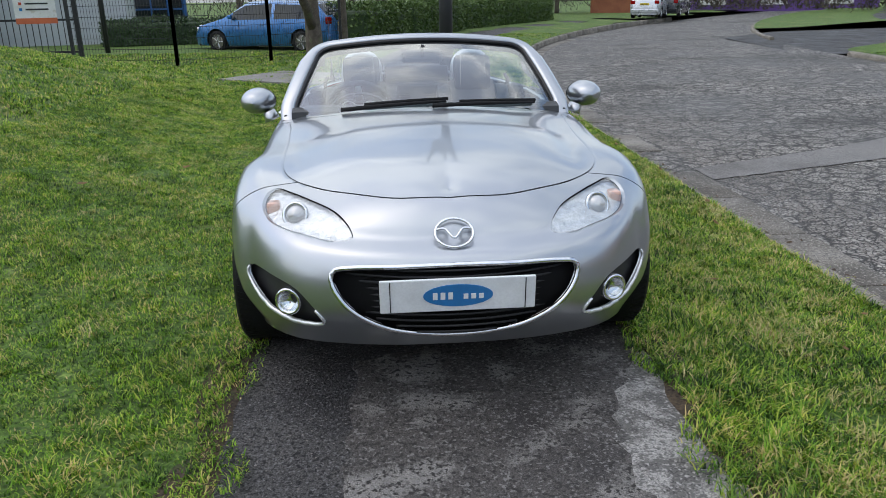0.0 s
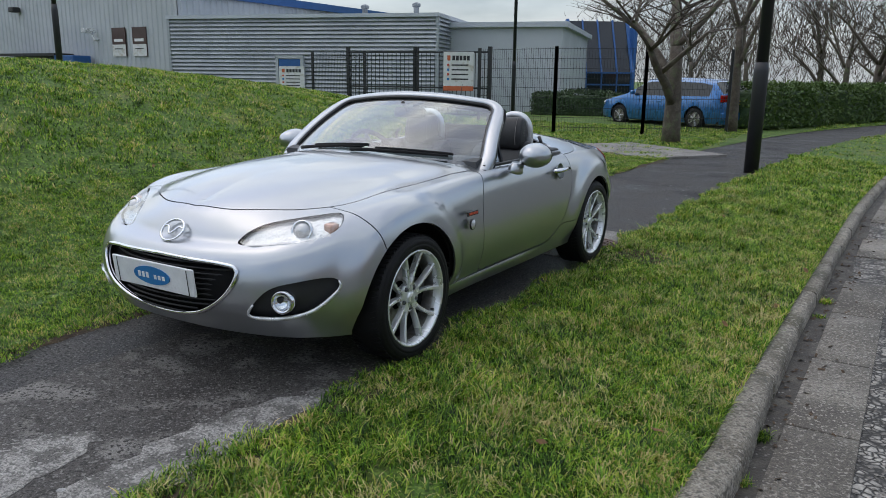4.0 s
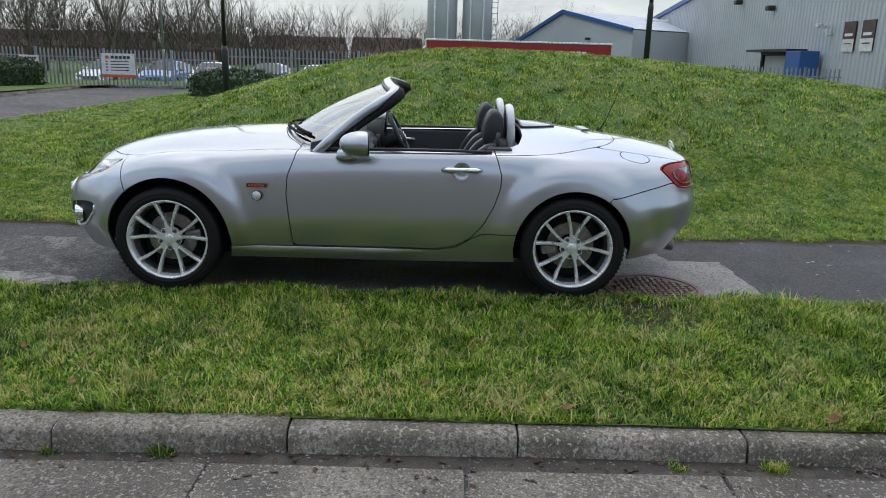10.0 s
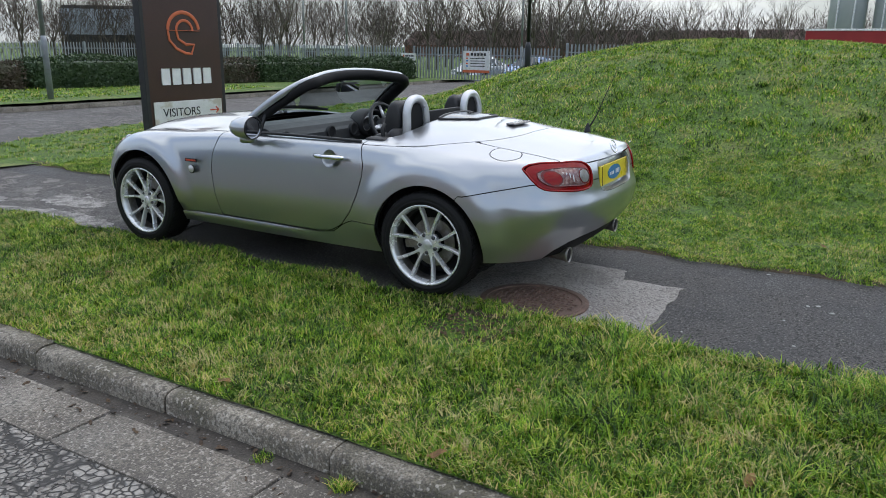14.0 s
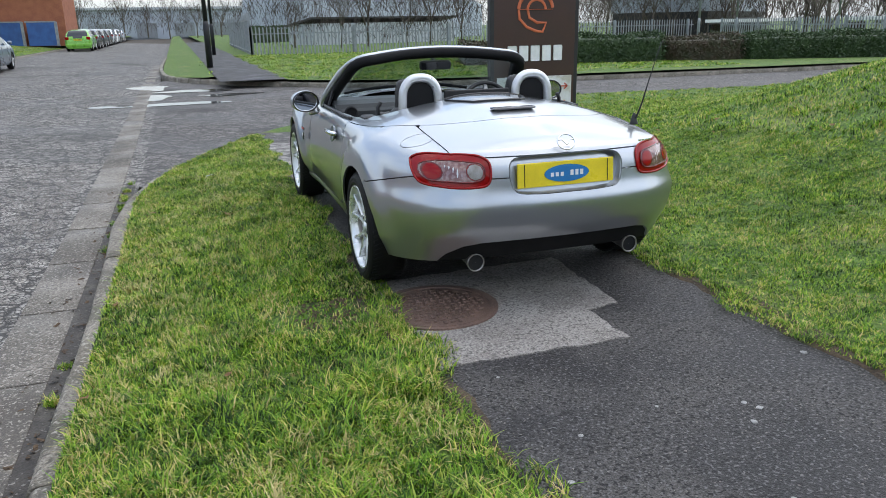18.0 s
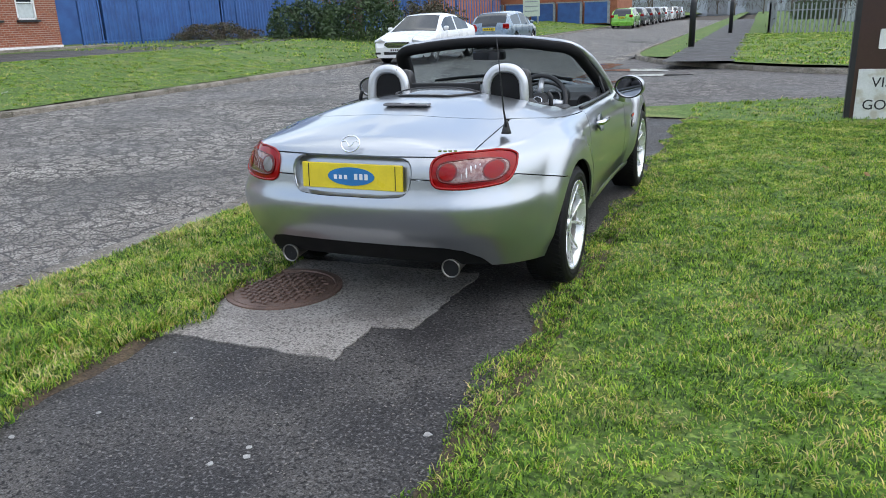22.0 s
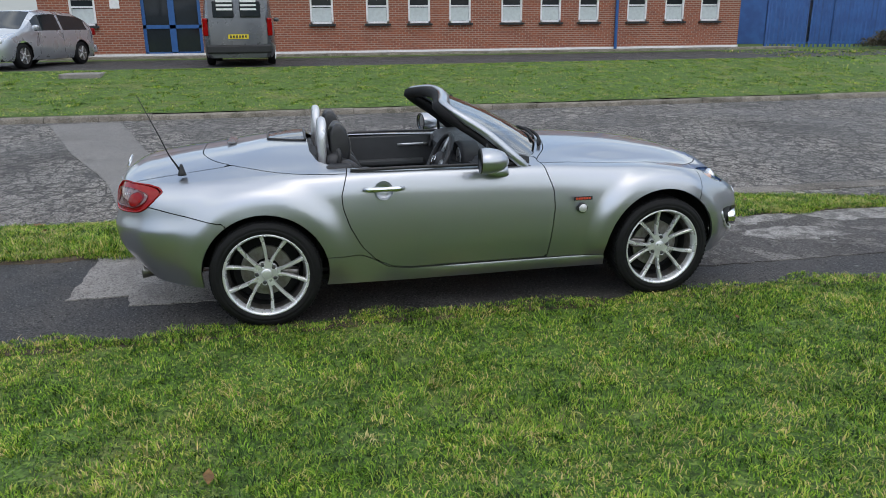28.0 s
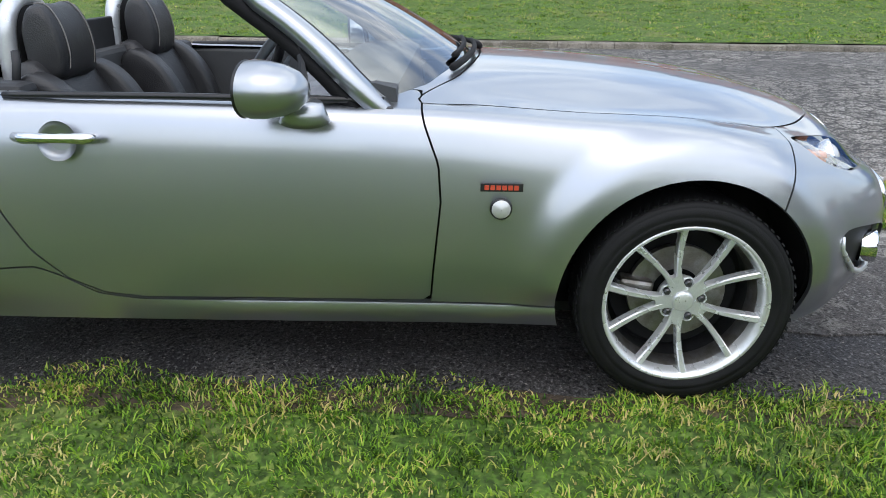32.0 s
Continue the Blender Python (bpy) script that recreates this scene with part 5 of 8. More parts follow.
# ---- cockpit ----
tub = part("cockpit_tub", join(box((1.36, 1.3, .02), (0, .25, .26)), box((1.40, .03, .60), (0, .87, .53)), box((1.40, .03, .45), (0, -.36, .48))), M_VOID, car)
for s in (1, -1):
    dp = part("door_lining", join(box((.05, 1.04, .44), (s * .735, .16, .60), .012), box((.07, .50, .05), (s * .71, .25, .62), .015)), M_DASH, doors[s], "black door lining with an armrest")
    part("grab_handle", tube([(s * .70, -.02, .75), (s * .67, .02, .755), (s * .67, .16, .755), (s * .70, .2, .75)], .010, 6), M_HOOP, dp, smooth=True)
dash_pts = [(-.36, .86), (-.30, .875), (-.16, .868), (-.08, .845), (-.045, .80), (-.05, .74), (-.10, .66), (-.20, .60), (-.38, .60)]
dash = part("dashboard", moved(prism(dash_pts, -.70, .70, "x"), Matrix.Identity(4)), M_DASH, car, "grey-black dashboard with round vents")
part("dash_band", prism([(-.085, .838), (-.035, .80), (-.04, .735), (-.09, .66)], -.69, .69, "x"), M_DASH, dash)
hood_i = part("instrument_cowl", moved(lathe([(.165, -.09), (.17, .0), (.15, .03), (.14, 0.0)], 24, "y", caps=False), Matrix.Translation((-.36, -.03, .815)) @ Matrix.Diagonal((1, 1, .62, 1))), M_BLACK, dash, smooth=True)
for x in (-.36 - .06, -.36 + .06):
    part("dial", lathe([(.052, 0), (.054, .02), (.046, .02)], 24, "y", (x, -.05, .815), caps=False), M_HOOP, hood_i, smooth=True)
for x in (-.63, -.13, .13, .60):
    part("air_vent", lathe([(.046, -.01), (.048, .012), (.036, .014), (.03, -.01)], 24, "y", (x, -.035, .79), caps=False), M_BLACK, dash, smooth=True)
    part("vent_disc", lathe([(.001, 0), (.036, .002)], 20, "y", (x, -.03, .79), caps=False), M_VOID, dash)
part("centre_console", join(box((.26, .62, .20), (0, .10, .50), .03), box((.28, .30, .16), (0, .62, .62), .03)), M_DASH, car, "black centre console")
part("gear_lever", join(tube([(0, .02, .60), (0, .05, .70)], .010, 8), lathe([(.001, 0), (.022, .01), (.025, .03), (.018, .05), (.001, .055)], 16, at=(0, .05, .69))), M_BLACK, car, smooth=True)
sw = part("steering_wheel", moved(tube([(.178 * math.cos(a), .178 * math.sin(a), 0) for a in np.linspace(0, 2 * math.pi, 48, endpoint=False)], .0155, 10, closed=True), pose(-.36, .11, .80, -64, 0, 0)), M_LEATHER, car,
          "black three-spoke steering wheel with silver spokes", smooth=True)
part("wheel_boss", moved(lathe([(.075, -.04), (.072, .0), (.05, .022), (.001, .028)], 28, caps=False), pose(-.36, .11, .80, -64, 0, 0)), M_BLACK, sw, smooth=True)
for a in (0, 180, 268):
    r = radians(a)
    part("wheel_spoke", moved(tube([(.06 * math.cos(r), .06 * math.sin(r), .0), (.17 * math.cos(r), .17 * math.sin(r), .0)], [.026, .014], 6, flat=.35), pose(-.36, .11, .80, -64, 0, 0)), M_HOOP, sw, smooth=True)
part("wheel_emblem", moved(tube([(.03 * math.cos(a), .024 * math.sin(a), .03) for a in np.linspace(0, 2 * math.pi, 24, endpoint=False)], .004, 6, closed=True), pose(-.36, .11, .80, -64, 0, 0)), M_CHROME, sw, smooth=True)
part("steering_column", tube([(-.36, .09, .79), (-.36, -.15, .68)], .045, 12), M_BLACK, sw)


def pad(profile, width, dx=0.0, crown=.02, bevel=None):
    """A padded cushion: side profile (y, z) with rounded flanks."""
    p = rounded(profile, 44)
    cy, cz = p[:, 0].mean(), p[:, 1].mean()
    verts, faces = [], []
    steps = [(-1, .72), (-.96, .88), (-.84, .97), (-.5, 1.0), (0, 1.0 - crown), (.5, 1.0), (.84, .97), (.96, .88), (1, .72)]
    for q, k in steps:
        for a, b in p:
            verts.append((dx + q * width / 2, cy + (a - cy) * k, cz + (b - cz) * k))
    n = len(p)
    for i in range(len(steps) - 1):
        for k in range(n):
            faces.append((i * n + k, i * n + (k + 1) % n, (i + 1) * n + (k + 1) % n, (i + 1) * n + k))
    faces.append(tuple(range(n))[::-1])
    faces.append(tuple((len(steps) - 1) * n + k for k in range(n)))
    return verts, faces


for s in (1, -1):
    x = s * .36
    seat = part("seat", pad([(.20, .45), (.22, .53), (.40, .52), (.62, .49), (.68, .44), (.50, .36), (.30, .36)], .46, x, .05), M_LEATHER, car, "black stitched leather bucket seat", smooth=True)
    part("backrest", pad([(.60, .50), (.575, .60), (.62, .74), (.69, .86), (.735, .90), (.79, .88), (.78, .75), (.72, .55), (.68, .47)], .34, x, .06), M_LEATHER, seat, smooth=True)
    for e in (-1, 1):
        part("side_bolster", pad([(.57, .48), (.515, .58), (.545, .72), (.63, .84), (.71, .87), (.755, .82), (.72, .62), (.67, .47)], .095, x + e * .19), M_LEATHER, seat, smooth=True)
        part("seat_bolster", pad([(.20, .50), (.22, .57), (.42, .57), (.62, .55), (.62, .45), (.30, .42)], .085, x + e * .20), M_LEATHER, seat, smooth=True)
    part("headrest", pad([(.665, .84), (.648, .91), (.664, 1.00), (.698, 1.052), (.735, 1.052), (.765, 1.00), (.765, .91), (.755, .84)], .235, x, .03), M_LEATHER, seat, "tall rounded black headrest", smooth=True)
    for e in (-1, 1):
        part("stitch_line", tube(catmull(np.array([(x + e * .080, .650, .87), (x + e * .080, .644, .92), (x + e * .078, .662, 1.005), (x + e * .074, .700, 1.055), (x + e * .074, .733, 1.055)]), 16), .0022, 5), M_STITCH, seat)
    hoop = catmull(np.array([(x - .112, .815, .82), (x - .110, .812, .93), (x - .100, .808, 1.005), (x - .062, .805, 1.052), (x, .805, 1.066), (x + .062, .805, 1.052), (x + .100, .808, 1.005), (x + .110, .812, .93), (x + .112, .815, .82)]), 44)
    hp = part("roll_hoop", tube(hoop, .026, 12, flat=1.0), M_HOOP, car, "satin silver roll hoop behind the seat", smooth=True)
    inner = [(p[0], p[2]) for p in hoop]
    part("hoop_pad", prism([(x + (a - x) * .88, .84 + (b - .84) * .94) for a, b in inner], .785, .806, "y"), M_VOID, hp)
part("wind_deflector", box((.42, .02, .13), (0, .80, .92), .006), M_BLACK, car, "dark wind deflector between the hoops")
part("rear_bulkhead", join(box((.46, .06, .26), (0, .775, .75), .02), box((1.36, .08, .08), (0, .85, .80), .02)), M_DASH, car)
for k in range(9):
    part("speaker_slot", box((.09, .006, .006), (-.09, .742, .70 + k * .014)), M_VOID, car)
    part("speaker_slot", box((.09, .006, .006), (.09, .742, .70 + k * .014)), M_VOID, car)
for s in (1, -1):
    part("belt_guide", tube([(s * .60, .74, .80), (s * .60, .72, .90), (s * .58, .73, .93)], .012, 8), M_BLACK, car, smooth=True)
    part("side_cap", box((.10, .15, .06), (s * .655, .735, .828), .022), M_BLACK, car)


# ---- kerbs and channel ----
def kerb_stone(length):
    """A kerb stone with a rounded upper front edge, along +y, road side at +x."""
    prof = [(-.125, -.34), (-.125, .0), (-.040, .0), (-.018, -.006), (-.004, -.018), (.004, -.036), (.012, -.145), (.012, -.34)]
    verts, faces = [], []
    for y in (-length / 2 + .004, -length / 2 + .009, length / 2 - .009, length / 2 - .004):
        k = .004 if abs(abs(y) - length / 2) < .006 else 0
        verts += [(a - k if a > 0 else a, y, b - k) for a, b in prof]
    n = len(prof)
    for i in range(3):
        for j in range(n):
            faces.append((i * n + j, i * n + (j + 1) % n, (i + 1) * n + (j + 1) % n, (i + 1) * n + j))
    faces += [tuple(range(n))[::-1], tuple(3 * n + j for j in range(n))]
    return verts, faces


def run_of(points, step, offset=0.0):
    """Poses at even steps along a plan curve: (middle, heading)."""
    p = catmull(np.array(points, float), 800)
    d = np.r_[0, np.cumsum(np.linalg.norm(np.diff(p, axis=0), axis=1))]
    for q in np.arange(offset, d[-1] - step, step):
        a = np.array([np.interp(q, d, p[:, 0]), np.interp(q, d, p[:, 1])])
        b = np.array([np.interp(q + step, d, p[:, 0]), np.interp(q + step, d, p[:, 1])])
        yield (a + b) / 2, math.degrees(math.atan2(b[1] - a[1], b[0] - a[0])) - 90


def line_of(name, label, category, mesh, mat, poses, piece, joined_past=300):
    """A run of alike pieces under one structure object."""
    root = thing(name, label, category, kind="structure")
    me = bpy.data.meshes.new(piece)
    me.from_pydata([tuple(v) for v in mesh[0]], [], mesh[1])
    me.materials.append(mat)
    me.polygons.foreach_set("use_smooth", [True] * len(me.polygons))
    me.set_sharp_from_angle(angle=radians(42))
    for k, m in enumerate(poses):
        ob = new(piece, me)
        ob.parent = root
        ob.matrix_basis = m
    return root


KL = .925
near_curve = [(kerb_x(y), y) for y in np.arange(44, -.5, -1.0)] + [(2.33, -.6), (2.28, -2.0), (1.98, -3.3), (1.42, -4.35), (.50, -5.75), (-.7, -6.8), (-2.6, -7.7), (-5.5, -8.2), (-9, -8.0), (-14, -8.2), (-20, -8.6)]
poses = []
rk = random.Random(4)
for c, h in run_of([(float(a), float(b)) for a, b in near_curve][::-1], KL, .36):
    top = -.10 if c[0] > 1.9 else -.10 - .06 * min(1, (1.9 - c[0]) / 1.2) * (1 if c[0] > -2.5 else .4)
    far = max(0., min(1., (c[1] - 12) / 20))
    poses.append(pose(c[0] + rk.uniform(-.006, .006), c[1], top * (1 - far) + .04 * far + rk.uniform(-.006, .006), 0, rk.uniform(-.8, .8), h))
line_of("kerb_near", "weathered pale concrete kerb stones along the grass strip", "kerb", kerb_stone(KL), M_KERB, poses, "kerb_stone")
poses = []
for c, h in run_of([(kerb_x(y) + 7.5, y) for y in np.arange(-78, 40, 2.0)], KL):
    if not 13 < c[1] < 19:
        poses.append(pose(c[0] - .0, c[1], .10 + rk.uniform(-.008, .008), 0, 0, h + 180))
line_of("kerb_far", "grey concrete kerb along the far side of the road", "kerb", kerb_stone(KL), M_KERB, poses, "kerb_stone")
poses = [pose(c[0], c[1], -.06 + rk.uniform(-.005, .005), 0, 0, h) for c, h in
         run_of([(2.33, -40), (2.33, -24), (2.0, -20.6), (.9, -18.2), (-.9, -16), (-3.3, -14.3), (-8, -13.6), (-18, -13.2), (-27, -13.8)][::-1], KL)]
line_of("kerb_drive", "dark stained kerb round the works entrance", "kerb", moved(kerb_stone(KL), Matrix.Rotation(math.pi, 4, "Z")), M_KERB, poses, "kerb_stone")
slab = box((.30, .985, .05), (0, 0, -.025), .006)
poses = [pose(float(kerb_x(y)) + .265, y, float(road_z(kerb_x(y) + .265, y)) + .010, rk.uniform(-.4, .4), rk.uniform(-.5, .5), -math.degrees(math.atan2(float(kerb_x(y + .5) - kerb_x(y - .5)), 1)))
         for y in np.arange(-32, 30, 1.0) if rk.random() > .06 or abs(y) < 3]
line_of("road_channel", "pale concrete channel slabs beside the kerb", "gutter", slab, M_CHANNEL, poses, "channel_slab")

# ---- worn patches and the manhole in the footpath ----
def ragged(points, seed, amount=.02, n=90):
    r = random.Random(seed)
    p = np.array(points, float)
    out = []
    for (a, b) in zip(p, np.roll(p, -1, axis=0)):
        m = max(2, int(np.linalg.norm(b - a) / .06))
        for k in range(m):
            q = a + (b - a) * k / m
            out.append((q[0] + r.uniform(-amount, amount), q[1] + r.uniform(-amount, amount)))
    return out


tagged(part("pavement_patch", prism(ragged([(-.42, -5.6), (.88, -5.6), (.90, -1.3), (.5, -1.2), (-.38, -1.5)], 3, .018), -.02, -.006), M_PALE), "worn paler strip of asphalt in the footpath", "asphalt patch", kind="structure")
tagged(part("pavement_patch_2", prism(ragged([(.90, 1.25), (.80, 2.40), (-.10, 2.40), (-.10, 2.03), (-.29, 2.0), (-.33, 1.2)], 5, .012), -.02, -.005), M_CONC), "pale broken concrete patch round the manhole", "concrete patch", kind="structure")
M_WORN = material("weathered_white_asphalt", (.30, .285, .265), (.12, .112, .104), 7.0, .8, 0, 160.0, .8, bump=.9, bump_scale=100.0, third=(.07, .065, .06), third_scale=5.0, low=.46, high=.56, speck=(70.0, (.36, .34, .32)))
for k, q in enumerate(([(.50, -2.15), (.72, -1.62), (.87, -1.55), (.88, -3.0), (.70, -3.35), (.56, -2.8)], [(.02, -2.62), (.30, -2.45), (.42, -2.7), (.36, -3.2), (.05, -3.3)], [(.45, -3.5), (.80, -3.3), (.86, -4.4), (.5, -4.2)])):
    tagged(part("worn_patch", prism(ragged(q, 61 + k, .035), -.02, -.0035), M_WORN), "whitish weathered patch in the footpath asphalt", "asphalt patch", kind="structure")
M_IRON = material("rusty_iron", (.17, .108, .085), (.135, .088, .07), 8.0, .62, .1, 160.0, .4, bump=.3, bump_scale=140.0, third=(.16, .10, .075), third_scale=6.0)
man = thing("manhole_cover", "round rusty brown iron manhole cover with raised studs", "manhole cover", (.585, 1.73, -.006))
man.matrix_basis = man.matrix_basis @ Matrix.Diagonal((.84, .84, 1, 1))
part("disc", lathe([(.335, -.01), (.335, .012), (.320, .012), (.316, .006), (.296, .006), (.001, .006)], 56, caps=False), M_IRON, man)
stud = box((.034, .018, .010), (0, 0, .010), .003)
stud_me = bpy.data.meshes.new("stud")
stud_me.from_pydata([tuple(v) for v in stud[0]], [], stud[1])
stud_me.materials.append(M_IRON)
for i in range(-6, 7):
    for j in range(-6, 7):
        x, y = i * .045, j * .045
        if math.hypot(x, y) < .28:
            o = new("stud", stud_me)
            o.parent = man
            o.matrix_basis = pose(x, y, 0, 0, 0, 90 * ((i + j) % 2))
ringm = part("frame", lathe([(.336, -.01), (.336, .010), (.365, .010), (.365, -.01)], 56, caps=False), M_IRON, man)

# ---- entrance sign ----
M_BROWN = material("brown_sign_panel", (.052, .022, .017), (.045, .020, .016), 2.0, .42, 0, 40.0, .08, coat=.2)
M_ORANGE = plain("orange_mark", (.55, .13, .05), .5)
M_BOARD = material("weathered_white_board", (.70, .70, .70), (.62, .63, .61), 4.0, .5, 0, 60.0, .06, third=(.50, .47, .40), third_scale=7.0)
M_INK = plain("dark_ink", (.02, .02, .025), .5)
es = thing("entrance_sign", "tall brown works sign with orange mark and stained white board", "sign", (-3.38, -5.42, 0), 0)
part("panel", box((1.33, .10, 2.13), (0, 0, 1.0), .006), M_BROWN, es)
part("side_post", box((.06, .12, 2.15), (-.69, -.01, 1.0), .005), M_BLACK, es)
part("side_post", box((.06, .12, 2.15), (.69, -.01, 1.0), .005), M_BLACK, es)
board = part("board", box((1.24, .012, .60), (0, .058, .285), .003), M_BOARD, es, "stained white direction board")
FACE = Matrix.Rotation(math.pi, 4, "Z") @ Matrix.Rotation(math.pi / 2, 4, "X")
words("VISITORS", .165, M_INK, board, Matrix.Translation((.14, .066, .425)) @ FACE, "dark lettering")
words("GOODS IN", .165, M_INK, board, Matrix.Translation((.14, .066, .165)) @ FACE, "dark lettering")
for z in (.425, .165):
    part("arrow", join(box((.16, .004, .018), (-.46, .067, z)), moved(box((.075, .004, .018)), pose(-.525, .067, z + .02, 0, -40, 0)), moved(box((.075, .004, .018)), pose(-.525, .067, z - .02, 0, 40, 0))), M_REDMARK, board, "red arrow")
for k in range(5):
    part("letter_block", box((.145, .006, .225), (.375 - k * .1875, .054, .925), .014), M_WHITE, es, "white lettering block")
def logo_line(pts, r=.026):
    return tube([(-x * 1.45, .056, 1.52 + (z - 1.40) * 1.45) for x, z in pts], r, 6, flat=.25)


part("logo_arc", logo_line([(.19 * math.cos(a), 1.42 + .17 * math.sin(a)) for a in np.linspace(radians(5), radians(178), 26)]), M_ORANGE, es, "orange curved mark")
part("logo_arc", logo_line([(.10 * math.cos(a) + .01, 1.42 + .095 * math.sin(a)) for a in np.linspace(radians(0), radians(180), 20)], .020), M_ORANGE, es)
part("logo_bar", logo_line([(-.19, 1.42), (.19, 1.42)], .018), M_ORANGE, es)
part("logo_arc", logo_line([(-.19, 1.42), (-.18, 1.33), (-.10, 1.25), (.0, 1.21), (.08, 1.20), (.12, 1.29), (.02, 1.29), (-.07, 1.34), (-.09, 1.42)], .020), M_ORANGE, es)

# ---- posts ----
M_POST = plain("dark_painted_steel", (.016, .017, .02), .45)
M_GALV = material("galvanised_steel", (.30, .32, .34), (.24, .26, .28), 5.0, .5, .5, 90.0, .12, random_amount=.10)


def lamp_post(at, height, r0=.085, r1=.05, label="dark painted steel lamp post", mat=None, arm=0.0):
    p = thing("lamp_post", label, "lamp post", at, group="lamp posts")
    part("base", lathe([(r0 * 1.0, 0), (r0, 1.5), (r1 * 1.05, 1.62)], 14), mat or M_POST, p, smooth=True)
    part("pole", lathe([(r1, 1.6), (r1 * .8, height)], 12), mat or M_POST, p, smooth=True)
    if arm:
        part("lantern", box((.22, .5, .10), (0, .2, height), .03), M_BLACK, p)
    return p


lamp_post((.80, 7.92, -.03), 8.0, .105, .085)
lamp_post((-11.6, 4.9, 1.0), 7.0, .06, .045, "thin dark steel lamp post behind the mound")
lamp_post((-14.9, -5.1, -.1), 7.5, .08, .05)
lamp_post((.6, -24.0, 0), 7.5, .11, .08, "dark lamp post beside the further footpath")
lamp_post((-.2, -38, 0), 7.5, .10, .07)
lamp_post((-7.25, -14.6, -.1), 6.5, .075, .055, "slim pale galvanised lamp post beside the drive", M_GALV)
lamp_post((-7.2, 16.0, .2), 6.5, .06, .05)
for q in ((-27.5, -30, -.2), (-28, -21, -.2), (-30, -25.5, -.2), (-30, -12, -.2), (-22.0, -26.0, -.2)):
    lamp_post(q, 6.0, .07, .05, "slim grey lighting column in the works yard", M_GALV, 1)

# ---- fences ----
def palisade(name, label, pts, height, mat, gap=.155, z0=0.0, group="fences"):
    """Upright pales with pointed heads on two rails and posts."""
    f = thing(name, label, "fence", group=group)
    w = .034
    pale = prism([(-w, 0), (w, 0), (w, height - .08), (w * .45, height - .02), (0, height), (-w * .45, height - .02), (-w, height - .08)], -.006, .006, "y")
    pm = bpy.data.meshes.new("pale")
    pm.from_pydata([tuple(v) for v in pale[0]], [], pale[1])
    pm.materials.append(mat)
    for (x0, y0), (x1, y1) in zip(pts[:-1], pts[1:]):
        L = math.hypot(x1 - x0, y1 - y0)
        h = math.degrees(math.atan2(y1 - y0, x1 - x0))
        for k in range(int(L / gap)):
            o = new("pale", pm)
            o.parent = f
            q = (k + .5) * gap / L
            o.matrix_basis = pose(x0 + (x1 - x0) * q, y0 + (y1 - y0) * q, z0, 0, 0, h)
        for z in (.25, height - .35):
            part("rail", moved(box((L, .05, .05)), pose((x0 + x1) / 2, (y0 + y1) / 2, z0 + z, 0, 0, h) @ Matrix.Translation((0, .03, 0))), mat, f)
        for k in range(int(L / 2.75) + 1):
            q = min(1, k * 2.75 / L)
            part("post", box((.09, .09, height + .05), (x0 + (x1 - x0) * q, y0 + (y1 - y0) * q + .05, z0 + height / 2)), mat, f)
    return f


palisade("palisade_fence", "grey galvanised palisade fence round the works yard", [(-26.5, -30), (-26.5, -16.3)], 1.75, M_GALV, .16, -.35)
palisade("palisade_gate", "grey galvanised palisade gate across the drive", [(-26.5, -16), (-26.5, -8.6)], 1.72, M_GALV, .16, -.35)
palisade("palisade_fence", "grey palisade fence behind the grass mound", [(-26.5, -8.4), (-27.5, 2)], 1.85, M_GALV, .16, -.3)
palisade("palisade_fence", "grey palisade fence in front of the works", [(-27.5, 10), (-25.4, 16.6)], 1.6, M_GALV, .16, -.2)
palisade("palisade_fence", "tall grey palisade fence beyond the further lawn", [(-2.0, -36), (-2.6, -62)], 2.2, M_GALV, .19, -.1)
palisade("palisade_fence", "weathered grey palisade fence backed with boards", [(-2.0, -36), (-30, -37)], 1.75, M_GALV, .19, -.35)
M_BLUEST = material("blue_painted_steel", (.035, .11, .33), (.03, .085, .26), 2.0, .5, 0, 60.0, .1, random_amount=.18)
palisade("blue_fence", "blue palisade fence of the neighbouring yard", [(23.6, -18.6), (21.5, -30)], 2.3, M_BLUEST, .19, .62)
palisade("blue_fence", "blue palisade fence behind the bushes", [(21.5, -30), (13.5, -42)], 2.3, M_BLUEST, .2, .4)


def mesh_fence(pts, height, z0):
    """Black welded mesh panels between square posts."""
    f = thing("mesh_fence", "black welded mesh security fence with square posts", "fence")
    for (x0, y0), (x1, y1) in zip(pts[:-1], pts[1:]):
        L = math.hypot(x1 - x0, y1 - y0)
        h = math.degrees(math.atan2(y1 - y0, x1 - x0))
        n = max(1, round(L / 2.2))
        for k in range(n + 1):
            q = k / n
            part("post", box((.07, .07, height + .05), (x0 + (x1 - x0) * q, y0 + (y1 - y0) * q, z0 + height / 2)), M_POST, f)
        for k in range(n):
            a = Vector((x0 + (x1 - x0) * k / n, y0 + (y1 - y0) * k / n, z0))
            m = Matrix.Translation(a) @ Matrix.Rotation(radians(h), 4, "Z")
            w = L / n
            bars = [box((.006, .006, height), (q, 0, height / 2)) for q in np.arange(.05, w, .075)] + [box((w, .008, .010), (w / 2, 0, q)) for q in np.arange(.1, height, .24)]
            o = part("mesh_panel", moved(join(*bars), m), M_POST, f)
            o["kind"] = "stuff"
    return f


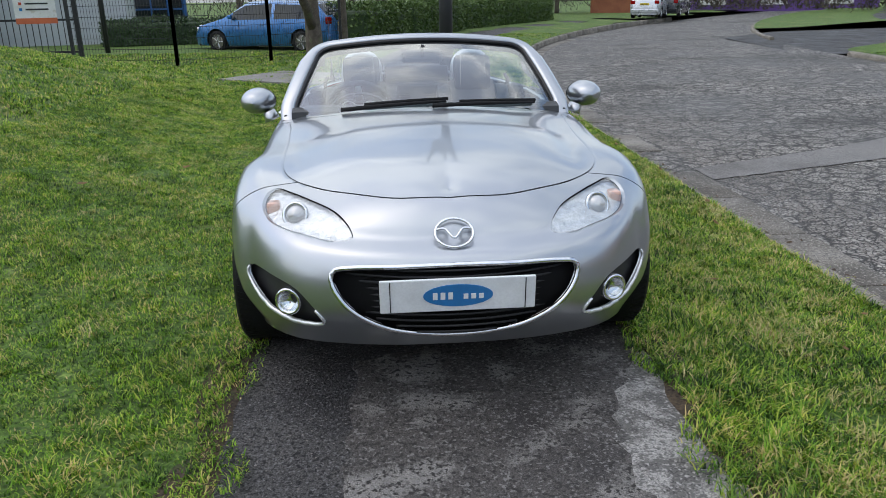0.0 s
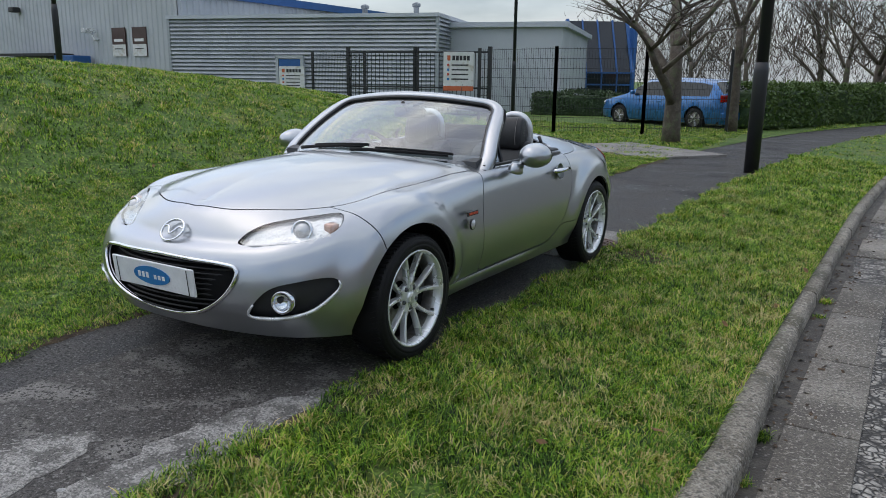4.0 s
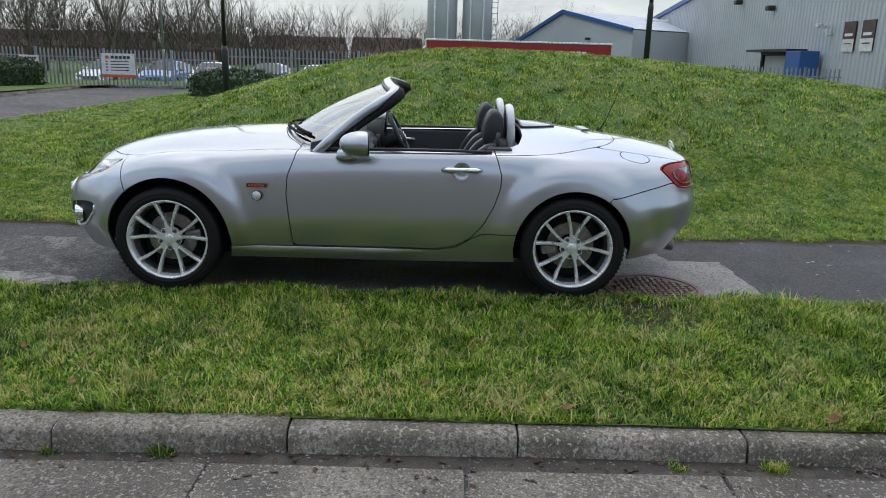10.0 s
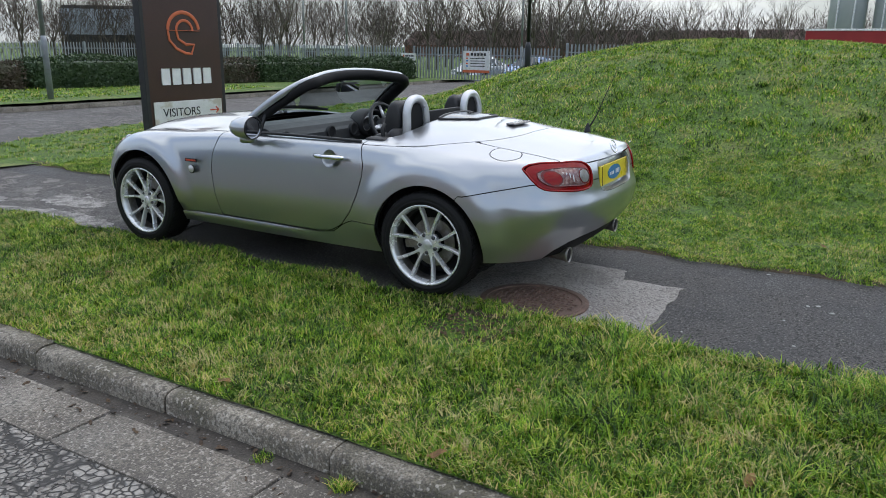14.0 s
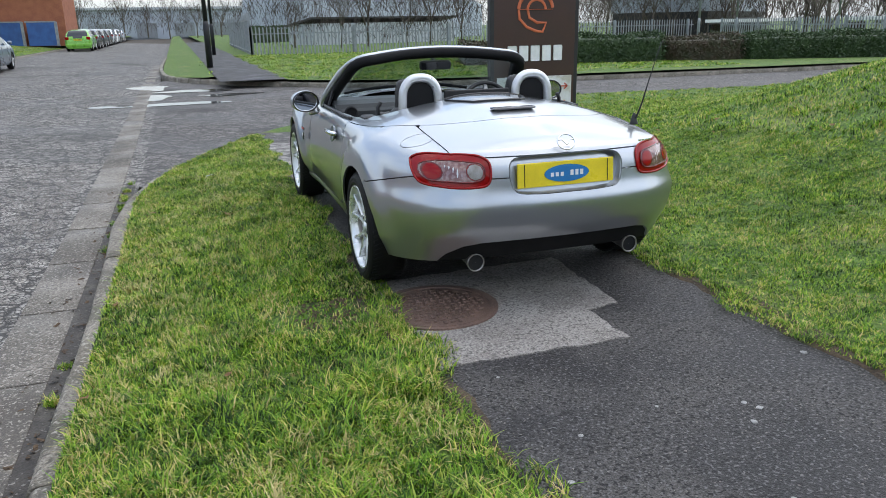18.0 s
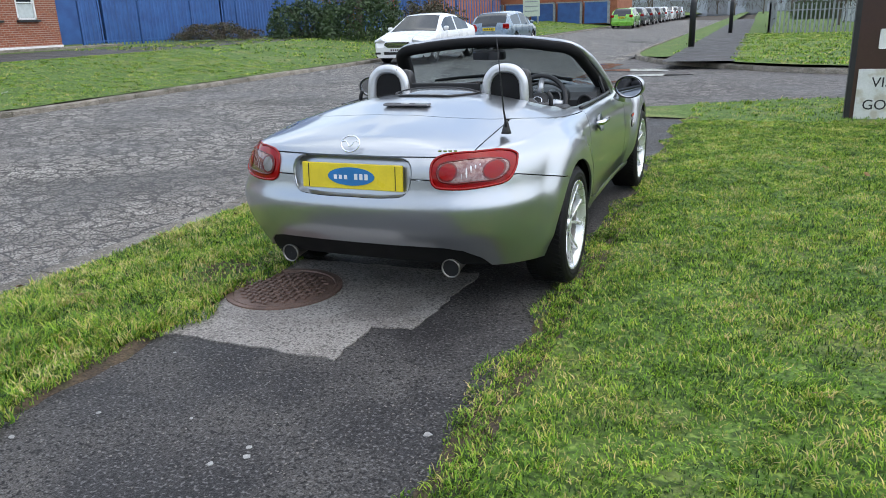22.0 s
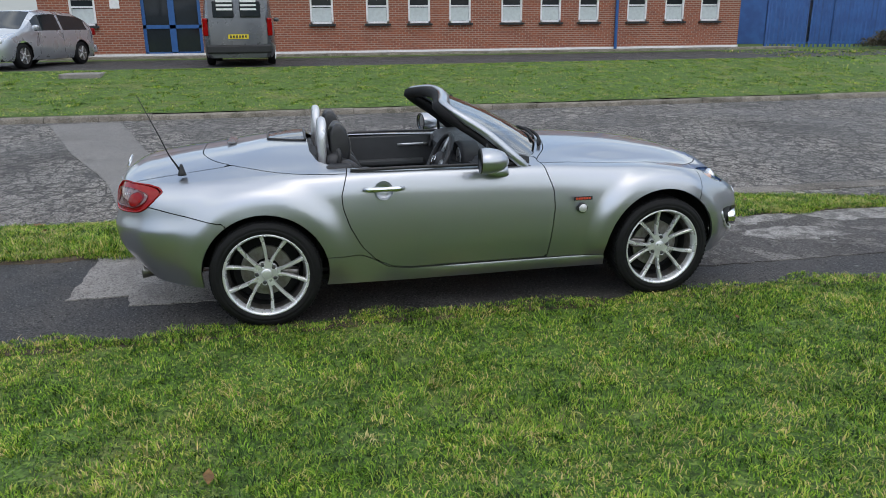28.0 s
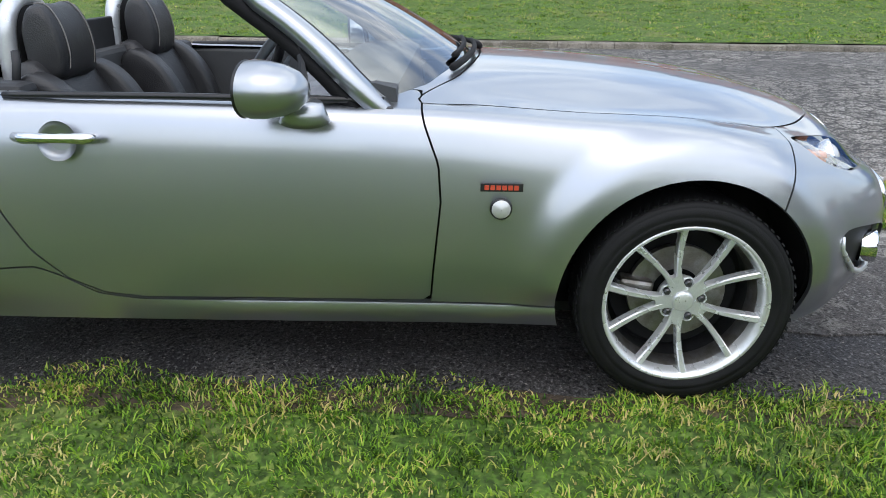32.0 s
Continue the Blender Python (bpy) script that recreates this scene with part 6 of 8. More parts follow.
mesh_fence([(-7.4, 14.3), (-4.9, 13.7), (-2.9, 14.6), (-1.3, 16.6)], 2.05, .05)
mesh_fence([(-14.5, 15.6), (-12.0, 15.2)], 1.95, .15)
gate = thing("yard_gate", "black barred double gate of the works yard", "gate", (-9.8, 14.8, .1), 8)
for x in (-2.3, -.02, .02, 2.3):
    part("gate_post", box((.10, .10, 2.1), (x, 0, 1.05)), M_POST, gate)
for z in (.2, .95, 1.95):
    part("gate_rail", box((4.6, .05, .05), (0, 0, z)), M_POST, gate)
for x in np.arange(-2.2, 2.25, .14):
    part("gate_bar", box((.016, .016, 1.85), (x, 0, 1.05)), M_POST, gate)


def notice(at, turn, w, h, label, stripe=True, zmid=0.0):
    """A white works notice with an orange foot and unreadable lines."""
    s = thing("notice_board", label, "notice", at, turn, group="works notices")
    part("plate", box((w, .02, h), (0, 0, h / 2), .004), M_BOARD, s)
    if stripe:
        part("foot_band", box((w, .006, h * .12), (0, -.011, h * .06)), M_ORANGE, s)
    for k in range(5):
        part("heading_block", box((w * .09, .004, h * .12), (-w * .16 + k * w * .12, -.012, h * .84)), M_INK, s)
    part("logo_mark", box((w * .10, .004, h * .13), (-w * .32, -.012, h * .84), .01), M_ORANGE, s)
    for k in range(4):
        part("text_bar", box((w * .55, .004, h * .035), (w * .05, -.012, h * (.66 - k * .12))), M_INK, s)
        part("icon_mark", box((w * .07, .004, h * .06), (-w * .34, -.012, h * (.66 - k * .12))), M_BLUE_MARK if k % 2 else M_REDMARK, s)
    return s


notice((-8.15, 14.45, .98), 20, .86, 1.06, "white works notice with an orange foot on the gate")
notice((-16.1, 16.3, .72), 20, .95, .95, "white works notice with an orange foot by the blue door")
notice((-26.4, -12.6, .25), 90, 1.35, .95, "white works notice on the palisade gate")
notice((-26.4, -16.2, .35), 90, .8, .7, "small white notice on the palisade fence", False)
notice((-26.4, -16.3, -.3), 90, .5, .5, "small blue and white notice on the fence", False)
notice((-26.4, -8.7, .25), 90, .7, .5, "small notice beside the gate", False)
notice((-25.6, 16.0, .3), 20, .9, .55, "white sign on the fence by the roller door", False)

# ---- hedges ----
M_LEAF = material("hedge_leaf", (.055, .105, .020), (.085, .135, .028), 3.0, .55, 0, 40.0, .4, low=.38, high=.6, spec=.4)
M_LEAF_DK = material("dark_hedge_leaf", (.026, .055, .016), (.04, .075, .02), 3.0, .55, 0, 40.0, .4)
M_LEAF_BR = material("brown_hedge_leaf", (.07, .05, .03), (.05, .055, .025), 3.0, .65, 0, 40.0, .4)
M_TWIG = material("bare_twigs", (.075, .060, .048), (.055, .044, .036), 6.0, .85, 0, 80.0, .3)
M_BARK = material("grey_brown_bark", (.11, .09, .07), (.075, .06, .048), 8.0, .85, 0, 60.0, .35, bump=.6, bump_scale=40.0, third=(.10, .11, .06), third_scale=5.0)


def leaf_cloud(n, seed, place, size):
    """n small two-triangle leaves at places given by place(rng) -> point."""
    r = np.random.RandomState(seed)
    P = place(r, n)
    d = r.normal(size=(n, 3))
    d /= np.linalg.norm(d, axis=1)[:, None]
    e = np.cross(d, r.normal(size=(n, 3)))
    e /= np.linalg.norm(e, axis=1)[:, None]
    s = size * r.uniform(.6, 1.3, (n, 1))
    V = np.stack([P - d * s, P + e * s * .55, P + d * s, P - e * s * .55], 1).reshape(-1, 3)
    F = np.arange(4 * n).reshape(n, 4)
    return V, F.tolist()


def hedge(name, label, p0, p1, width, height, z0, mat, seed, density=420, size=.05):
    h = thing(name, label, "hedge", group="hedges")
    (x0, y0), (x1, y1) = p0, p1
    L = math.hypot(x1 - x0, y1 - y0)
    a = math.atan2(y1 - y0, x1 - x0)

    def place(r, n):
        # on the rounded-box surface, thicker towards the skin
        f = r.uniform(0, 1, n)
        side = r.choice(4, n, p=[.36, .28, .28, .08])
        l = r.uniform(0, L, n)
        wv = np.where(side == 0, r.uniform(-.5, .5, n), np.where(side == 1, -.5, np.where(side == 2, .5, r.uniform(-.5, .5, n)))) * width
        zv = np.where(side == 0, 1.0, r.uniform(0.02, 1, n)) * height
        l = np.where(side == 3, np.where(f < .5, 0, L), l)
        lump = .06 * np.sin(l * 2.1 + seed) + .05 * np.sin(l * 5.3 + wv * 4)
        zv = zv + (lump if True else 0) * (zv / height)
        wv = wv * (1 + lump * .6) * np.where(zv > height * .85, .9, 1)
        k = r.normal(0, .035, (n, 3))
        return np.stack([x0 + l * math.cos(a) - wv * math.sin(a), y0 + l * math.sin(a) + wv * math.cos(a), z0 + zv], 1) + k
    area = L * (width + 2 * height)
    n = int(min(26000, density * area))
    o = part("foliage", leaf_cloud(n, seed, place, size), mat, h)
    o["kind"] = "stuff"
    core = box((L - .1, width * .84, height * .9), (0, 0, height * .45), .08)
    part("core", moved(core, Matrix.Translation(((x0 + x1) / 2, (y0 + y1) / 2, z0)) @ Matrix.Rotation(a, 4, "Z")), M_LEAF_DK if mat is not M_LEAF_BR else M_LEAF_BR, h)
    return h


hedge("hedge", "clipped bright green laurel hedge beside the footpath", (-1.2, 18.4), (.2, 22.2), 1.3, 1.15, .05, M_LEAF, 1, 520)
hedge("hedge", "clipped green hedge following the footpath", (.5, 23.3), (2.9, 30.0), 1.3, 1.15, .05, M_LEAF, 2, 420)
hedge("hedge", "clipped green hedge at the bend", (3.2, 31), (9.5, 42), 1.3, 1.15, .05, M_LEAF, 3, 300, .06)
hedge("hedge", "low dark hedge behind the mesh fence", (-9.4, 22.2), (-4.0, 23.8), 1.2, .85, .0, M_LEAF_DK, 4, 400)
hedge("hedge", "low green hedge beyond the parked estate car", (-6, 27), (-2.5, 27.5), 1.2, .9, .0, M_LEAF, 5, 300)
hedge("hedge", "dense rounded green hedge by the works gate", (-25.2, -15.8), (-17.4, -17.6), 1.9, 1.0, -.2, M_LEAF_DK, 6, 520, .05)
hedge("hedge", "patchy brown-leaved hedge beside the works lawn", (-17.2, -17.7), (-14.6, -18.3), 1.7, .92, -.15, M_LEAF_BR, 7, 420)
hedge("hedge", "dark green hedge along the works lawn", (-14.4, -18.3), (-9.6, -19.4), 1.7, .98, -.1, M_LEAF_DK, 8, 420)
hedge("hedge", "brown hedge end by the lawn", (-9.4, -19.5), (-7.6, -19.9), 1.5, .85, -.1, M_LEAF_BR, 9, 420)
hedge("hedge", "dark clipped hedge by the drive", (-19.4, -6.9), (-16.6, -4.2), 1.4, .95, -.2, M_LEAF_DK, 10, 420)
hedge("hedge", "far clipped hedge beside the road", (-4.5, -70), (-8.5, -72), 2.5, 1.6, -.2, M_LEAF_DK, 12, 120, .09)


# ---- bare trees ----
def bare_tree_mesh(seed, height, spread=.75, levels=5, r0=.16, lean=0.0, fork=.30):
    """Trunk, limbs and fine twigs of a leafless tree."""
    r = random.Random(seed)
    trunk, limbs, twigs = [], [], []

    def grow(p, d, length, rad, level):
        pts, rr = [p], [rad]
        n = 5 if level < 2 else 3
        q, dd = p, d
        for k in range(n):
            dd = (dd + Vector((r.uniform(-1, 1), r.uniform(-1, 1), r.uniform(-.4, .7))) * (.13 if level else .04)).normalized()
            q = q + dd * (length / n)
            pts.append(q)
            rr.append(rad * (1 - .42 * (k + 1) / n))
        sides = 9 if level == 0 else (6 if level == 1 else (4 if level == 2 else 3))
        (trunk if level == 0 else limbs if level < 3 else twigs).append(tube(pts, rr, sides))
        if level >= levels:
            return
        kids = (5, 4, 4, 4, 3, 2)[level]
        for k in range(kids):
            i = n if k < 2 else r.randint(max(1, n // 2), n)
            a = r.uniform(0, 2 * math.pi)
            out = Vector((math.cos(a), math.sin(a), 0))
            up = r.uniform(.35, 1.0) if level < 2 else r.uniform(-.25, .7)
            nd = (dd * .75 + out * spread * r.uniform(.6, 1.2) + Vector((0, 0, up * .45))).normalized()
            grow(pts[i], nd, length * r.uniform(.55, .80) * (1.25 if level == 0 else 1), rr[i] * r.uniform(.55, .75), level + 1)
    grow(Vector((0, 0, -.1)), Vector((lean, 0, 1)).normalized(), height * fork, r0, 0)
    return trunk, limbs, twigs


TREE_KINDS = {}


def bare_tree(name, label, at, seed, height, turn=0.0, scale=1.0, group="", **kw):
    key = (seed, height)
    if key not in TREE_KINDS:
        trunk, limbs, twigs = bare_tree_mesh(seed, height, **kw)
        t = thing(name, label, "tree", at, turn, group)
        part("trunk", join(*trunk), M_BARK, t, smooth=True)
        o = part("crown", join(*limbs), M_BARK, t, smooth=True)
        o["kind"] = "stuff"
        if twigs:
            o = part("twig_crown", join(*twigs), M_TWIG, t)
            o["kind"] = "stuff"
        t.scale = (scale,) * 3
        TREE_KINDS[key] = t
        return t
    t = copy_thing(TREE_KINDS[key], pose(*at, 0, 0, turn))
    t.scale = (scale,) * 3
    if label:
        t["label"] = label
    return t


bare_tree("bare_tree", "spreading leafless street tree on the verge", (-1.68, 12.7, .05), 11, 7.0, 20, 1.0, r0=.21, fork=.30, spread=1.35, levels=5)
bare_tree("bare_tree", "leafless young tree by the hedge", (-1.25, 17.1, .05), 12, 6.5, 70, 1.0, r0=.14, fork=.42, spread=.6, levels=4)
bare_tree("bare_tree", "leafless tree behind the clipped hedge", (1.6, 26.5, .05), 11, 7.0, 200, .95)
for k, (x, y, s, d) in enumerate([(-4, 34, 1.1, 10), (0, 36, 1.2, 80), (4, 40, 1.2, 150), (9, 50, 1.3, 40), (-8, 40, 1.2, 300), (14, 58, 1.4, 220), (-2, 46, 1.5, 20)]):
    bare_tree("bare_tree", "leafless tree in the belt behind the car park", (x, y, 0), 13, 7.0, d, s, "far trees", r0=.15, fork=.30, spread=.7, levels=4)
rt = random.Random(8)
for k in range(46):
    # belt of tall thin trees behind the works yard
    a = k / 45
    x, y = -34 - 14 * rt.random(), -52 + 40 * a + rt.uniform(-2, 2)
    if k % 3 == 0:
        x -= 14
    bare_tree("bare_tree", "tall thin leafless tree in the belt behind the works", (x, y, -.5), 14 + k % 3, 8.0 + (k % 3), rt.uniform(0, 360), rt.uniform(.75, 1.15), "far trees", r0=.12, fork=.26, spread=.48, levels=4)
for k in range(30):
    x, y = -78 - 12 * rt.random(), -36 + 52 * k / 29
    bare_tree("bare_tree", "distant leafless tree behind the silos", (x, y, -1), 14 + k % 3, 8.0 + (k % 3), rt.uniform(0, 360), rt.uniform(.8, 1.1), "far trees")
for k in range(14):
    bare_tree("bare_tree", "leafless tree along the far fence", (-6 - k * 2.4, -42 - rt.uniform(0, 6), -.3), 14 + k % 3, 8.0 + (k % 3), rt.uniform(0, 360), rt.uniform(.65, .95), "far trees")
for k in range(10):
    bare_tree("bare_tree", "distant leafless roadside tree", (-6 + k * 4.2, -120 - rt.uniform(0, 40), 0), 14 + k % 3, 8.0 + (k % 3), rt.uniform(0, 360), rt.uniform(.9, 1.4), "far trees")
bare_tree("bare_tree", "leafless tree by the far kerb", (14.2, -24.5, .7), 12, 6.5, 10, 1.1)


def shrub(at, rx, ry, rz, seed, mat, label, n=5000, size=.07):
    s = thing("shrub", label, "shrub", at, group="shrubs")

    def place(r, n):
        d = r.normal(size=(n, 3))
        d /= np.linalg.norm(d, axis=1)[:, None]
        d[:, 2] = np.abs(d[:, 2])
        q = r.uniform(.72, 1.0, (n, 1)) * (1 + .22 * np.sin(d[:, :1] * 7 + seed) * np.cos(d[:, 1:2] * 6))
        return d * q * np.array([rx, ry, rz])
    o = part("foliage", leaf_cloud(n, seed, place, size), mat, s)
    o["kind"] = "stuff"
    part("stems", join(*[tube([(0, 0, 0), (rx * .6 * math.cos(a), ry * .6 * math.sin(a), rz * .8)], [.03, .01], 5) for a in np.linspace(0, 6, 9)]), M_TWIG, s)
    return s


shrub((14.6, -25.5, .5), 1.9, 2.6, 2.2, 1, M_LEAF_DK, "dark evergreen shrub by the parked white car", 9000)
shrub((17.2, -25.0, .6), 1.8, 1.8, 1.7, 2, M_LEAF_DK, "dark evergreen shrub beside the blue fence", 6000)
shrub((12.6, -28.5, .4), 1.5, 2.4, 1.7, 3, M_LEAF_BR, "bare brown shrub behind the parked cars", 5000)
shrub((20.0, -22.2, .75), 2.2, 1.2, .65, 4, M_LEAF_BR, "heap of dead brown brambles", 4500, .05)
shrub((9.5, 64, 0), 3.0, 2.5, 2.2, 5, M_LEAF_BR, "brown leafless thicket at the bend", 3000, .1)
for k in range(9):
    shrub((28 + k * 4, 60 - k * 4.5, .2), 3.2, 3.0, 3.4, 20 + k, M_LEAF_BR, "brown leafless thicket across the bend", 2200, .12)
for k in range(7):
    shrub((24 + k * 2.5, 14 + k * 1.6, .9), 2.6, 2.0, 2.2, 40 + k, M_LEAF_BR, "leafless brown scrub at the car park's end", 2600, .08)


def twig_belt(label, pts, depth, lo, hi, n, seed, z0=0.0, size=.9, mat=None):
    """A far belt of leafless wood: a haze of fine upright twigs."""
    r = np.random.RandomState(seed)
    p = np.array(pts, float)
    d = np.r_[0, np.cumsum(np.linalg.norm(np.diff(p, axis=0), axis=1))]
    q = r.uniform(0, d[-1], n)
    x = np.interp(q, d, p[:, 0]) + r.uniform(-depth, depth, n)
    y = np.interp(q, d, p[:, 1]) + r.uniform(-depth, depth, n)
    crown = lo + (hi - lo) * (.5 + .5 * np.sin(q * .9 + seed) * np.sin(q * .37 + 1)) * r.uniform(.75, 1.05, n)
    z = z0 + crown * np.sqrt(r.uniform(0, 1, n))
    u = r.normal(0, .45, (n, 3))
    u[:, 2] = r.uniform(.5, 1.1, n)
    u *= (size * r.uniform(.5, 1.2, n))[:, None]
    w = np.cross(u, r.normal(size=(n, 3)))
    w /= np.linalg.norm(w, axis=1)[:, None]
    w *= .022 * size
    P = np.stack([x, y, z], 1)
    V = np.stack([P - w, P + w, P + u], 1).reshape(-1, 3)
    o = part("far_wood", (V, np.arange(3 * n).reshape(n, 3).tolist()), mat or M_TWIG)
    return tagged(o, label, "woodland", kind="stuff")


twig_belt("leafless brown wood behind the works car park", [(-14, 48), (-2, 44), (8, 52), (22, 66)], 4.0, 3.5, 7.5, 16000, 1, 0, 1.0)
twig_belt("leafless brown wood beyond the works yard", [(-36, -58), (-42, -40), (-46, -24), (-62, -14)], 5.0, 3.0, 6.5, 16000, 2, -.5, 1.0)
twig_belt("distant leafless tree line behind the silos", [(-88, -66), (-86, -40), (-84, -10), (-84, 24)], 5.0, 4.0, 7.0, 16000, 3, -1, 1.2)
twig_belt("leafless trees along the far fence", [(-4, -44), (-20, -46), (-36, -44)], 3.0, 3.0, 6.0, 9000, 4, -.3, .9)
twig_belt("distant leafless trees at the end of the road", [(-40, -150), (0, -150), (40, -140)], 6.0, 3.0, 7.5, 5000, 5, 0, 1.8)
twig_belt("leafless thicket across the bend", [(24, 50), (36, 44), (50, 30)], 4.0, 2.0, 4.5, 8000, 6, 0, .9)

# ---- road repairs, puddles and marks ----
def road_sheet(points, seed, lift, amount=.05):
    """A thin ragged sheet lying on the road."""
    p = ragged(points, seed, amount)
    bm = bmesh.new()
    vs = [bm.verts.new((x, y, float(road_z(x, y)) + lift)) for x, y in p]
    bm.faces.new(vs)
    bmesh.ops.triangulate(bm, faces=bm.faces[:])
    return bm


M_TRENCH = material("smooth_road_patch", (.17, .16, .15), (.22, .208, .195), 1.5, .75, 0, 140.0, .4, bump=.4, bump_scale=110.0, third=(.13, .12, .112), third_scale=1.2, speck=(90.0, (.28, .27, .25)))
for k, q in enumerate(([(2.75, 2.15), (4.6, 2.50), (6.4, 2.95), (9.6, 3.9), (9.6, 5.1), (6.4, 3.95), (4.6, 3.15), (2.75, 2.62)],)):
    tagged(part("trench_patch", road_sheet(q, 31 + k, .008, .012), M_TRENCH), "smooth paler strip where the road was dug up", "road patch", kind="structure")
M_WET = material("standing_water", (.085, .085, .085), (.11, .11, .11), 2.0, .07, 0, 60.0, .1, spec=.6, rough_var=.04)
for k, (x, y, a, b) in enumerate(((1.75, -12.4, .95, .42), (1.3, -15.9, .9, .5), (2.5, -17.6, .5, 1.0), (2.3, -14.3, .35, .7), (.6, -14.2, .7, .28), (3.3, -12.2, .35, .25))):
    q = [(x + a * math.cos(t) * (1 + .3 * math.sin(3 * t + k)), y + b * math.sin(t) * (1 + .25 * math.cos(2 * t + k))) for t in np.linspace(0, 2 * math.pi, 22, endpoint=False)]
    tagged(part("puddle", road_sheet(q, 50 + k, .010, .03), M_WET), "shallow rain puddle on the road by the entrance", "puddle", group="puddles")
# small flat pale discs for the white droppings on the path
M_SPOT = material("pale_dropping_spot", (.36, .36, .35), (.26, .26, .25), 30.0, .9, 0, 200.0, .3)
rs = random.Random(77)
spots = []
for k in range(46):
    x, y, q = rs.uniform(-.72, .7), rs.uniform(2.5, 6.0) if k % 3 else rs.uniform(-5, -2.2), rs.uniform(.006, .018)
    spots.append(moved(prism([(q * math.cos(t) * rs.uniform(.6, 1.2), q * math.sin(t) * rs.uniform(.6, 1.2)) for t in np.linspace(0, 6.283, 9, endpoint=False)], -.001, .0015), Matrix.Translation((x, y, -.0105 if y > 0 else -.0045))))
tagged(part("lichen_spots", join(*spots), M_SPOT), "small pale dropping spots on the asphalt path", "lichen", kind="stuff")
sl = thing("slab_path", "pale concrete slab path crossing the lawn to the yard fence", "path", kind="structure")
for k in range(6):
    x, y = -1.15 - (k // 2) * .76 + (k % 2) * .52, 9.35 + (k // 2) * .52 + (k % 2) * .76
    part("paving_slab", moved(box((.91, .91, .05), (0, 0, 0), .008), pose(x, y, .008 + float(grass_z(x, y)), 0, 0, -34.5)), M_CONC, sl)


# ---- works buildings ----
M_CLAD = material("grey_cladding", (.48, .505, .53), (.44, .465, .49), .6, .5, .15, 30.0, .06)
M_SMOOTH = material("flat_grey_cladding", (.48, .505, .53), (.45, .475, .50), .5, .5, .1, 20.0, .05, third=(.44, .46, .48), third_scale=.3)
M_LOUVRE = material("louvre_slat", (.36, .385, .41), (.31, .335, .36), 1.0, .42, .4, 40.0, .06)
# dark tone in place of the shade behind louvres and in open doorways
M_DARKGAP = plain("dark_louvre_gap", (.03, .035, .04), .7)
M_BLUEPAINT = plain("blue_trim_paint", (.02, .10, .30), .45)
M_ROOF = material("pale_sheet_roof", (.50, .53, .57), (.45, .48, .52), 1.0, .5, .2, 20.0, .05)
M_WINGLASS = plain("dark_window_glass", (.020, .025, .029), .05, 0, .0, .5)


def ribbed_wall(length, top, pitch=.33, depth=.04):
    """A wall of vertical ribbed sheeting along +x from 0, whose head follows top(x)."""
    verts, faces = [], []
    xs = []
    k = 0
    x = 0.0
    while x < length:
        xs += [(x, 0), (x + pitch * .35, 0), (x + pitch * .5, -depth), (x + pitch * .85, -depth)]
        x += pitch
    xs.append((length, 0))
    for a, d in xs:
        a = min(a, length)
        verts += [(a, d, -1.5), (a, d, top(a))]
    for i in range(len(xs) - 1):
        faces.append((2 * i, 2 * i + 2, 2 * i + 3, 2 * i + 1))
    return verts, faces


hall = thing("factory_hall", "large grey ribbed-metal factory hall with blue verge trim", "factory building", (-60.5, 18.2, 0), 0)
APEX = 18.4
def hall_top(x):
    return 4.75 + (6.75 - 4.75) * (x / APEX) if x < APEX else 6.75 - (6.75 - 4.85) * (x - APEX) / (36.5 - APEX)
part("wall", ribbed_wall(36.3, hall_top), M_CLAD, hall, "vertical ribbed grey sheeting")
part("wall_return", moved(ribbed_wall(40, lambda x: 4.85), pose(36.3, 0, 0, 0, 0, 90)), M_CLAD, hall)
part("roof", ([(0, -.1, 4.8), (APEX, -.1, 6.8), (36.5, -.1, 4.9), (36.5, 40, 4.9), (APEX, 40, 6.8), (0, 40, 4.8)], [(0, 1, 4, 5), (1, 2, 3, 4)]), M_ROOF, hall)
for a, b in (((0, 4.75), (APEX, 6.75)), ((APEX, 6.75), (36.5, 4.85))):
    L = math.hypot(b[0] - a[0], b[1] - a[1])
    part("verge_trim", moved(box((L, .22, .30)), pose((a[0] + b[0]) / 2, -.08, (a[1] + b[1]) / 2 + .02, 0, -math.degrees(math.atan2(b[1] - a[1], b[0] - a[0])), 0)), M_BLUEPAINT if a[0] == 0 else M_ROOF, hall)
part("flat_bay", ([(-4.2, 0, -1.5), (0, 0, -1.5), (0, 0, 4.75), (-4.2, 0, 4.29), (-4.2, 30, -1.5), (-4.2, 30, 4.29)], [(0, 1, 2, 3), (0, 3, 5, 4)]), M_SMOOTH, hall, "flat pale grey end bay")
part("bay_trim", moved(box((4.25, .22, .30)), pose(-2.1, -.08, 4.54, 0, -6.2, 0)), M_BLUEPAINT, hall)
part("eave_trim", box((.2, 40, .35), (36.45, 20, 4.85)), M_BLUEPAINT, hall, "blue eaves trim")


def roller_door(parent, x, w, h, z0, y=-.08):
    # the dark slab is the doorway's shade, painted flat below the raised leaf
    d = part("roller_door", box((w, .08, h), (x, y, z0 + h / 2)), M_DARKGAP, parent, "open roller door in a dark frame")
    part("door_leaf", box((w * .92, .05, h * .40), (x, y - .04, z0 + h * .76)), M_CLAD, d)
    for e in (-1, 1):
        part("door_jamb", box((.16, .25, h + .1), (x + e * w / 2, y - .06, z0 + h / 2)), M_POST, d)
    part("door_head", box((w + .3, .25, .16), (x, y - .06, z0 + h)), M_POST, d)
    return d


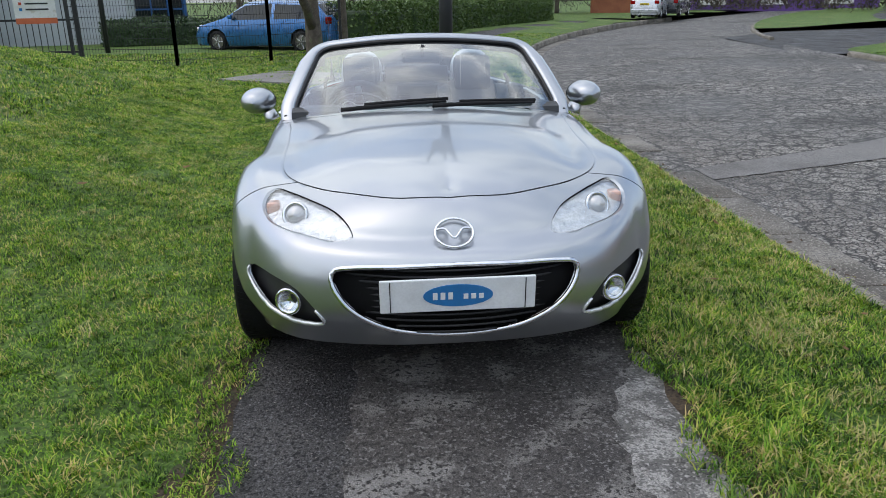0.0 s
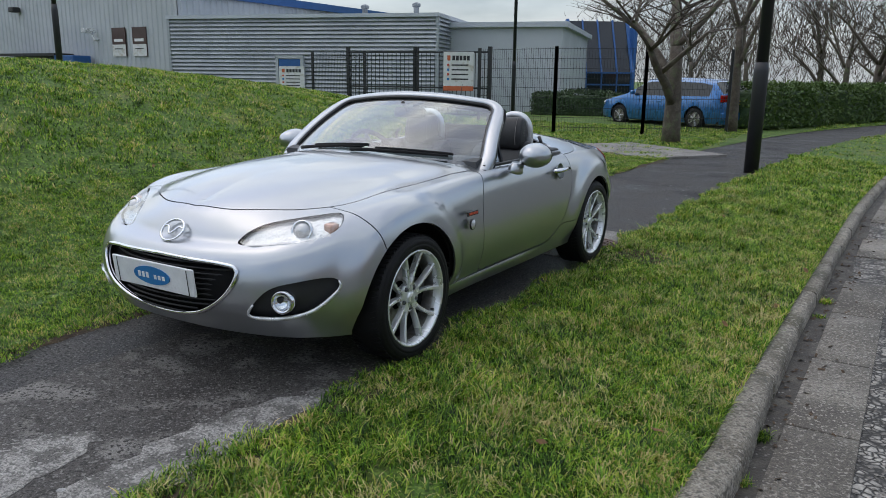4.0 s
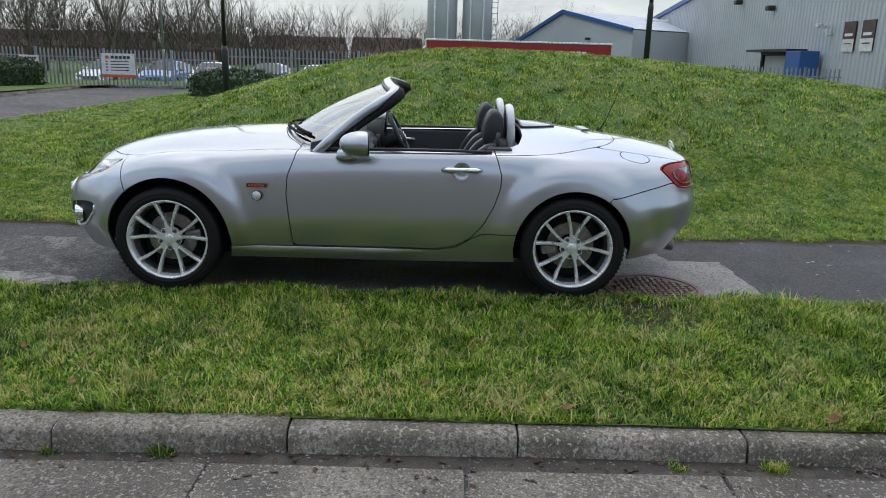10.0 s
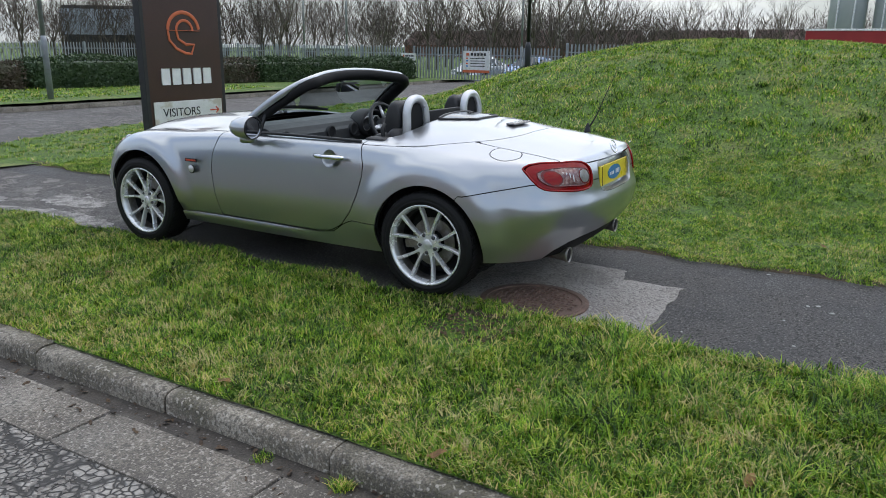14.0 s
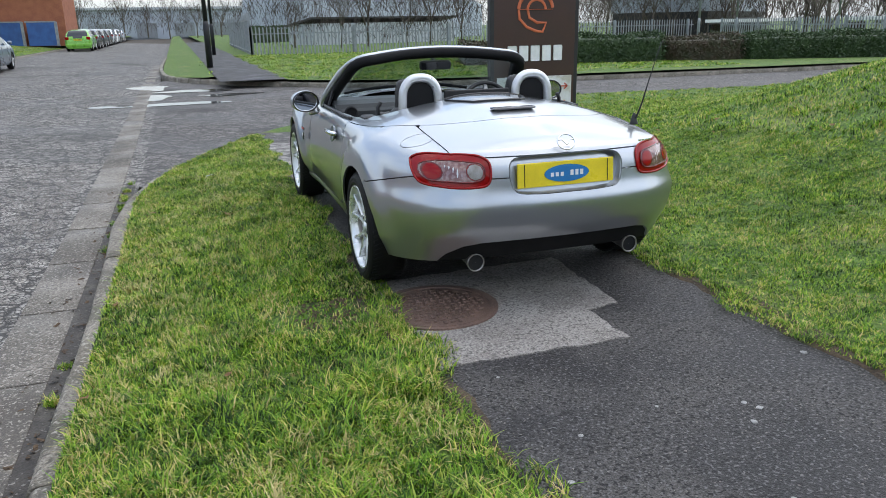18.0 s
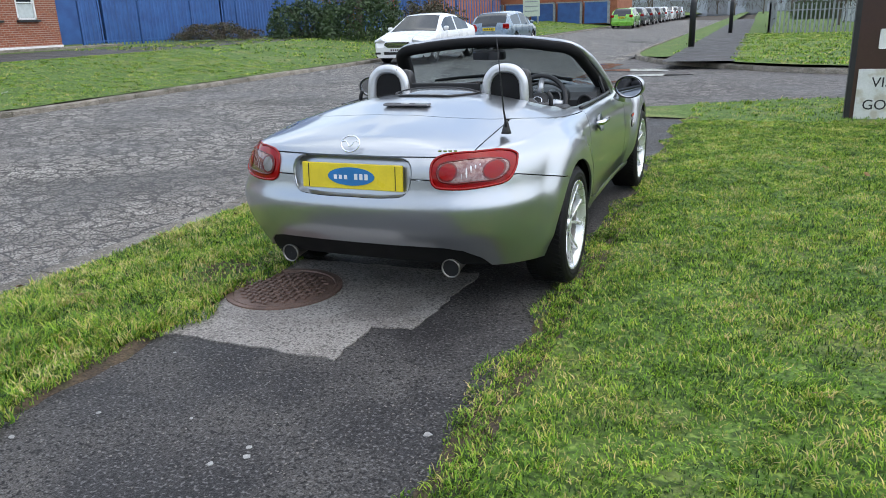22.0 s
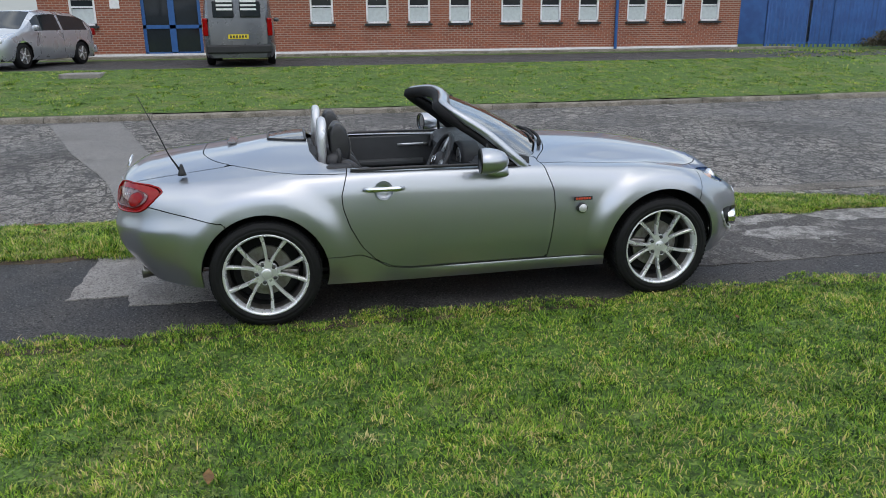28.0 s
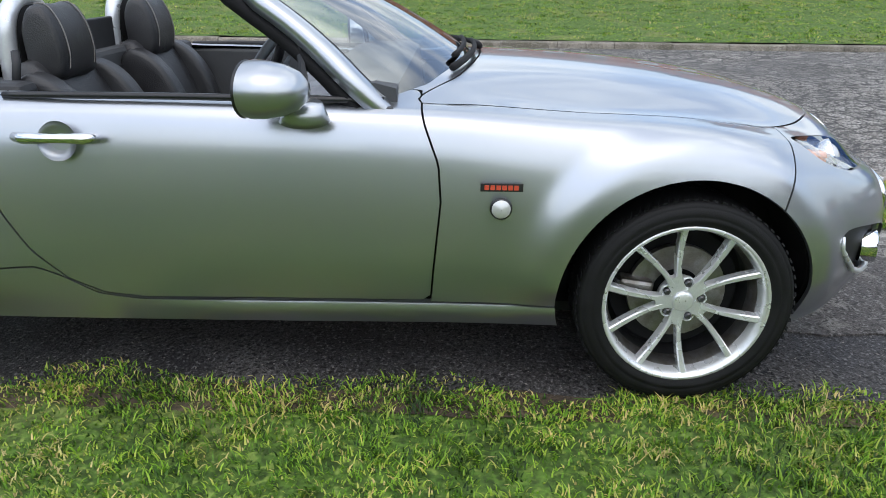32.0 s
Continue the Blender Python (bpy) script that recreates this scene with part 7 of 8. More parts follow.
roller_door(hall, 8.8, 3.2, 3.6, -.6)
d = roller_door(hall, 26.6, 5.0, 3.2, -1.1)
part("blue_guard", box((1.5, .9, 2.3), (29.6, -.7, 1.0), .03), M_BLUEPAINT, hall, "blue steel door guard")
part("canopy", box((4.8, 1.0, .12), (26.4, -.6, 2.2)), M_POST, hall)
for x in (32.3, 33.75):
    b = part("wall_sign", box((.95, .05, 1.25), (x, -.07, 2.75)), M_BROWN, hall, "brown and white wall sign")
    part("sign_panel", box((.93, .02, .52), (x, -.10, 2.38)), M_BOARD, b)
    part("sign_mark", box((.62, .02, .12), (x, -.105, 2.82)), M_WHITE, b)
    part("sign_mark", box((.55, .02, .04), (x, -.115, 2.45)), M_INK, b)
for x, z in ((20.0, 5.0), (4.6, 3.9), (24.5, 4.4)):
    part("flood_lamp", box((.45, .4, .25), (x, -.3, z), .05), M_BLACK, hall, "dark wall flood lamp")
cam_box = part("security_camera", join(box((.25, .6, .22), (30.7, -.5, 3.25), .04), tube([(30.7, 0, 2.9), (30.9, -.35, 2.85), (30.8, -.4, 3.1)], .06, 6)), M_ALLOY, hall, "white wall camera")

low = thing("factory_wing", "lower grey gabled factory wing with blue verge", "factory building", (-57.6, 6.0, 0), math.degrees(math.atan2(7.3, 11.0)))
WL, WA = 13.4, 6.6
part("wall", ([(0, 0, -1.5), (WL, 0, -1.5), (WL, 0, 3.55), (WA, 0, 4.95), (0, 0, 2.25)], [(0, 1, 2, 3, 4)]), M_SMOOTH, low, "flat pale grey sheeting")
part("roof", ([(-.1, -.15, 2.3), (WA, -.15, 5.0), (WL, -.15, 3.62), (WL, 26, 3.62), (WA, 26, 5.0), (-.1, 26, 2.3)], [(0, 1, 4, 5), (1, 2, 3, 4)]), M_ROOF, low)
for a, b in (((0, 2.25), (WA, 4.95)), ((WA, 4.95), (WL, 3.55))):
    L = math.hypot(b[0] - a[0], b[1] - a[1])
    part("verge_trim", moved(box((L, .22, .26)), pose((a[0] + b[0]) / 2, -.1, (a[1] + b[1]) / 2, 0, -math.degrees(math.atan2(b[1] - a[1], b[0] - a[0])), 0)), M_BLUEPAINT, low)
for x, z in ((4.6, 2.6), (9.4, 3.0)):
    part("wall_lamp", box((.28, .3, .16), (x, -.2, z), .03), M_BLACK, low, "small dark wall lamp")
part("side_wall", ([(WL, 0, -1.5), (WL, 26, -1.5), (WL, 26, 3.55), (WL, 0, 3.55)], [(0, 1, 2, 3)]), M_SMOOTH, low)
part("roof_light", box((4.0, .08, .12), (WA + 2.6, 6, 4.5), .02), M_WHITE, low)

# louvred plant building
lv_a, lv_b = Vector((-24.1, 17.6, 0)), Vector((-12.9, 20.9, 0))
LT = math.degrees(math.atan2(3.3, 11.2))
lvr = thing("plant_building", "flat-roofed plant building clad in horizontal grey louvres", "building", lv_a, LT)
LL = (lv_b - lv_a).length
# solid dark core, so the gaps between the slats carry painted shade
part("core", box((LL - .2, 7.8, 5.0), (LL / 2, 4.0, 1.0)), M_DARKGAP, lvr)
slat = moved(box((LL, .05, .16)), Matrix.Rotation(radians(-32), 4, "X"))
slat2 = moved(box((.05, 8.0, .16)), Matrix.Rotation(radians(-32), 4, "Y"))
sm, sm2 = bpy.data.meshes.new("louvre"), bpy.data.meshes.new("louvre")
for me_, q in ((sm, slat), (sm2, slat2)):
    me_.from_pydata([tuple(v) for v in q[0]], [], q[1])
    me_.materials.append(M_LOUVRE)
for k in range(27):
    z = -.6 + k * .158
    o = new("louvre", sm)
    o.parent = lvr
    o.matrix_basis = pose(LL / 2, 0, z)
    o = new("louvre", sm2)
    o.parent = lvr
    o.matrix_basis = pose(LL, 4.0, z)
part("roof_edge", box((LL + .15, 8.2, .14), (LL / 2, 4.0, 3.66)), M_ROOF, lvr)
for e in (0, LL):
    part("corner_trim", box((.12, .12, 4.4), (e, 0, 1.4)), M_LOUVRE, lvr)
bd = part("blue_door", box((.95, .10, 2.1), (5.55, -.10, .95), .01), M_BLUEPAINT, lvr, "blue steel door")
part("door_frame", join(box((.12, .16, 2.2), (5.0, -.10, .98)), box((.12, .16, 2.2), (6.1, -.10, .98)), box((1.2, .16, .12), (5.55, -.10, 2.08))), M_CLAD, bd)
for x, z in ((7.6, 3.9), (9.9, 3.95)):
    part("roof_vent", lathe([(.12, 0), (.12, .45), (.18, .5), (.18, .6), (.05, .66)], 12, at=(x, 3.0, z - .2)), M_GALV, lvr)
wing = thing("office_wing", "grey rendered wing behind the louvred building", "building", (-12.6, 25.5, 0), 15)
part("wall", box((6, 9, 3.9), (0, 2, 1.4)), M_CLAD, wing)
part("roof", box((6.4, 9.4, .2), (0, 2, 3.4)), M_ROOF, wing)
glazed = thing("glazed_entrance", "blue-framed sloping glazed entrance of the works", "building", (-11.8, 35.2, -.2), 32)
part("glass_slope", ([(-1.6, -1.2, 1.9), (1.6, -1.2, 1.9), (1.6, .6, 4.6), (-1.6, .6, 4.6)], [(0, 1, 2, 3)]), M_WINGLASS, glazed)
part("glass_front", box((3.2, .08, 1.9), (0, -1.2, .95)), M_WINGLASS, glazed)
for x in (-1.6, -.8, 0, .8, 1.6):
    part("frame_bar", tube([(x, -1.25, 0), (x, -1.25, 1.9), (x, .58, 4.65)], .05 if abs(x) < 1.5 else .11, 6), M_BLUEPAINT, glazed)
for z in (.6, 1.3, 1.9):
    part("frame_rail", box((3.3, .10, .08), (0, -1.27, z)), M_BLUEPAINT, glazed)
part("side_wall", box((.15, 3.0, 4.3), (1.75, .6, 2.1)), M_BLUEPAINT, glazed)

# trailer and silos behind the mound
M_TRED = material("red_trailer_curtain", (.33, .018, .022), (.28, .016, .02), 1.0, .45, 0, 30.0, .08)
tr = thing("curtain_trailer", "red curtain-sided lorry trailer with white lettering blocks", "trailer", (-38.6, 4.9, -1.5), 90)
part("body", box((10.2, 2.5, 3.2), (0, 0, 2.25), .05), M_TRED, tr)
part("roof_rail", box((10.3, 2.56, .10), (0, 0, 3.86), .02), M_ALLOY, tr)
part("chassis", box((9.6, 1.0, .25), (0, 0, .55)), M_POST, tr)
for k in range(10):
    if k != 6:
        part("letter_block", box((.24, .02, .36), (.72 + k * .32, -1.265, 3.25), .01), M_WHITE, tr)
for k in range(12):
    part("letter_block", box((.13, .02, .16), (.8 + k * .24, -1.265, 2.82), .005), M_WHITE, tr)
for x in (-3.6, -2.4, -1.2):
    for s in (-1, 1):
        part("wheel", lathe([(.5, -.15), (.5, .15)], 20, "y", (x, s * 1.0, .5)), M_RUBBER, tr)
for k, y in enumerate((.75, 3.45)):
    s = thing("silo", "tall pale grey storage silo", "silo", (-55, y, -2), group="silos")
    part("shell", lathe([(1.15, 0), (1.15, 16)], 32), M_CLAD, s, smooth=True)
    for a in (-.5, .35):
        part("pipe", lathe([(.06, 0), (.06, 16)], 8, at=(1.2 * math.cos(a), 1.2 * math.sin(a), 0)), M_ALLOY, s)
    if k:
        for e in (1.05, 1.5):
            part("ladder_rail", tube([(.75, e, 0), (.75, e, 16)], .03, 5), M_GALV, s)
        for z in np.arange(4, 14, .4):
            part("ladder_rung", box((.04, .5, .04), (.75, 1.28, z)), M_GALV, s)
# brown roofed houses far off
M_TILE = material("brown_tile_roof", (.085, .042, .034), (.065, .036, .03), 1.0, .8, 0, 12.0, .2)
M_BRICK_FAR = material("far_brick", (.22, .09, .06), (.18, .08, .055), 2.0, .85, 0, 9.0, .25)
for k, (x, y, w) in enumerate([(-100, -44, 12), (-98, -30, 10), (-100, -18, 12), (-96, -6, 9), (-104, -58, 12)]):
    hs = thing("house", "distant brick house with a brown tiled roof", "house", (x, y, -2.6), 90, group="distant houses")
    part("wall", box((w, 7, 4.4), (0, 0, 2.2)), M_BRICK_FAR, hs)
    part("roof", prism([(-4, 4.2), (4, 4.2), (0, 6.4)], -w / 2, w / 2, "x"), M_TILE, hs)
    for q in (-.28, .05, .3):
        wd = part("window", box((1.1, .1, 1.1), (q * w, -3.55, 3.2)), M_WINGLASS, hs)
        part("frame", box((1.25, .06, .1), (q * w, -3.58, 2.6)), M_WHITE, wd)

# ---- brick offices across the road ----
M_BRICK = None


def brick_material():
    """Red stretcher-bond brick with pale joints, at true brick size."""
    m = material("red_brick", (.27, .085, .048), (.23, .075, .045), 2.5, .82, 0, 50.0, .12)
    n, l = m.node_tree.nodes, m.node_tree.links
    b = n["Principled BSDF"]
    tc = n.new("ShaderNodeTexCoord")
    mp = n.new("ShaderNodeSeparateXYZ")
    cb = n.new("ShaderNodeCombineXYZ")
    l.new(tc.outputs["Object"], mp.inputs[0])
    l.new(mp.outputs["X"], cb.inputs["X"])
    l.new(mp.outputs["Z"], cb.inputs["Y"])
    t = n.new("ShaderNodeTexBrick")
    t.inputs["Scale"].default_value = 1.0
    t.inputs["Brick Width"].default_value, t.inputs["Row Height"].default_value, t.inputs["Mortar Size"].default_value = .225, .075, .010
    t.inputs["Color1"].default_value, t.inputs["Color2"].default_value, t.inputs["Mortar"].default_value = (.30, .088, .045, 1), (.21, .066, .040, 1), (.36, .27, .21, 1)
    l.new(cb.outputs[0], t.inputs["Vector"])
    l.new(t.outputs["Color"], b.inputs["Base Color"])
    bp = n.new("ShaderNodeBump")
    bp.inputs["Strength"].default_value, bp.inputs["Distance"].default_value = .5, .01
    bp.invert = True
    l.new(t.outputs["Fac"], bp.inputs["Height"])
    l.new(bp.outputs["Normal"], b.inputs["Normal"])
    return m


M_BRICK = brick_material()
BX = 22.7
off = thing("brick_offices", "long single-storey red brick office block with small white windows", "office building", (BX, 8.6, .70), -90.0)
# windows along the face: x runs towards -y
WINS = [9.1, 11.05, 12.55, 14.05, 16.0, 17.5, 19.0, 20.95, 22.5, 24.0]
BL = 25.3
openings = [(w - .40, w + .40, 1.05, 1.92) for w in WINS] + [(.94, 1.74, 1.05, 1.92), (3.15, 5.05, 0.0, 2.15)]


def wall_with_openings(length, height, holes, thick):
    """A wall along +x with true rectangular openings, as one joined shell."""
    xs = sorted({0.0, length, *[h[0] for h in holes], *[h[1] for h in holes]})
    zs = sorted({-.3, height, *[h[2] for h in holes], *[h[3] for h in holes]})
    nx, nz = len(xs), len(zs)
    verts = [(x, y, z) for y in (0, thick) for x in xs for z in zs]
    at = lambda d, i, k: d * nx * nz + i * nz + k
    solid = lambda i, k: 0 <= i < nx - 1 and 0 <= k < nz - 1 and not any(h[0] < (xs[i] + xs[i + 1]) / 2 < h[1] and h[2] < (zs[k] + zs[k + 1]) / 2 < h[3] for h in holes)
    faces = []
    for i in range(nx - 1):
        for k in range(nz - 1):
            if not solid(i, k):
                continue
            faces.append((at(0, i, k), at(0, i + 1, k), at(0, i + 1, k + 1), at(0, i, k + 1)))
            faces.append((at(1, i, k), at(1, i, k + 1), at(1, i + 1, k + 1), at(1, i + 1, k)))
            for (di, dk, p, q) in ((-1, 0, (i, k), (i, k + 1)), (1, 0, (i + 1, k), (i + 1, k + 1)), (0, -1, (i, k), (i + 1, k)), (0, 1, (i, k + 1), (i + 1, k + 1))):
                if not solid(i + di, k + dk):
                    faces.append((at(0, *p), at(0, *q), at(1, *q), at(1, *p)))
    used = sorted({q for f in faces for q in f})
    where = {q: k for k, q in enumerate(used)}
    return [verts[q] for q in used], [tuple(where[q] for q in f) for f in faces]


part("wall", wall_with_openings(BL, 4.2, openings, .28), M_BRICK, off, "red brick wall")
part("end_wall", moved(box((9, .28, 4.5), (4.5, .14, 1.95)), pose(BL - .28, .28, 0, 0, 0, 90)), M_BRICK, off)
part("end_wall", moved(box((9, .28, 4.5), (4.5, .14, 1.95)), pose(.28, .28, 0, 0, 0, 90)), M_BRICK, off)
part("roof", box((BL + .5, 10, .25), (BL / 2, 4.8, 4.3)), M_POST, off)
part("plinth", box((BL, .06, .22), (BL / 2, -.03, .02)), M_WHITE, off, "white painted plinth")
part("interior", box((BL - 1, .1, 4), (BL / 2, 2.5, 1.9)), M_VOID, off)
M_BLIND = plain("pale_window_blind", (.55, .60, .60), .6)
for w in [1.34] + WINS:
    wd = part("window", box((.72, .03, .84), (w, .10, 1.49)), M_WINGLASS, off, "small white-framed window with a pale blind")
    part("blind", box((.66, .02, .46), (w, .07, 1.36)), M_BLIND, wd)
    part("window_frame", join(box((.80, .08, .07), (w, .05, 1.09)), box((.80, .08, .07), (w, .05, 1.89)), box((.07, .08, .87), (w - .37, .05, 1.49)), box((.07, .08, .87), (w + .37, .05, 1.49)), box((.80, .06, .05), (w, .05, 1.64))), M_WHITE, wd)
    part("sill", box((.92, .16, .07), (w, -.04, 1.01)), M_POST, wd)
dr = part("entrance_door", box((1.8, .06, 2.1), (4.1, .14, 1.05)), M_WINGLASS, off, "blue-framed glazed double door")
part("door_frame", join(*[box((.10, .10, 2.15), (x, .10, 1.07)) for x in (3.2, 4.05, 4.15, 5.0)], *[box((1.9, .10, .12), (4.1, .10, z)) for z in (.12, 1.0, 2.1)]), M_BLUEPAINT, dr)
part("soldier_course", box((BL, .05, .26), (BL / 2, -.022, 2.10)), material("dark_soldier_bricks", (.15, .115, .105), (.10, .08, .075), 9.0, .85, 0, 14.0, .5), off, "band of dark upright bricks over the windows")
part("downpipe", tube([(20.1, -.08, 0), (20.1, -.08, 4.2)], .06, 8), M_BLUEPAINT, off, "dark blue downpipe")
part("wall_plate", box((.30, .03, .32), (2.35, -.02, 1.75)), M_WHITE, off)
foot = thing("office_kerb", "raised kerb and narrow path before the brick offices", "kerb", kind="structure")
part("kerb_strip", moved(box((BL + 4, .9, .16), (BL / 2, -.55, -.02), .01), pose(BX, 8.6, .70, 0, 0, -90)), M_KERB, foot)
slabm = thing("stone_slab", "weathered square concrete slab in the far lawn", "slab", (14.6, 5.6, .56))
part("slab", box((.75, .9, .14), (0, 0, 0), .02), M_CONC, slabm)

# orange brick hall with blue gates, further down the road
hb = thing("brick_hall", "orange brick hall with a grey roof", "building", (15.8, -61, .3), 0)
M_OBRICK = material("orange_brick", (.33, .12, .06), (.28, .10, .055), 2.0, .85, 0, 16.0, .2)
part("wall", box((12.5, 8, 4.4), (0, -4, 2.2)), M_OBRICK, hb)
part("roof", ([(-6.7, .4, 4.3), (6.7, .4, 4.3), (6.7, -4, 5.6), (-6.7, -4, 5.6), (-6.7, -8.4, 4.3), (6.7, -8.4, 4.3)], [(0, 1, 2, 3), (3, 2, 5, 4)]), M_POST, hb)
for k in range(5):
    gt = part("yard_shutter", box((1.9, .08, 1.7), (-4.6 + k * 2.3, .6, .9)), M_BLUEST, hb, "blue steel shutter")
    part("shutter_frame", join(box((.2, .14, 1.8), (-5.65 + k * 2.3, .6, .9)), box((2.1, .14, .1), (-4.6 + k * 2.3, .6, 1.8))), M_GALV, gt)
M_PALEBOARD = plain("pale_green_board", (.50, .56, .48), .5)
sg = thing("yard_sign", "tall pale yard sign with a blue mark", "sign", (15.1, -54.5, .3), 10)
part("panel", box((1.30, .12, 3.0), (0, 0, 2.3)), M_PALEBOARD, sg)
part("mark", box((.8, .04, .5), (0, .08, 2.6)), M_BLUE_MARK, sg)
for z in (1.2, 1.55, 1.9, 3.4):
    part("mark", box((1.0, .03, .07), (0, .07, z)), M_GALV, sg)
for x in (-.5, .5):
    part("leg", box((.12, .1, 1.0), (x, 0, .4)), M_GALV, sg)

# dark-roofed unit behind the blue fence
un = thing("brick_unit", "brown brick unit with a dark sheet roof behind the blue fence", "building", (28.5, -56, .3), -8)
part("wall", box((17, 10, 3.6), (0, 0, 1.8)), M_OBRICK, un)
part("roof", prism([(-5.6, 3.5), (5.6, 3.5), (0, 6.4)], -8.8, 8.8, "x"), material("dark_sheet_roof", (.10, .085, .08), (.075, .065, .062), 1.5, .7, 0, 12.0, .2), un)
for k in range(4):
    part("shutter", box((2.6, .1, 2.4), (-6 + k * 3.9, 5.03, 1.2)), M_BLUEST, un, "blue steel shutter")

# far sheds
M_SHED = material("pale_far_shed", (.40, .44, .50), (.36, .40, .46), .3, .6, 0, 10.0, .05)
sh = thing("sawtooth_shed", "long pale shed with a saw-toothed roof", "building", (-20, -84, 0), 25)
part("wall", box((26, 12, 4.6), (0, 0, 1.3)), M_SHED, sh)
for k in range(8):
    part("roof_tooth", prism([(-1.6, 3.6), (1.6, 3.6), (1.4, 5.0)], -6, 6, "y") and moved(prism([(-1.6, 3.6), (1.6, 3.6), (1.4, 5.0)], -6, 6, "y"), Matrix.Translation((-11 + k * 3.2, 0, 0))), M_SHED, sh)
lowshed = thing("low_shed", "low grey lean-to shed behind the palisade fence", "shed", (-14, -58, -.3), 15)
part("wall", box((13, 5, 1.9), (0, 0, .95)), M_CLAD, lowshed)
part("roof", moved(box((13.6, 5.6, .12)), pose(0, 0, 2.0, 6, 0, 0)), M_POST, lowshed)
wh = thing("warehouse", "wide pale warehouse at the end of the road", "warehouse", (-8, -172, 0), 0)
part("wall", box((70, 10, 7), (0, 0, 2)), M_SHED, wh)
part("roof", box((71, 11, .5), (0, 0, 5.6)), M_ROOF, wh)
for k in range(9):
    part("bay_door", box((4, .3, 3), (-30 + k * 7.5, 5.1, 1.2)), M_GALV, wh)
for (x, y, w, h, z, tn) in ((-34, -36, 9, .5, 1.2, 30), (-39.5, -31.5, 4, 1.5, .4, 30)):
    c = thing("cycle_shelter", "low flat-roofed yard shelter", "shelter", (x, y, -.5), tn)
    part("roof", box((w, 3, .18), (0, 0, 1.75)), M_WHITE, c)
    for e in (-1, 1):
        part("post", box((.1, .1, 1.7), (e * w * .45, 1.2, .85)), M_GALV, c)
    part("back", box((w, .08, 1.5), (0, -1.2, .8)), M_WINGLASS, c)
gb = thing("yard_block", "flat-roofed grey two-storey block behind bare trees", "building", (-41, -52, 0), 32)
part("wall", box((14, 8, 4.2), (0, 0, 2.0)), M_POST, gb)
part("upper_band", box((14.2, 8.2, 1.9), (0, 0, 2.9)), M_SHED, gb)
cont = thing("container_stack", "blue shipping containers stacked behind the fence", "container", (27.5, -27, .6), 60)
for k in range(3):
    for j in range(2):
        part("container", box((5.9, 2.4, 2.4), (-6.2 + k * 6.1, 0, 1.25 + j * 2.45), .04), M_BLUEST, cont)
pv = thing("purple_hoarding", "purple and white hoarding at the bend", "hoarding", (32, 62, 0), -30)
part("panel", box((20, .1, 2.2), (0, 0, 1.0)), plain("purple_panel", (.14, .07, .30), .5), pv)
for k in range(4):
    part("white_panel", box((2.2, .14, .9), (-8 + k * 5, 0, .9)), M_WHITE, pv)
hut = thing("brick_gatehouse", "small orange brick gatehouse with a white sign", "building", (18.7, 58.5, 0), -20)
part("wall", box((3.2, 3, 3.0), (0, 0, 1.5)), M_OBRICK, hut)
part("sign", box((2.2, .1, .8), (-2.6, -1.0, 2.1)), M_WHITE, hut)


# ---- parked vehicles ----
def paint(name, c, metal=.3):
    return material(name, c, tuple(q * .93 for q in c), 3.0, .28, metal, 200.0, .04, coat=.9, rough_var=.03)


PAINTS = {"white": paint("white_paint", (.78, .79, .80), 0), "silver": paint("pale_silver_paint", (.55, .57, .60), .6), "slate": paint("slate_blue_paint", (.16, .22, .29), .5),
          "blue": paint("bright_blue_paint", (.03, .16, .42), .4), "green": paint("lime_green_paint", (.16, .42, .04), .2), "black": paint("dark_grey_paint", (.025, .027, .032), .3),
          "grey": paint("van_grey_paint", (.085, .09, .098), .4)}


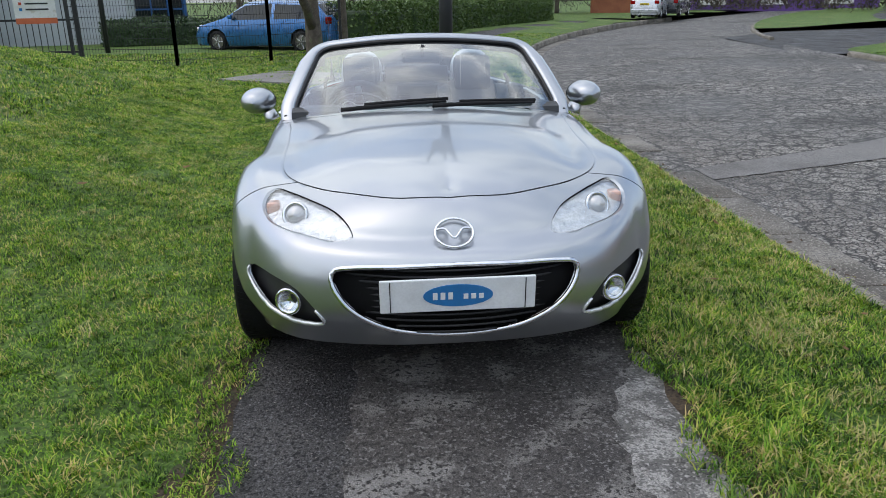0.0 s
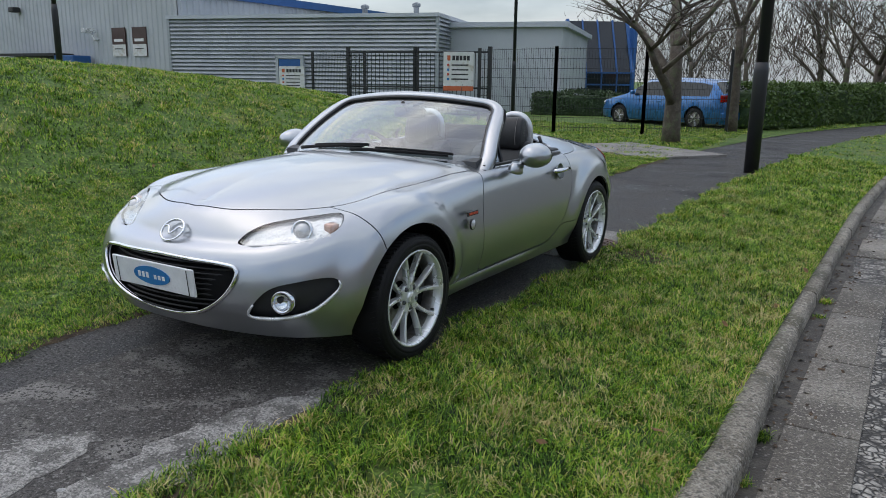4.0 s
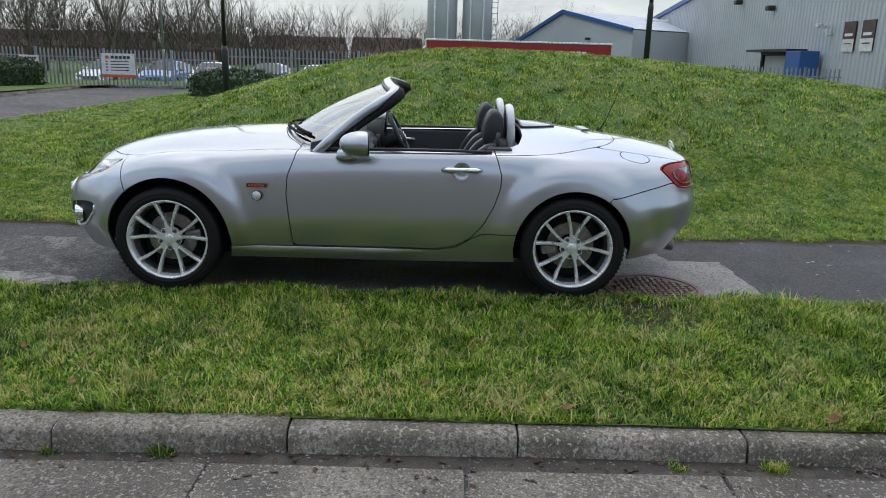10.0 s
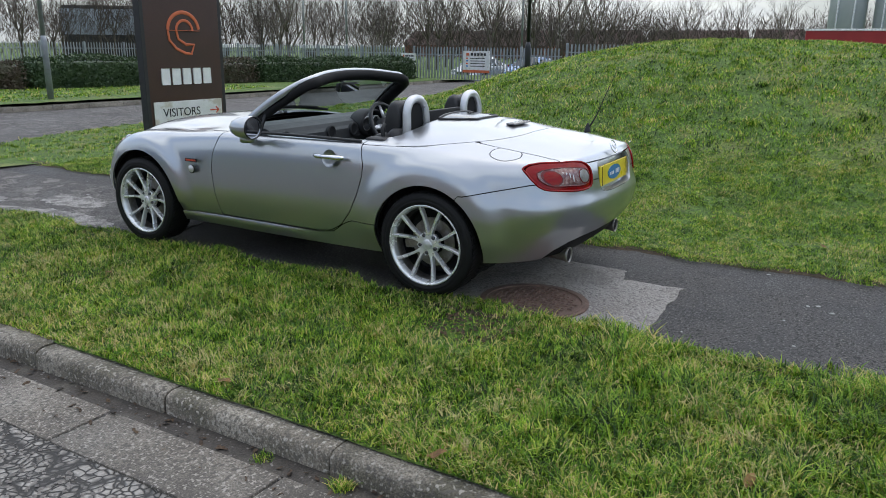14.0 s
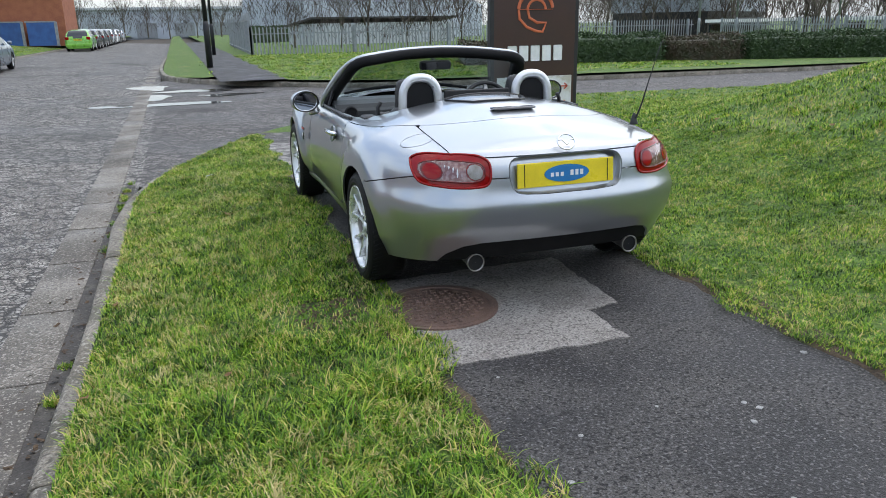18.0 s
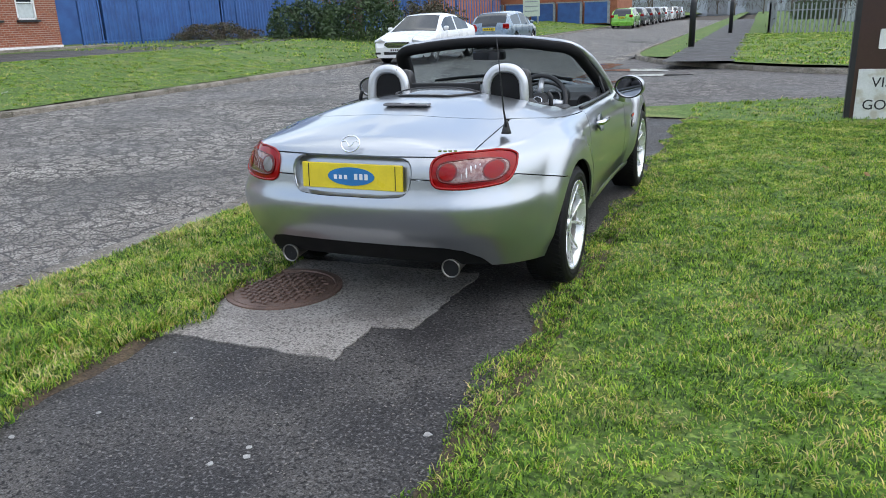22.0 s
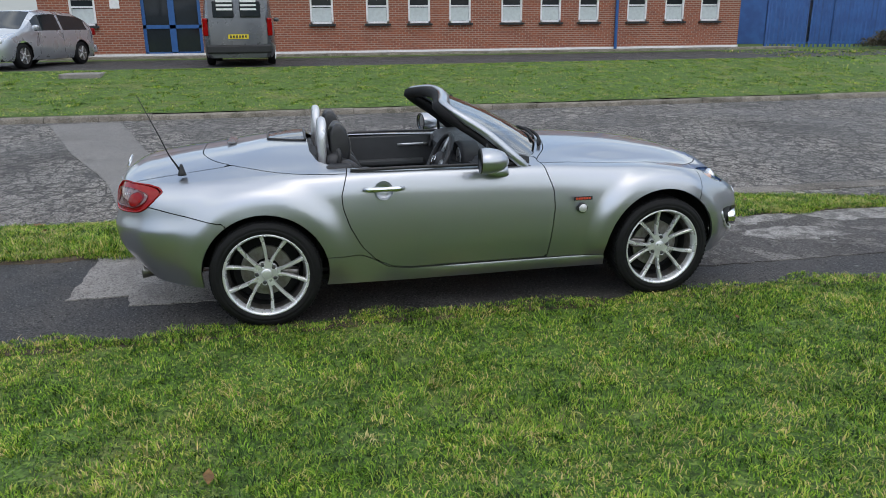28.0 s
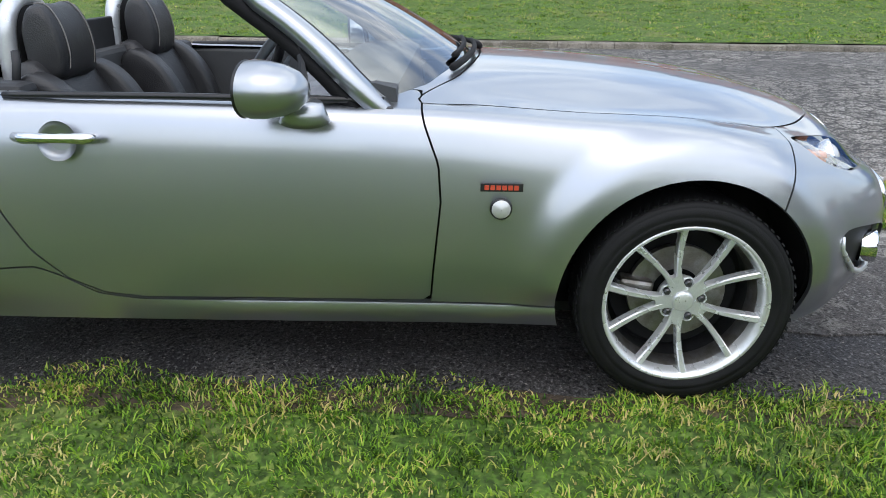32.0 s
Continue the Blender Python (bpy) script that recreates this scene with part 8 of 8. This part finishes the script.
def vehicle(name, label, category, at, turn, colour, L=4.5, W=1.82, H=1.47, kind="saloon", group="parked cars"):
    """A parked vehicle, nose towards -y: body, glass, lamps, plates and wheels."""
    p = PAINTS[colour]
    v = thing(name, label, category, at, turn, group)
    h = L / 2
    # profile along the length: bonnet line, roof line, beltline; nose at -h
    if kind == "van":
        prof = [(-h, .62), (-h + .10, .80), (-h + .75, 1.05), (-h + 1.35, H - .12), (-h + 1.9, H - .02), (h - .3, H), (h - .05, H - .06), (h, .8), (h, .5)]
        cab = (-h + .75, h - .06)
    elif kind == "estate":
        prof = [(-h, .55), (-h + .12, .74), (-h + .95, .94), (-h + 1.1, .98), (-h + 1.85, H - .04), (-h + 2.6, H), (h - .8, H - .04), (h - .42, H - .12), (h - .08, 1.0), (h, .85), (h, .5)]
        cab = (-h + 1.05, h - .12)
    elif kind == "hatch":
        prof = [(-h, .55), (-h + .12, .74), (-h + .85, .95), (-h + 1.0, 1.0), (-h + 1.75, H - .03), (-h + 2.4, H), (h - .75, H - .06), (h - .45, H - .16), (h - .10, 1.02), (h, .85), (h, .5)]
        cab = (-h + .95, h - .15)
    else:
        prof = [(-h, .52), (-h + .12, .70), (-h + 1.0, .90), (-h + 1.25, .96), (-h + 2.1, H - .04), (-h + 2.7, H), (h - 1.5, H - .06), (h - .55, 1.08), (h - .05, .98), (h, .82), (h, .5)]
        cab = (-h + 1.2, h - .6)
    py, pz = np.array(prof)[:, 0], np.array(prof)[:, 1]
    ys = np.r_[-h, np.linspace(-h + .02, h - .02, 46), h]
    rows = []
    belt0 = .92 if kind != "van" else 1.10
    for y in ys:
        e = (abs(y) / h)
        w = W / 2 * (1 - .20 * max(0, (e - .80) / .2) ** 2.0)
        top = float(np.interp(y, py, pz))
        belt = min(belt0 + .04 * (y + h) / L, top - .02)
        tuck = min(1, max(0, (top - belt) / .45))
        rows.append([(w * .90, y, .20), (w * .97, y, .30), (w, y, .52), (w * .985, y, belt - .08), (w * .955, y, belt), (w * (.955 - .17 * tuck) if kind != "van" else w * (.955 - .07 * tuck), y, top - .09 * tuck - .01),
                     (w * (.86 - .22 * tuck) if kind != "van" else w * .80, y, top - .015), (w * .4, y, top + .01), (0, y, top + .015)])
    n = len(rows[0])
    half = np.array(rows)
    full = np.concatenate([half, half[:, ::-1][:, 1:] * np.array([-1, 1, 1])], 1)
    m = full.shape[1]
    V = full.reshape(-1, 3)
    paintf, sidef, frontf, rearf = [], [], [], []
    for i in range(len(ys) - 1):
        for k in range(m - 1):
            f = (i * m + k, (i + 1) * m + k, (i + 1) * m + k + 1, i * m + k + 1)
            c = V[list(f)].mean(0)
            kk = k if k < n - 1 else m - 2 - k
            ym = c[1]
            glassy = kk == 4 and cab[0] + .45 < ym < cab[1] - .35 and abs((ym - (cab[0] + cab[1]) / 2 - .05)) > .05
            if kind == "van" and ym > -h + 2.1:
                glassy = False
            slope = (np.interp(ym + .05, py, pz) - np.interp(ym - .05, py, pz)) / .1
            if glassy:
                sidef.append(f)
            elif kk >= 6 and slope > .35 and c[2] > belt0 + .03 and ym < 0:
                frontf.append(f)
            elif kk >= 6 and slope < -.30 and c[2] > belt0 + .05 and ym > 0 and kind != "van":
                rearf.append(f)
            else:
                paintf.append(f)
    paintf.append(tuple(range(m))[::-1])
    paintf.append(tuple((len(ys) - 1) * m + k for k in range(m)))
    open_r = np.min([np.hypot(V[:, 1] - wy, V[:, 2] - .32) - .37 for wy in (-h + .88, h - (.88 if kind != "van" else .9))], 0)
    shell = clip(V, paintf, np.where(np.abs(V[:, 0]) > W * .30, open_r, .3))
    b = part("body", shell, p, v, smooth=True)
    b.data.set_sharp_from_angle(angle=radians(40))
    part("underbody", box((W * .86, L * .94, .42), (0, 0, .40)), M_VOID, v)
    part("cabin", box((W * .62, (cab[1] - cab[0]) * .6, .30), (0, (cab[0] + cab[1]) / 2 + .1, belt0 + .02), .05), M_VOID, v)
    mid = (cab[0] + cab[1]) / 2 + .05
    panes = [("side_window", [f for f in sidef if (V[list(f)].mean(0)[0] > 0) == (q > 0) and (V[list(f)].mean(0)[1] > mid) == e]) for q in (1, -1) for e in (False, True)]
    for nm, fs in panes + [("windscreen", frontf), ("rear_window", rearf)]:
        if fs:
            used = sorted({q for f in fs for q in f})
            where = {q: k for k, q in enumerate(used)}
            part(nm, (V[used], [tuple(where[q] for q in f) for f in fs]), M_WINGLASS, v, smooth=True)
    for wy in (-h + .88, h - (.88 if kind != "van" else .9)):
        for s in (1, -1):
            wl_ = new("wheel")
            wl_.parent = v
            wl_.matrix_basis = pose(s * (W / 2 - .12), wy, .315)
            part("tyre", lathe([(.21, -.10), (.29, -.10), (.315, -.07), (.315, .07), (.29, .10), (.21, .10)], 28, "x", caps=False), M_RUBBER, wl_, smooth=True)
            part("rim", lathe([(.215, s * .09), (.20, s * .05), (.06, s * .065), (.001, s * .07)], 28, "x", caps=False), M_STEEL, wl_, smooth=False)
            for q in range(5):
                a = 2 * math.pi * q / 5
                part("spoke", tube([(s * .082, .03 * math.cos(a), .03 * math.sin(a)), (s * .092, .2 * math.cos(a), .2 * math.sin(a))], [.035, .025], 5, flat=.5), M_ALLOY, wl_)
    for s in (1, -1):
        part("headlamp", moved(box((.40, .16, .13), bevel=.045), Matrix.Translation((s * (W / 2 - .275), -h + .135, .69)) @ Matrix.Rotation(radians(-28), 4, "X") @ Matrix.Rotation(s * radians(24), 4, "Z")), M_REFLECT, v, smooth=True)
        part("fog_lamp", box((.20, .05, .07), (s * (W / 2 - .26), -h + .015, .34), .02), M_TRIM, v)
        tz = .90 if kind != "van" else .98
        part("tail_lamp", box((.26 if kind != "van" else .13, .10, .20 if kind != "van" else .45), (s * (W / 2 - (.20 if kind != "van" else .11)), h - .05, tz), .03), M_RED, v)
        part("door_mirror", box((.16, .12, .12), (s * (W / 2 + .06), cab[0] + .42, belt0 + .10), .04), p, v)
        part("door_handle", box((.03, .16, .03), (s * W * .492, .15, belt0 - .14), .008), p, v)
        part("door_gap", box((.006, .008, .55), (s * W * .497, -.62, .62)), M_VOID, v)
        part("door_gap", box((.006, .008, .55), (s * W * .497, .45, .62)), M_VOID, v)
    part("grille", join(prism([(-W * .24, .585), (-W * .20, .665), (W * .20, .665), (W * .24, .585), (W * .17, .50), (-W * .17, .50)], -h - .022, -h + .06, "y"), box((W * .5, .05, .09), (0, -h + .002, .34), .02)), M_TRIM, v, "dark radiator grille")
    for k in range(4):
        part("grille_bar", box((W * (.36 + .035 * (k % 3)), .02, .010), (0, -h - .022, .52 + k * .038)), M_CHROME, v)
    fp = part("number_plate", box((.52, .02, .11), (0, -h - .03, .43)), M_PLATE_W, v)
    rp_ = part("number_plate", box((.52, .02, .11), (0, h + .012, .80 if kind != "van" else .74)), M_PLATE_Y, v)
    for k in range(6):
        part("plate_bar", box((.045, .006, .06), (-.19 + k * .076, -h - .042, .43)), M_INK, fp)
        part("plate_bar", box((.045, .006, .06), (-.19 + k * .076, h + .024, .80 if kind != "van" else .74)), M_INK, rp_)
    part("rear_bumper", box((W * .9, .12, .22), (0, h - .02, .42), .04), p if kind != "van" else M_BLACK, v)
    return v


RZ = -.02
vehicle("saloon_car", "white four-door saloon parked at the far kerb", "car", (8.6, -18.9, RZ), 180, "white", 4.87, 1.86, 1.48, "saloon")
vehicle("hatchback_car", "slate blue hatchback parked at the far kerb", "car", (8.7, -27.6, RZ), 0 + 0, "slate", 4.35, 1.84, 1.49, "hatch")
for k, (c, kd) in enumerate((("green", "hatch"), ("black", "estate"), ("black", "hatch"), ("black", "estate"), ("silver", "hatch"), ("white", "saloon"), ("black", "hatch"), ("silver", "saloon"))):
    vehicle("parked_car", {"green": "lime green", "black": "dark grey", "silver": "silver", "white": "white"}[c] + " car parked far down the road", "car", (8.25 + .05 * k, -57.5 - k * 6.2, RZ), 0, c, 4.2, 1.8, 1.52, kd)
vehicle("hatchback_car", "silver five-door hatchback parked before the offices", "car", (18.3, 7.85, .67), -109, "silver", 4.3, 1.78, 1.47, "hatch")
van = vehicle("panel_van", "dark grey panel van with pale lettering on its rear doors", "van", (18.35, 2.05, .67), 90 + 0, "grey", 4.4, 1.85, 1.88, "van")
for s in (1, -1):
    part("rear_door_window", box((.52, .02, .40), (s * .34, 2.215, 1.42), .02), M_WINGLASS, van)
    for k in range(3):
        part("letter_bar", box((.40, .01, .05), (s * .30, 2.225, 1.62 - k * .10)), M_WHITE, van)
vehicle("estate_car", "bright blue estate car parked behind the mesh fence", "car", (-3.45, 19.6, -.05), -115.5, "blue", 4.67, 1.81, 1.47, "estate")
vehicle("hatchback_car", "silver small car parked at the bend", "car", (15.9, 41.5, .1), -28 + 180, "silver", 4.0, 1.75, 1.5, "hatch")
vehicle("estate_car", "black car parked at the bend", "car", (18.2, 44.2, .1), -32 + 180, "black", 4.5, 1.85, 1.6, "estate")
for k, c in enumerate(("silver", "blue", "white", "blue", "silver", "black")):
    vehicle("yard_car", {"silver": "silver", "blue": "blue", "white": "white", "black": "dark"}[c] + " car in the works car park", "car", (-34.5 - (k % 2), -16.5 + k * 2.7, -.6), 90, c, 4.2, 1.78, 1.47, "hatch" if k % 2 else "saloon")


# ---- seagulls on the lawn are left out; litter, leaves and stones ----
def scatter_z(x, y):
    return float(grass_z(x, y))


M_DEADLEAF = material("dead_leaf", (.21, .115, .035), (.13, .07, .025), 9.0, .8, 0, 90.0, .3)
rl = random.Random(21)


def curled_leaf(s):
    return [(-s, 0, .2 * s), (-.3 * s, -.45 * s, .05 * s), (.5 * s, -.35 * s, .25 * s), (s, 0, .1 * s), (.4 * s, .4 * s, .3 * s), (-.4 * s, .42 * s, .1 * s)], [(0, 1, 5), (1, 2, 4, 5), (2, 3, 4)]


for k in range(34):
    x, y = (rl.uniform(.95, 2.2), rl.uniform(-3.5, 4.0)) if k % 2 else (rl.uniform(-4, -1.0), rl.uniform(-2.5, 4.5))
    lf = part("dead_leaf", moved(curled_leaf(rl.uniform(.018, .045)), pose(0, 0, 0, rl.uniform(-20, 20), rl.uniform(-20, 20), rl.uniform(0, 360))), M_DEADLEAF)
    lf.location = (x, y, scatter_z(x, y) + .035)
    tagged(lf, "curled dead brown leaf lying in the grass", "leaf", "dead leaves")
M_SCRAP = material("dirty_white_paper", (.58, .57, .54), (.45, .43, .40), 20.0, .8, 0, 90.0, .2)
lit = part("litter_scrap", moved(curled_leaf(.07), pose(0, 0, 0, 4, 0, 60) @ Matrix.Diagonal((1, 1, .35, 1))), M_SCRAP)
lit.location = (1.52, -2.52, -.02)
tagged(lit, "torn white scrap of paper by the kerb", "litter")
lit = part("litter_scrap", moved(curled_leaf(.08), pose(0, 0, 0, 0, 12, 80)), M_WHITE)
lit.location = (11.4, -5.2, .26)
tagged(lit, "white scrap of litter on the far lawn", "litter")

M_CLOD = material("scuffed_earth", (.060, .038, .024), (.105, .070, .042), 9.0, .9, 0, 90.0, .6, bump=1.0, bump_scale=70.0)
M_STONE = material("loose_stones", (.17, .155, .14), (.25, .23, .21), 9.0, .85, 0, 60.0, .3)


def pebbles(n, seed, place, lo, hi):
    """Many small angular stones as one loose scatter."""
    r = np.random.RandomState(seed)
    base = np.array([(1, 0, 0), (-1, 0, 0), (0, 1, 0), (0, -1, 0), (0, 0, .8), (0, 0, -.6)], float)
    tri = [(0, 2, 4), (2, 1, 4), (1, 3, 4), (3, 0, 4), (2, 0, 5), (1, 2, 5), (3, 1, 5), (0, 3, 5)]
    P = place(r, n)
    V = P[:, None, :] + base[None] * r.uniform(lo, hi, (n, 1, 1)) * r.uniform(.6, 1.2, (n, 6, 1)) * np.array([1, 1, .7])
    F = (np.arange(n)[:, None, None] * 6 + np.array(tri)[None]).reshape(-1, 3)
    return V.reshape(-1, 3), F.tolist()


def on_gutter(r, n):
    y = r.uniform(-3.0, 9, n)
    x = np.where(r.uniform(size=n) < .5, kerb_x(y) + r.uniform(.02, .22, n), kerb_x(y) + r.normal(.62, .18, n))
    return np.stack([x, y, road_z(x, y) + .004], 1)


def on_path(r, n):
    y = r.uniform(-5.5, 7, n)
    x = r.uniform(-.85, .85, n)
    return np.stack([x, y, np.full(n, -.008)], 1)


def on_road(r, n):
    y = r.uniform(-5, 6, n)
    x = kerb_x(y) + .5 + r.exponential(.7, n)
    return np.stack([x, y, road_z(x, y)], 1)


tagged(part("gutter_stones", pebbles(3600, 1, on_gutter, .003, .013), M_STONE), "loose grey stones and grit lying in the gutter", "gravel", kind="stuff")
tagged(part("path_grit", pebbles(5200, 2, on_path, .0022, .0055), M_STONE), "fine pale grit standing out of the asphalt path", "grit", kind="stuff")
tagged(part("road_stones", pebbles(9000, 3, on_road, .006, .016), M_STONE), "pale stones standing proud of the worn road surface", "road stones", kind="stuff")

# ---- grass blades over the near lawns ----
M_BLADE = blade_material("grass_blade")


def blades(n, seed, box_, tall, width, keep=None):
    """n grass blades, each a bent tapering leaf of three triangles, most of them gathered in tufts that lean one way, in a plan box."""
    r = np.random.RandomState(seed)
    groups = max(8, n // 26)
    gx, gy = r.uniform(box_[0], box_[1], groups), r.uniform(box_[2], box_[3], groups)
    high, way = r.uniform(.55, 1.35, groups), r.uniform(0, 2 * np.pi, groups)
    tuft = np.where(r.uniform(size=n) < .68, r.randint(0, groups, n), -1)
    spread_ = width * r.uniform(2.5, 6.5, groups)
    x = np.where(tuft >= 0, gx[tuft] + r.normal(size=n) * spread_[tuft], r.uniform(box_[0], box_[1], n))
    y = np.where(tuft >= 0, gy[tuft] + r.normal(size=n) * spread_[tuft], r.uniform(box_[2], box_[3], n))
    if keep is not None:
        k = keep(x, y, r)
        x, y, tuft = x[k], y[k], tuft[k]
    n = len(x)
    z = grass_z(x, y) + .004
    clump = .70 + .60 * np.clip(.5 + .5 * np.sin(x * 5.1 + 1.3 * np.sin(y * 3.7)) * np.cos(y * 4.3 + np.sin(x * 2.9)), 0, 1)
    h = tall * clump * r.uniform(.45, 1.2, n) * np.where(tuft >= 0, high[tuft], .75)
    a = np.where(tuft >= 0, way[tuft] + r.normal(0, .8, n), r.uniform(0, 2 * np.pi, n))
    w = width * r.uniform(.65, 1.35, n)
    d = np.stack([np.cos(a), np.sin(a), 0 * a], 1)
    s = np.stack([-np.sin(a), np.cos(a), 0 * a], 1)
    b = np.stack([x, y, z], 1)
    lean = (r.uniform(.25, 1.7, n) * h)[:, None]
    up = np.array([[0, 0, 1.0]])
    m = b + d * lean * .35 + up * (h * .62)[:, None]
    t = b + d * lean + up * (h * .92)[:, None]
    V = np.stack([b - s * w[:, None] * .5, b + s * w[:, None] * .5, m + s * w[:, None] * .38, m - s * w[:, None] * .38, t], 1).reshape(-1, 3)
    q = np.arange(n)[:, None] * 5
    F = np.concatenate([q + np.array([[0, 1, 2]]), q + np.array([[0, 2, 3]]), q + np.array([[3, 2, 4]])], 0)
    return V, F


def fast_mesh(name, V, F, mat):
    me = bpy.data.meshes.new(name)
    me.vertices.add(len(V))
    me.vertices.foreach_set("co", np.ascontiguousarray(V, np.float32).ravel())
    me.loops.add(F.size)
    me.loops.foreach_set("vertex_index", np.ascontiguousarray(F, np.int32).ravel())
    me.polygons.add(len(F))
    me.polygons.foreach_set("loop_start", np.arange(0, F.size, 3, dtype=np.int32))
    me.update(calc_edges=True)
    me.materials.append(mat)
    return new(name, me)


def edge_of_path(x, y):
    return np.abs(x - path_x(y)) - .84 + .05 * np.sin(y * 1.9) * np.sin(y * 4.7 + x)


def on_verge(x, y, r):
    inside = (edge_of_path(x, y) > 0) & (sdf(DRIVE, x, y) < -.10) & ((x < kerb_x(y) - .088) | (x > kerb_x(y) + 7.63))
    bare = (np.hypot((x - 1.15) / .28, (y - 1.62) / .22) < 1) | (np.hypot((x - 1.45) / .22, (y + 2.1) / .12) < .8)
    return inside & (~bare | (r.uniform(size=len(x)) < .22))


for k, (count, bx, tall, wid) in enumerate(((225000, (.78, 2.32, -5.0, 5.2), .036, .0058), (40000, (.78, 3.0, 5.2, 11), .055, .009),
                                            (330000, (-3.6, -.78, -5.0, 6.0), .021, .0050), (165000, (-9.5, -3.6, -6.5, 9.0), .040, .010), (60000, (-11.0, -.8, 9.0, 18.0), .045, .016), (50000, (-3.6, -.7, 6.0, 9.0), .042, .009), (70000, (9.9, 15.6, -14.0, 12.0), .026, .014), (30000, (.4, 9.0, 11.0, 26.0), .040, .014), (40000, (-24.0, -9.5, -8.0, -2.5), .040, .016), (32000, (-9.5, .8, -8.4, -5.0), .034, .008), (45000, (-15.0, .6, -36.0, -14.4), .05, .030), (25000, (9.9, 20.0, -60.0, -14.0), .05, .035))):
    V, F = blades(count, 50 + k, bx, tall, wid, on_verge)
    tagged(fast_mesh("grass", V, F, M_BLADE), "short rough green lawn grass with yellowed tufts", "grass", kind="stuff")
# tussocks: long pale blades hanging over the footpath's edge
def at_edge(x, y, r):
    return (edge_of_path(x, y) > -.07 + .05 * np.sin(y * 9.0) * np.sin(y * 2.3)) & (edge_of_path(x, y) < .08) & (sdf(DRIVE, x, y) < -.10)


for tall_, x0_, x1_ in ((.020, -1.1, -.6), (.032, .6, 1.1)):
    V, F = blades(55000, 71 + int(x1_ > 0), (x0_, x1_, -5.0, 7.0), tall_, .0050, at_edge)
    tagged(fast_mesh("grass_edge", V, F, M_BLADE), "longer grass hanging over the footpath edge", "grass", kind="stuff")


# a rough long-grassed belt of the verge behind the car
def rough_belt(x, y, r):
    return on_verge(x, y, r) & (np.sin(x * 9.0 + y * 2.0) * np.sin(y * 3.3 + 1.0) > -.25)


V, F = blades(26000, 77, (.84, 1.75, 2.3, 5.6), .070, .0062, rough_belt)
tagged(fast_mesh("rough_grass", V, F, M_BLADE), "long tangled pale grass on the verge", "grass", kind="stuff")

# worn straw-coloured patches in the turf
M_STRAW = material("straw_grass", (.42, .40, .13), (.50, .42, .20), 30.0, .6, 0, 90.0, .4, spec=.3)
STRAW = [(1.36, -1.90, .13), (1.33, -2.17, .07), (.93, -1.77, .06), (1.49, -1.64, .10), (1.68, -1.38, .09), (1.34, -.07, .07), (1.45, -.79, .06), (-1.22, .49, .10), (-1.30, .62, .06),
         (-2.27, .79, .08), (-2.0, 1.21, .07), (-2.2, 1.55, .06), (1.20, 2.94, .10), (1.30, 3.08, .12), (-1.6, -1.1, .07), (-2.6, 2.2, .08), (1.7, .9, .06)]


def on_straw(x, y, r):
    d = np.min([np.hypot(x - a, y - b) / q for a, b, q in STRAW], 0)
    return (d < r.uniform(.1, 1.5, len(x))) & on_verge(x, y, r)


def on_dry_verge(x, y, r):
    thin = np.sin(x * 4.1 + 2.0 * np.sin(y * 1.7)) * np.sin(y * 2.9 + x) + .35 * np.sin(x * 13 + y * 11)
    return (thin > r.uniform(-.6, 1.2, len(x))) & on_verge(x, y, r)


V, F = blades(60000, 92, (.80, 2.3, -5.0, 5.2), .037, .0050, on_dry_verge)
tagged(fast_mesh("dry_grass", V, F, M_STRAW), "dry yellowed blades through the verge grass", "grass", kind="stuff")
V, F = blades(110000, 91, (-3.2, 2.3, -2.6, 3.6), .038, .0052, on_straw)
tagged(fast_mesh("dry_grass", V, F, M_STRAW), "dead straw-coloured tufts among the green grass", "grass", kind="stuff")

# loose clods where the turf is scuffed
def on_scuff(r, n):
    t, q = r.uniform(0, 6.283, n), r.uniform(0, 1, n) ** .5
    x, y = 1.13 + .16 * q * np.cos(t), 1.60 + .24 * q * np.sin(t)
    return np.stack([x, y, grass_z(x, y) + .012], 1)


tagged(part("soil_clods", pebbles(170, 12, on_scuff, .005, .016), M_CLOD), "loose brown clods of earth on the scuffed verge", "soil", kind="stuff")
rg = random.Random(64)
bits = []
for k in range(320):
    y = rg.uniform(-3.0, 6.0)
    x = float(kerb_x(y)) + abs(rg.gauss(.05, .10)) + .015
    bits.append(moved(curled_leaf(rg.uniform(.008, .024)), Matrix.Translation((x, y, float(road_z(x, y)) + .010)) @ pose(0, 0, 0, rg.uniform(-25, 25), rg.uniform(-25, 25), rg.uniform(0, 360))))
tagged(part("leaf_litter", join(*bits), M_CLOD), "crumbled dead leaves drifted along the kerb", "leaf litter", kind="stuff")


# weeds rooted in the gutter
rw = np.random.RandomState(9)
WEEDS = [(y, rw.uniform(.015, .06)) for y in rw.uniform(-3.4, 2.0, 13)]


def weed_spots(x, y, r):
    d = np.min([np.hypot(x - (kerb_x(wy) + wx), y - wy) for wy, wx in WEEDS], 0)
    return d < .02 + .035 * r.uniform(size=len(x)) ** 2


V, F = blades(70000, 83, (2.30, 2.50, -3.6, 2.2), .034, .0042, weed_spots)
V[:, 2] += np.repeat(road_z(V[::5, 0], V[::5, 1]) - grass_z(V[::5, 0], V[::5, 1]), 5)
tagged(fast_mesh("gutter_weeds", V, F, M_BLADE), "small weeds and grass tufts rooted in the gutter", "weeds", kind="stuff")
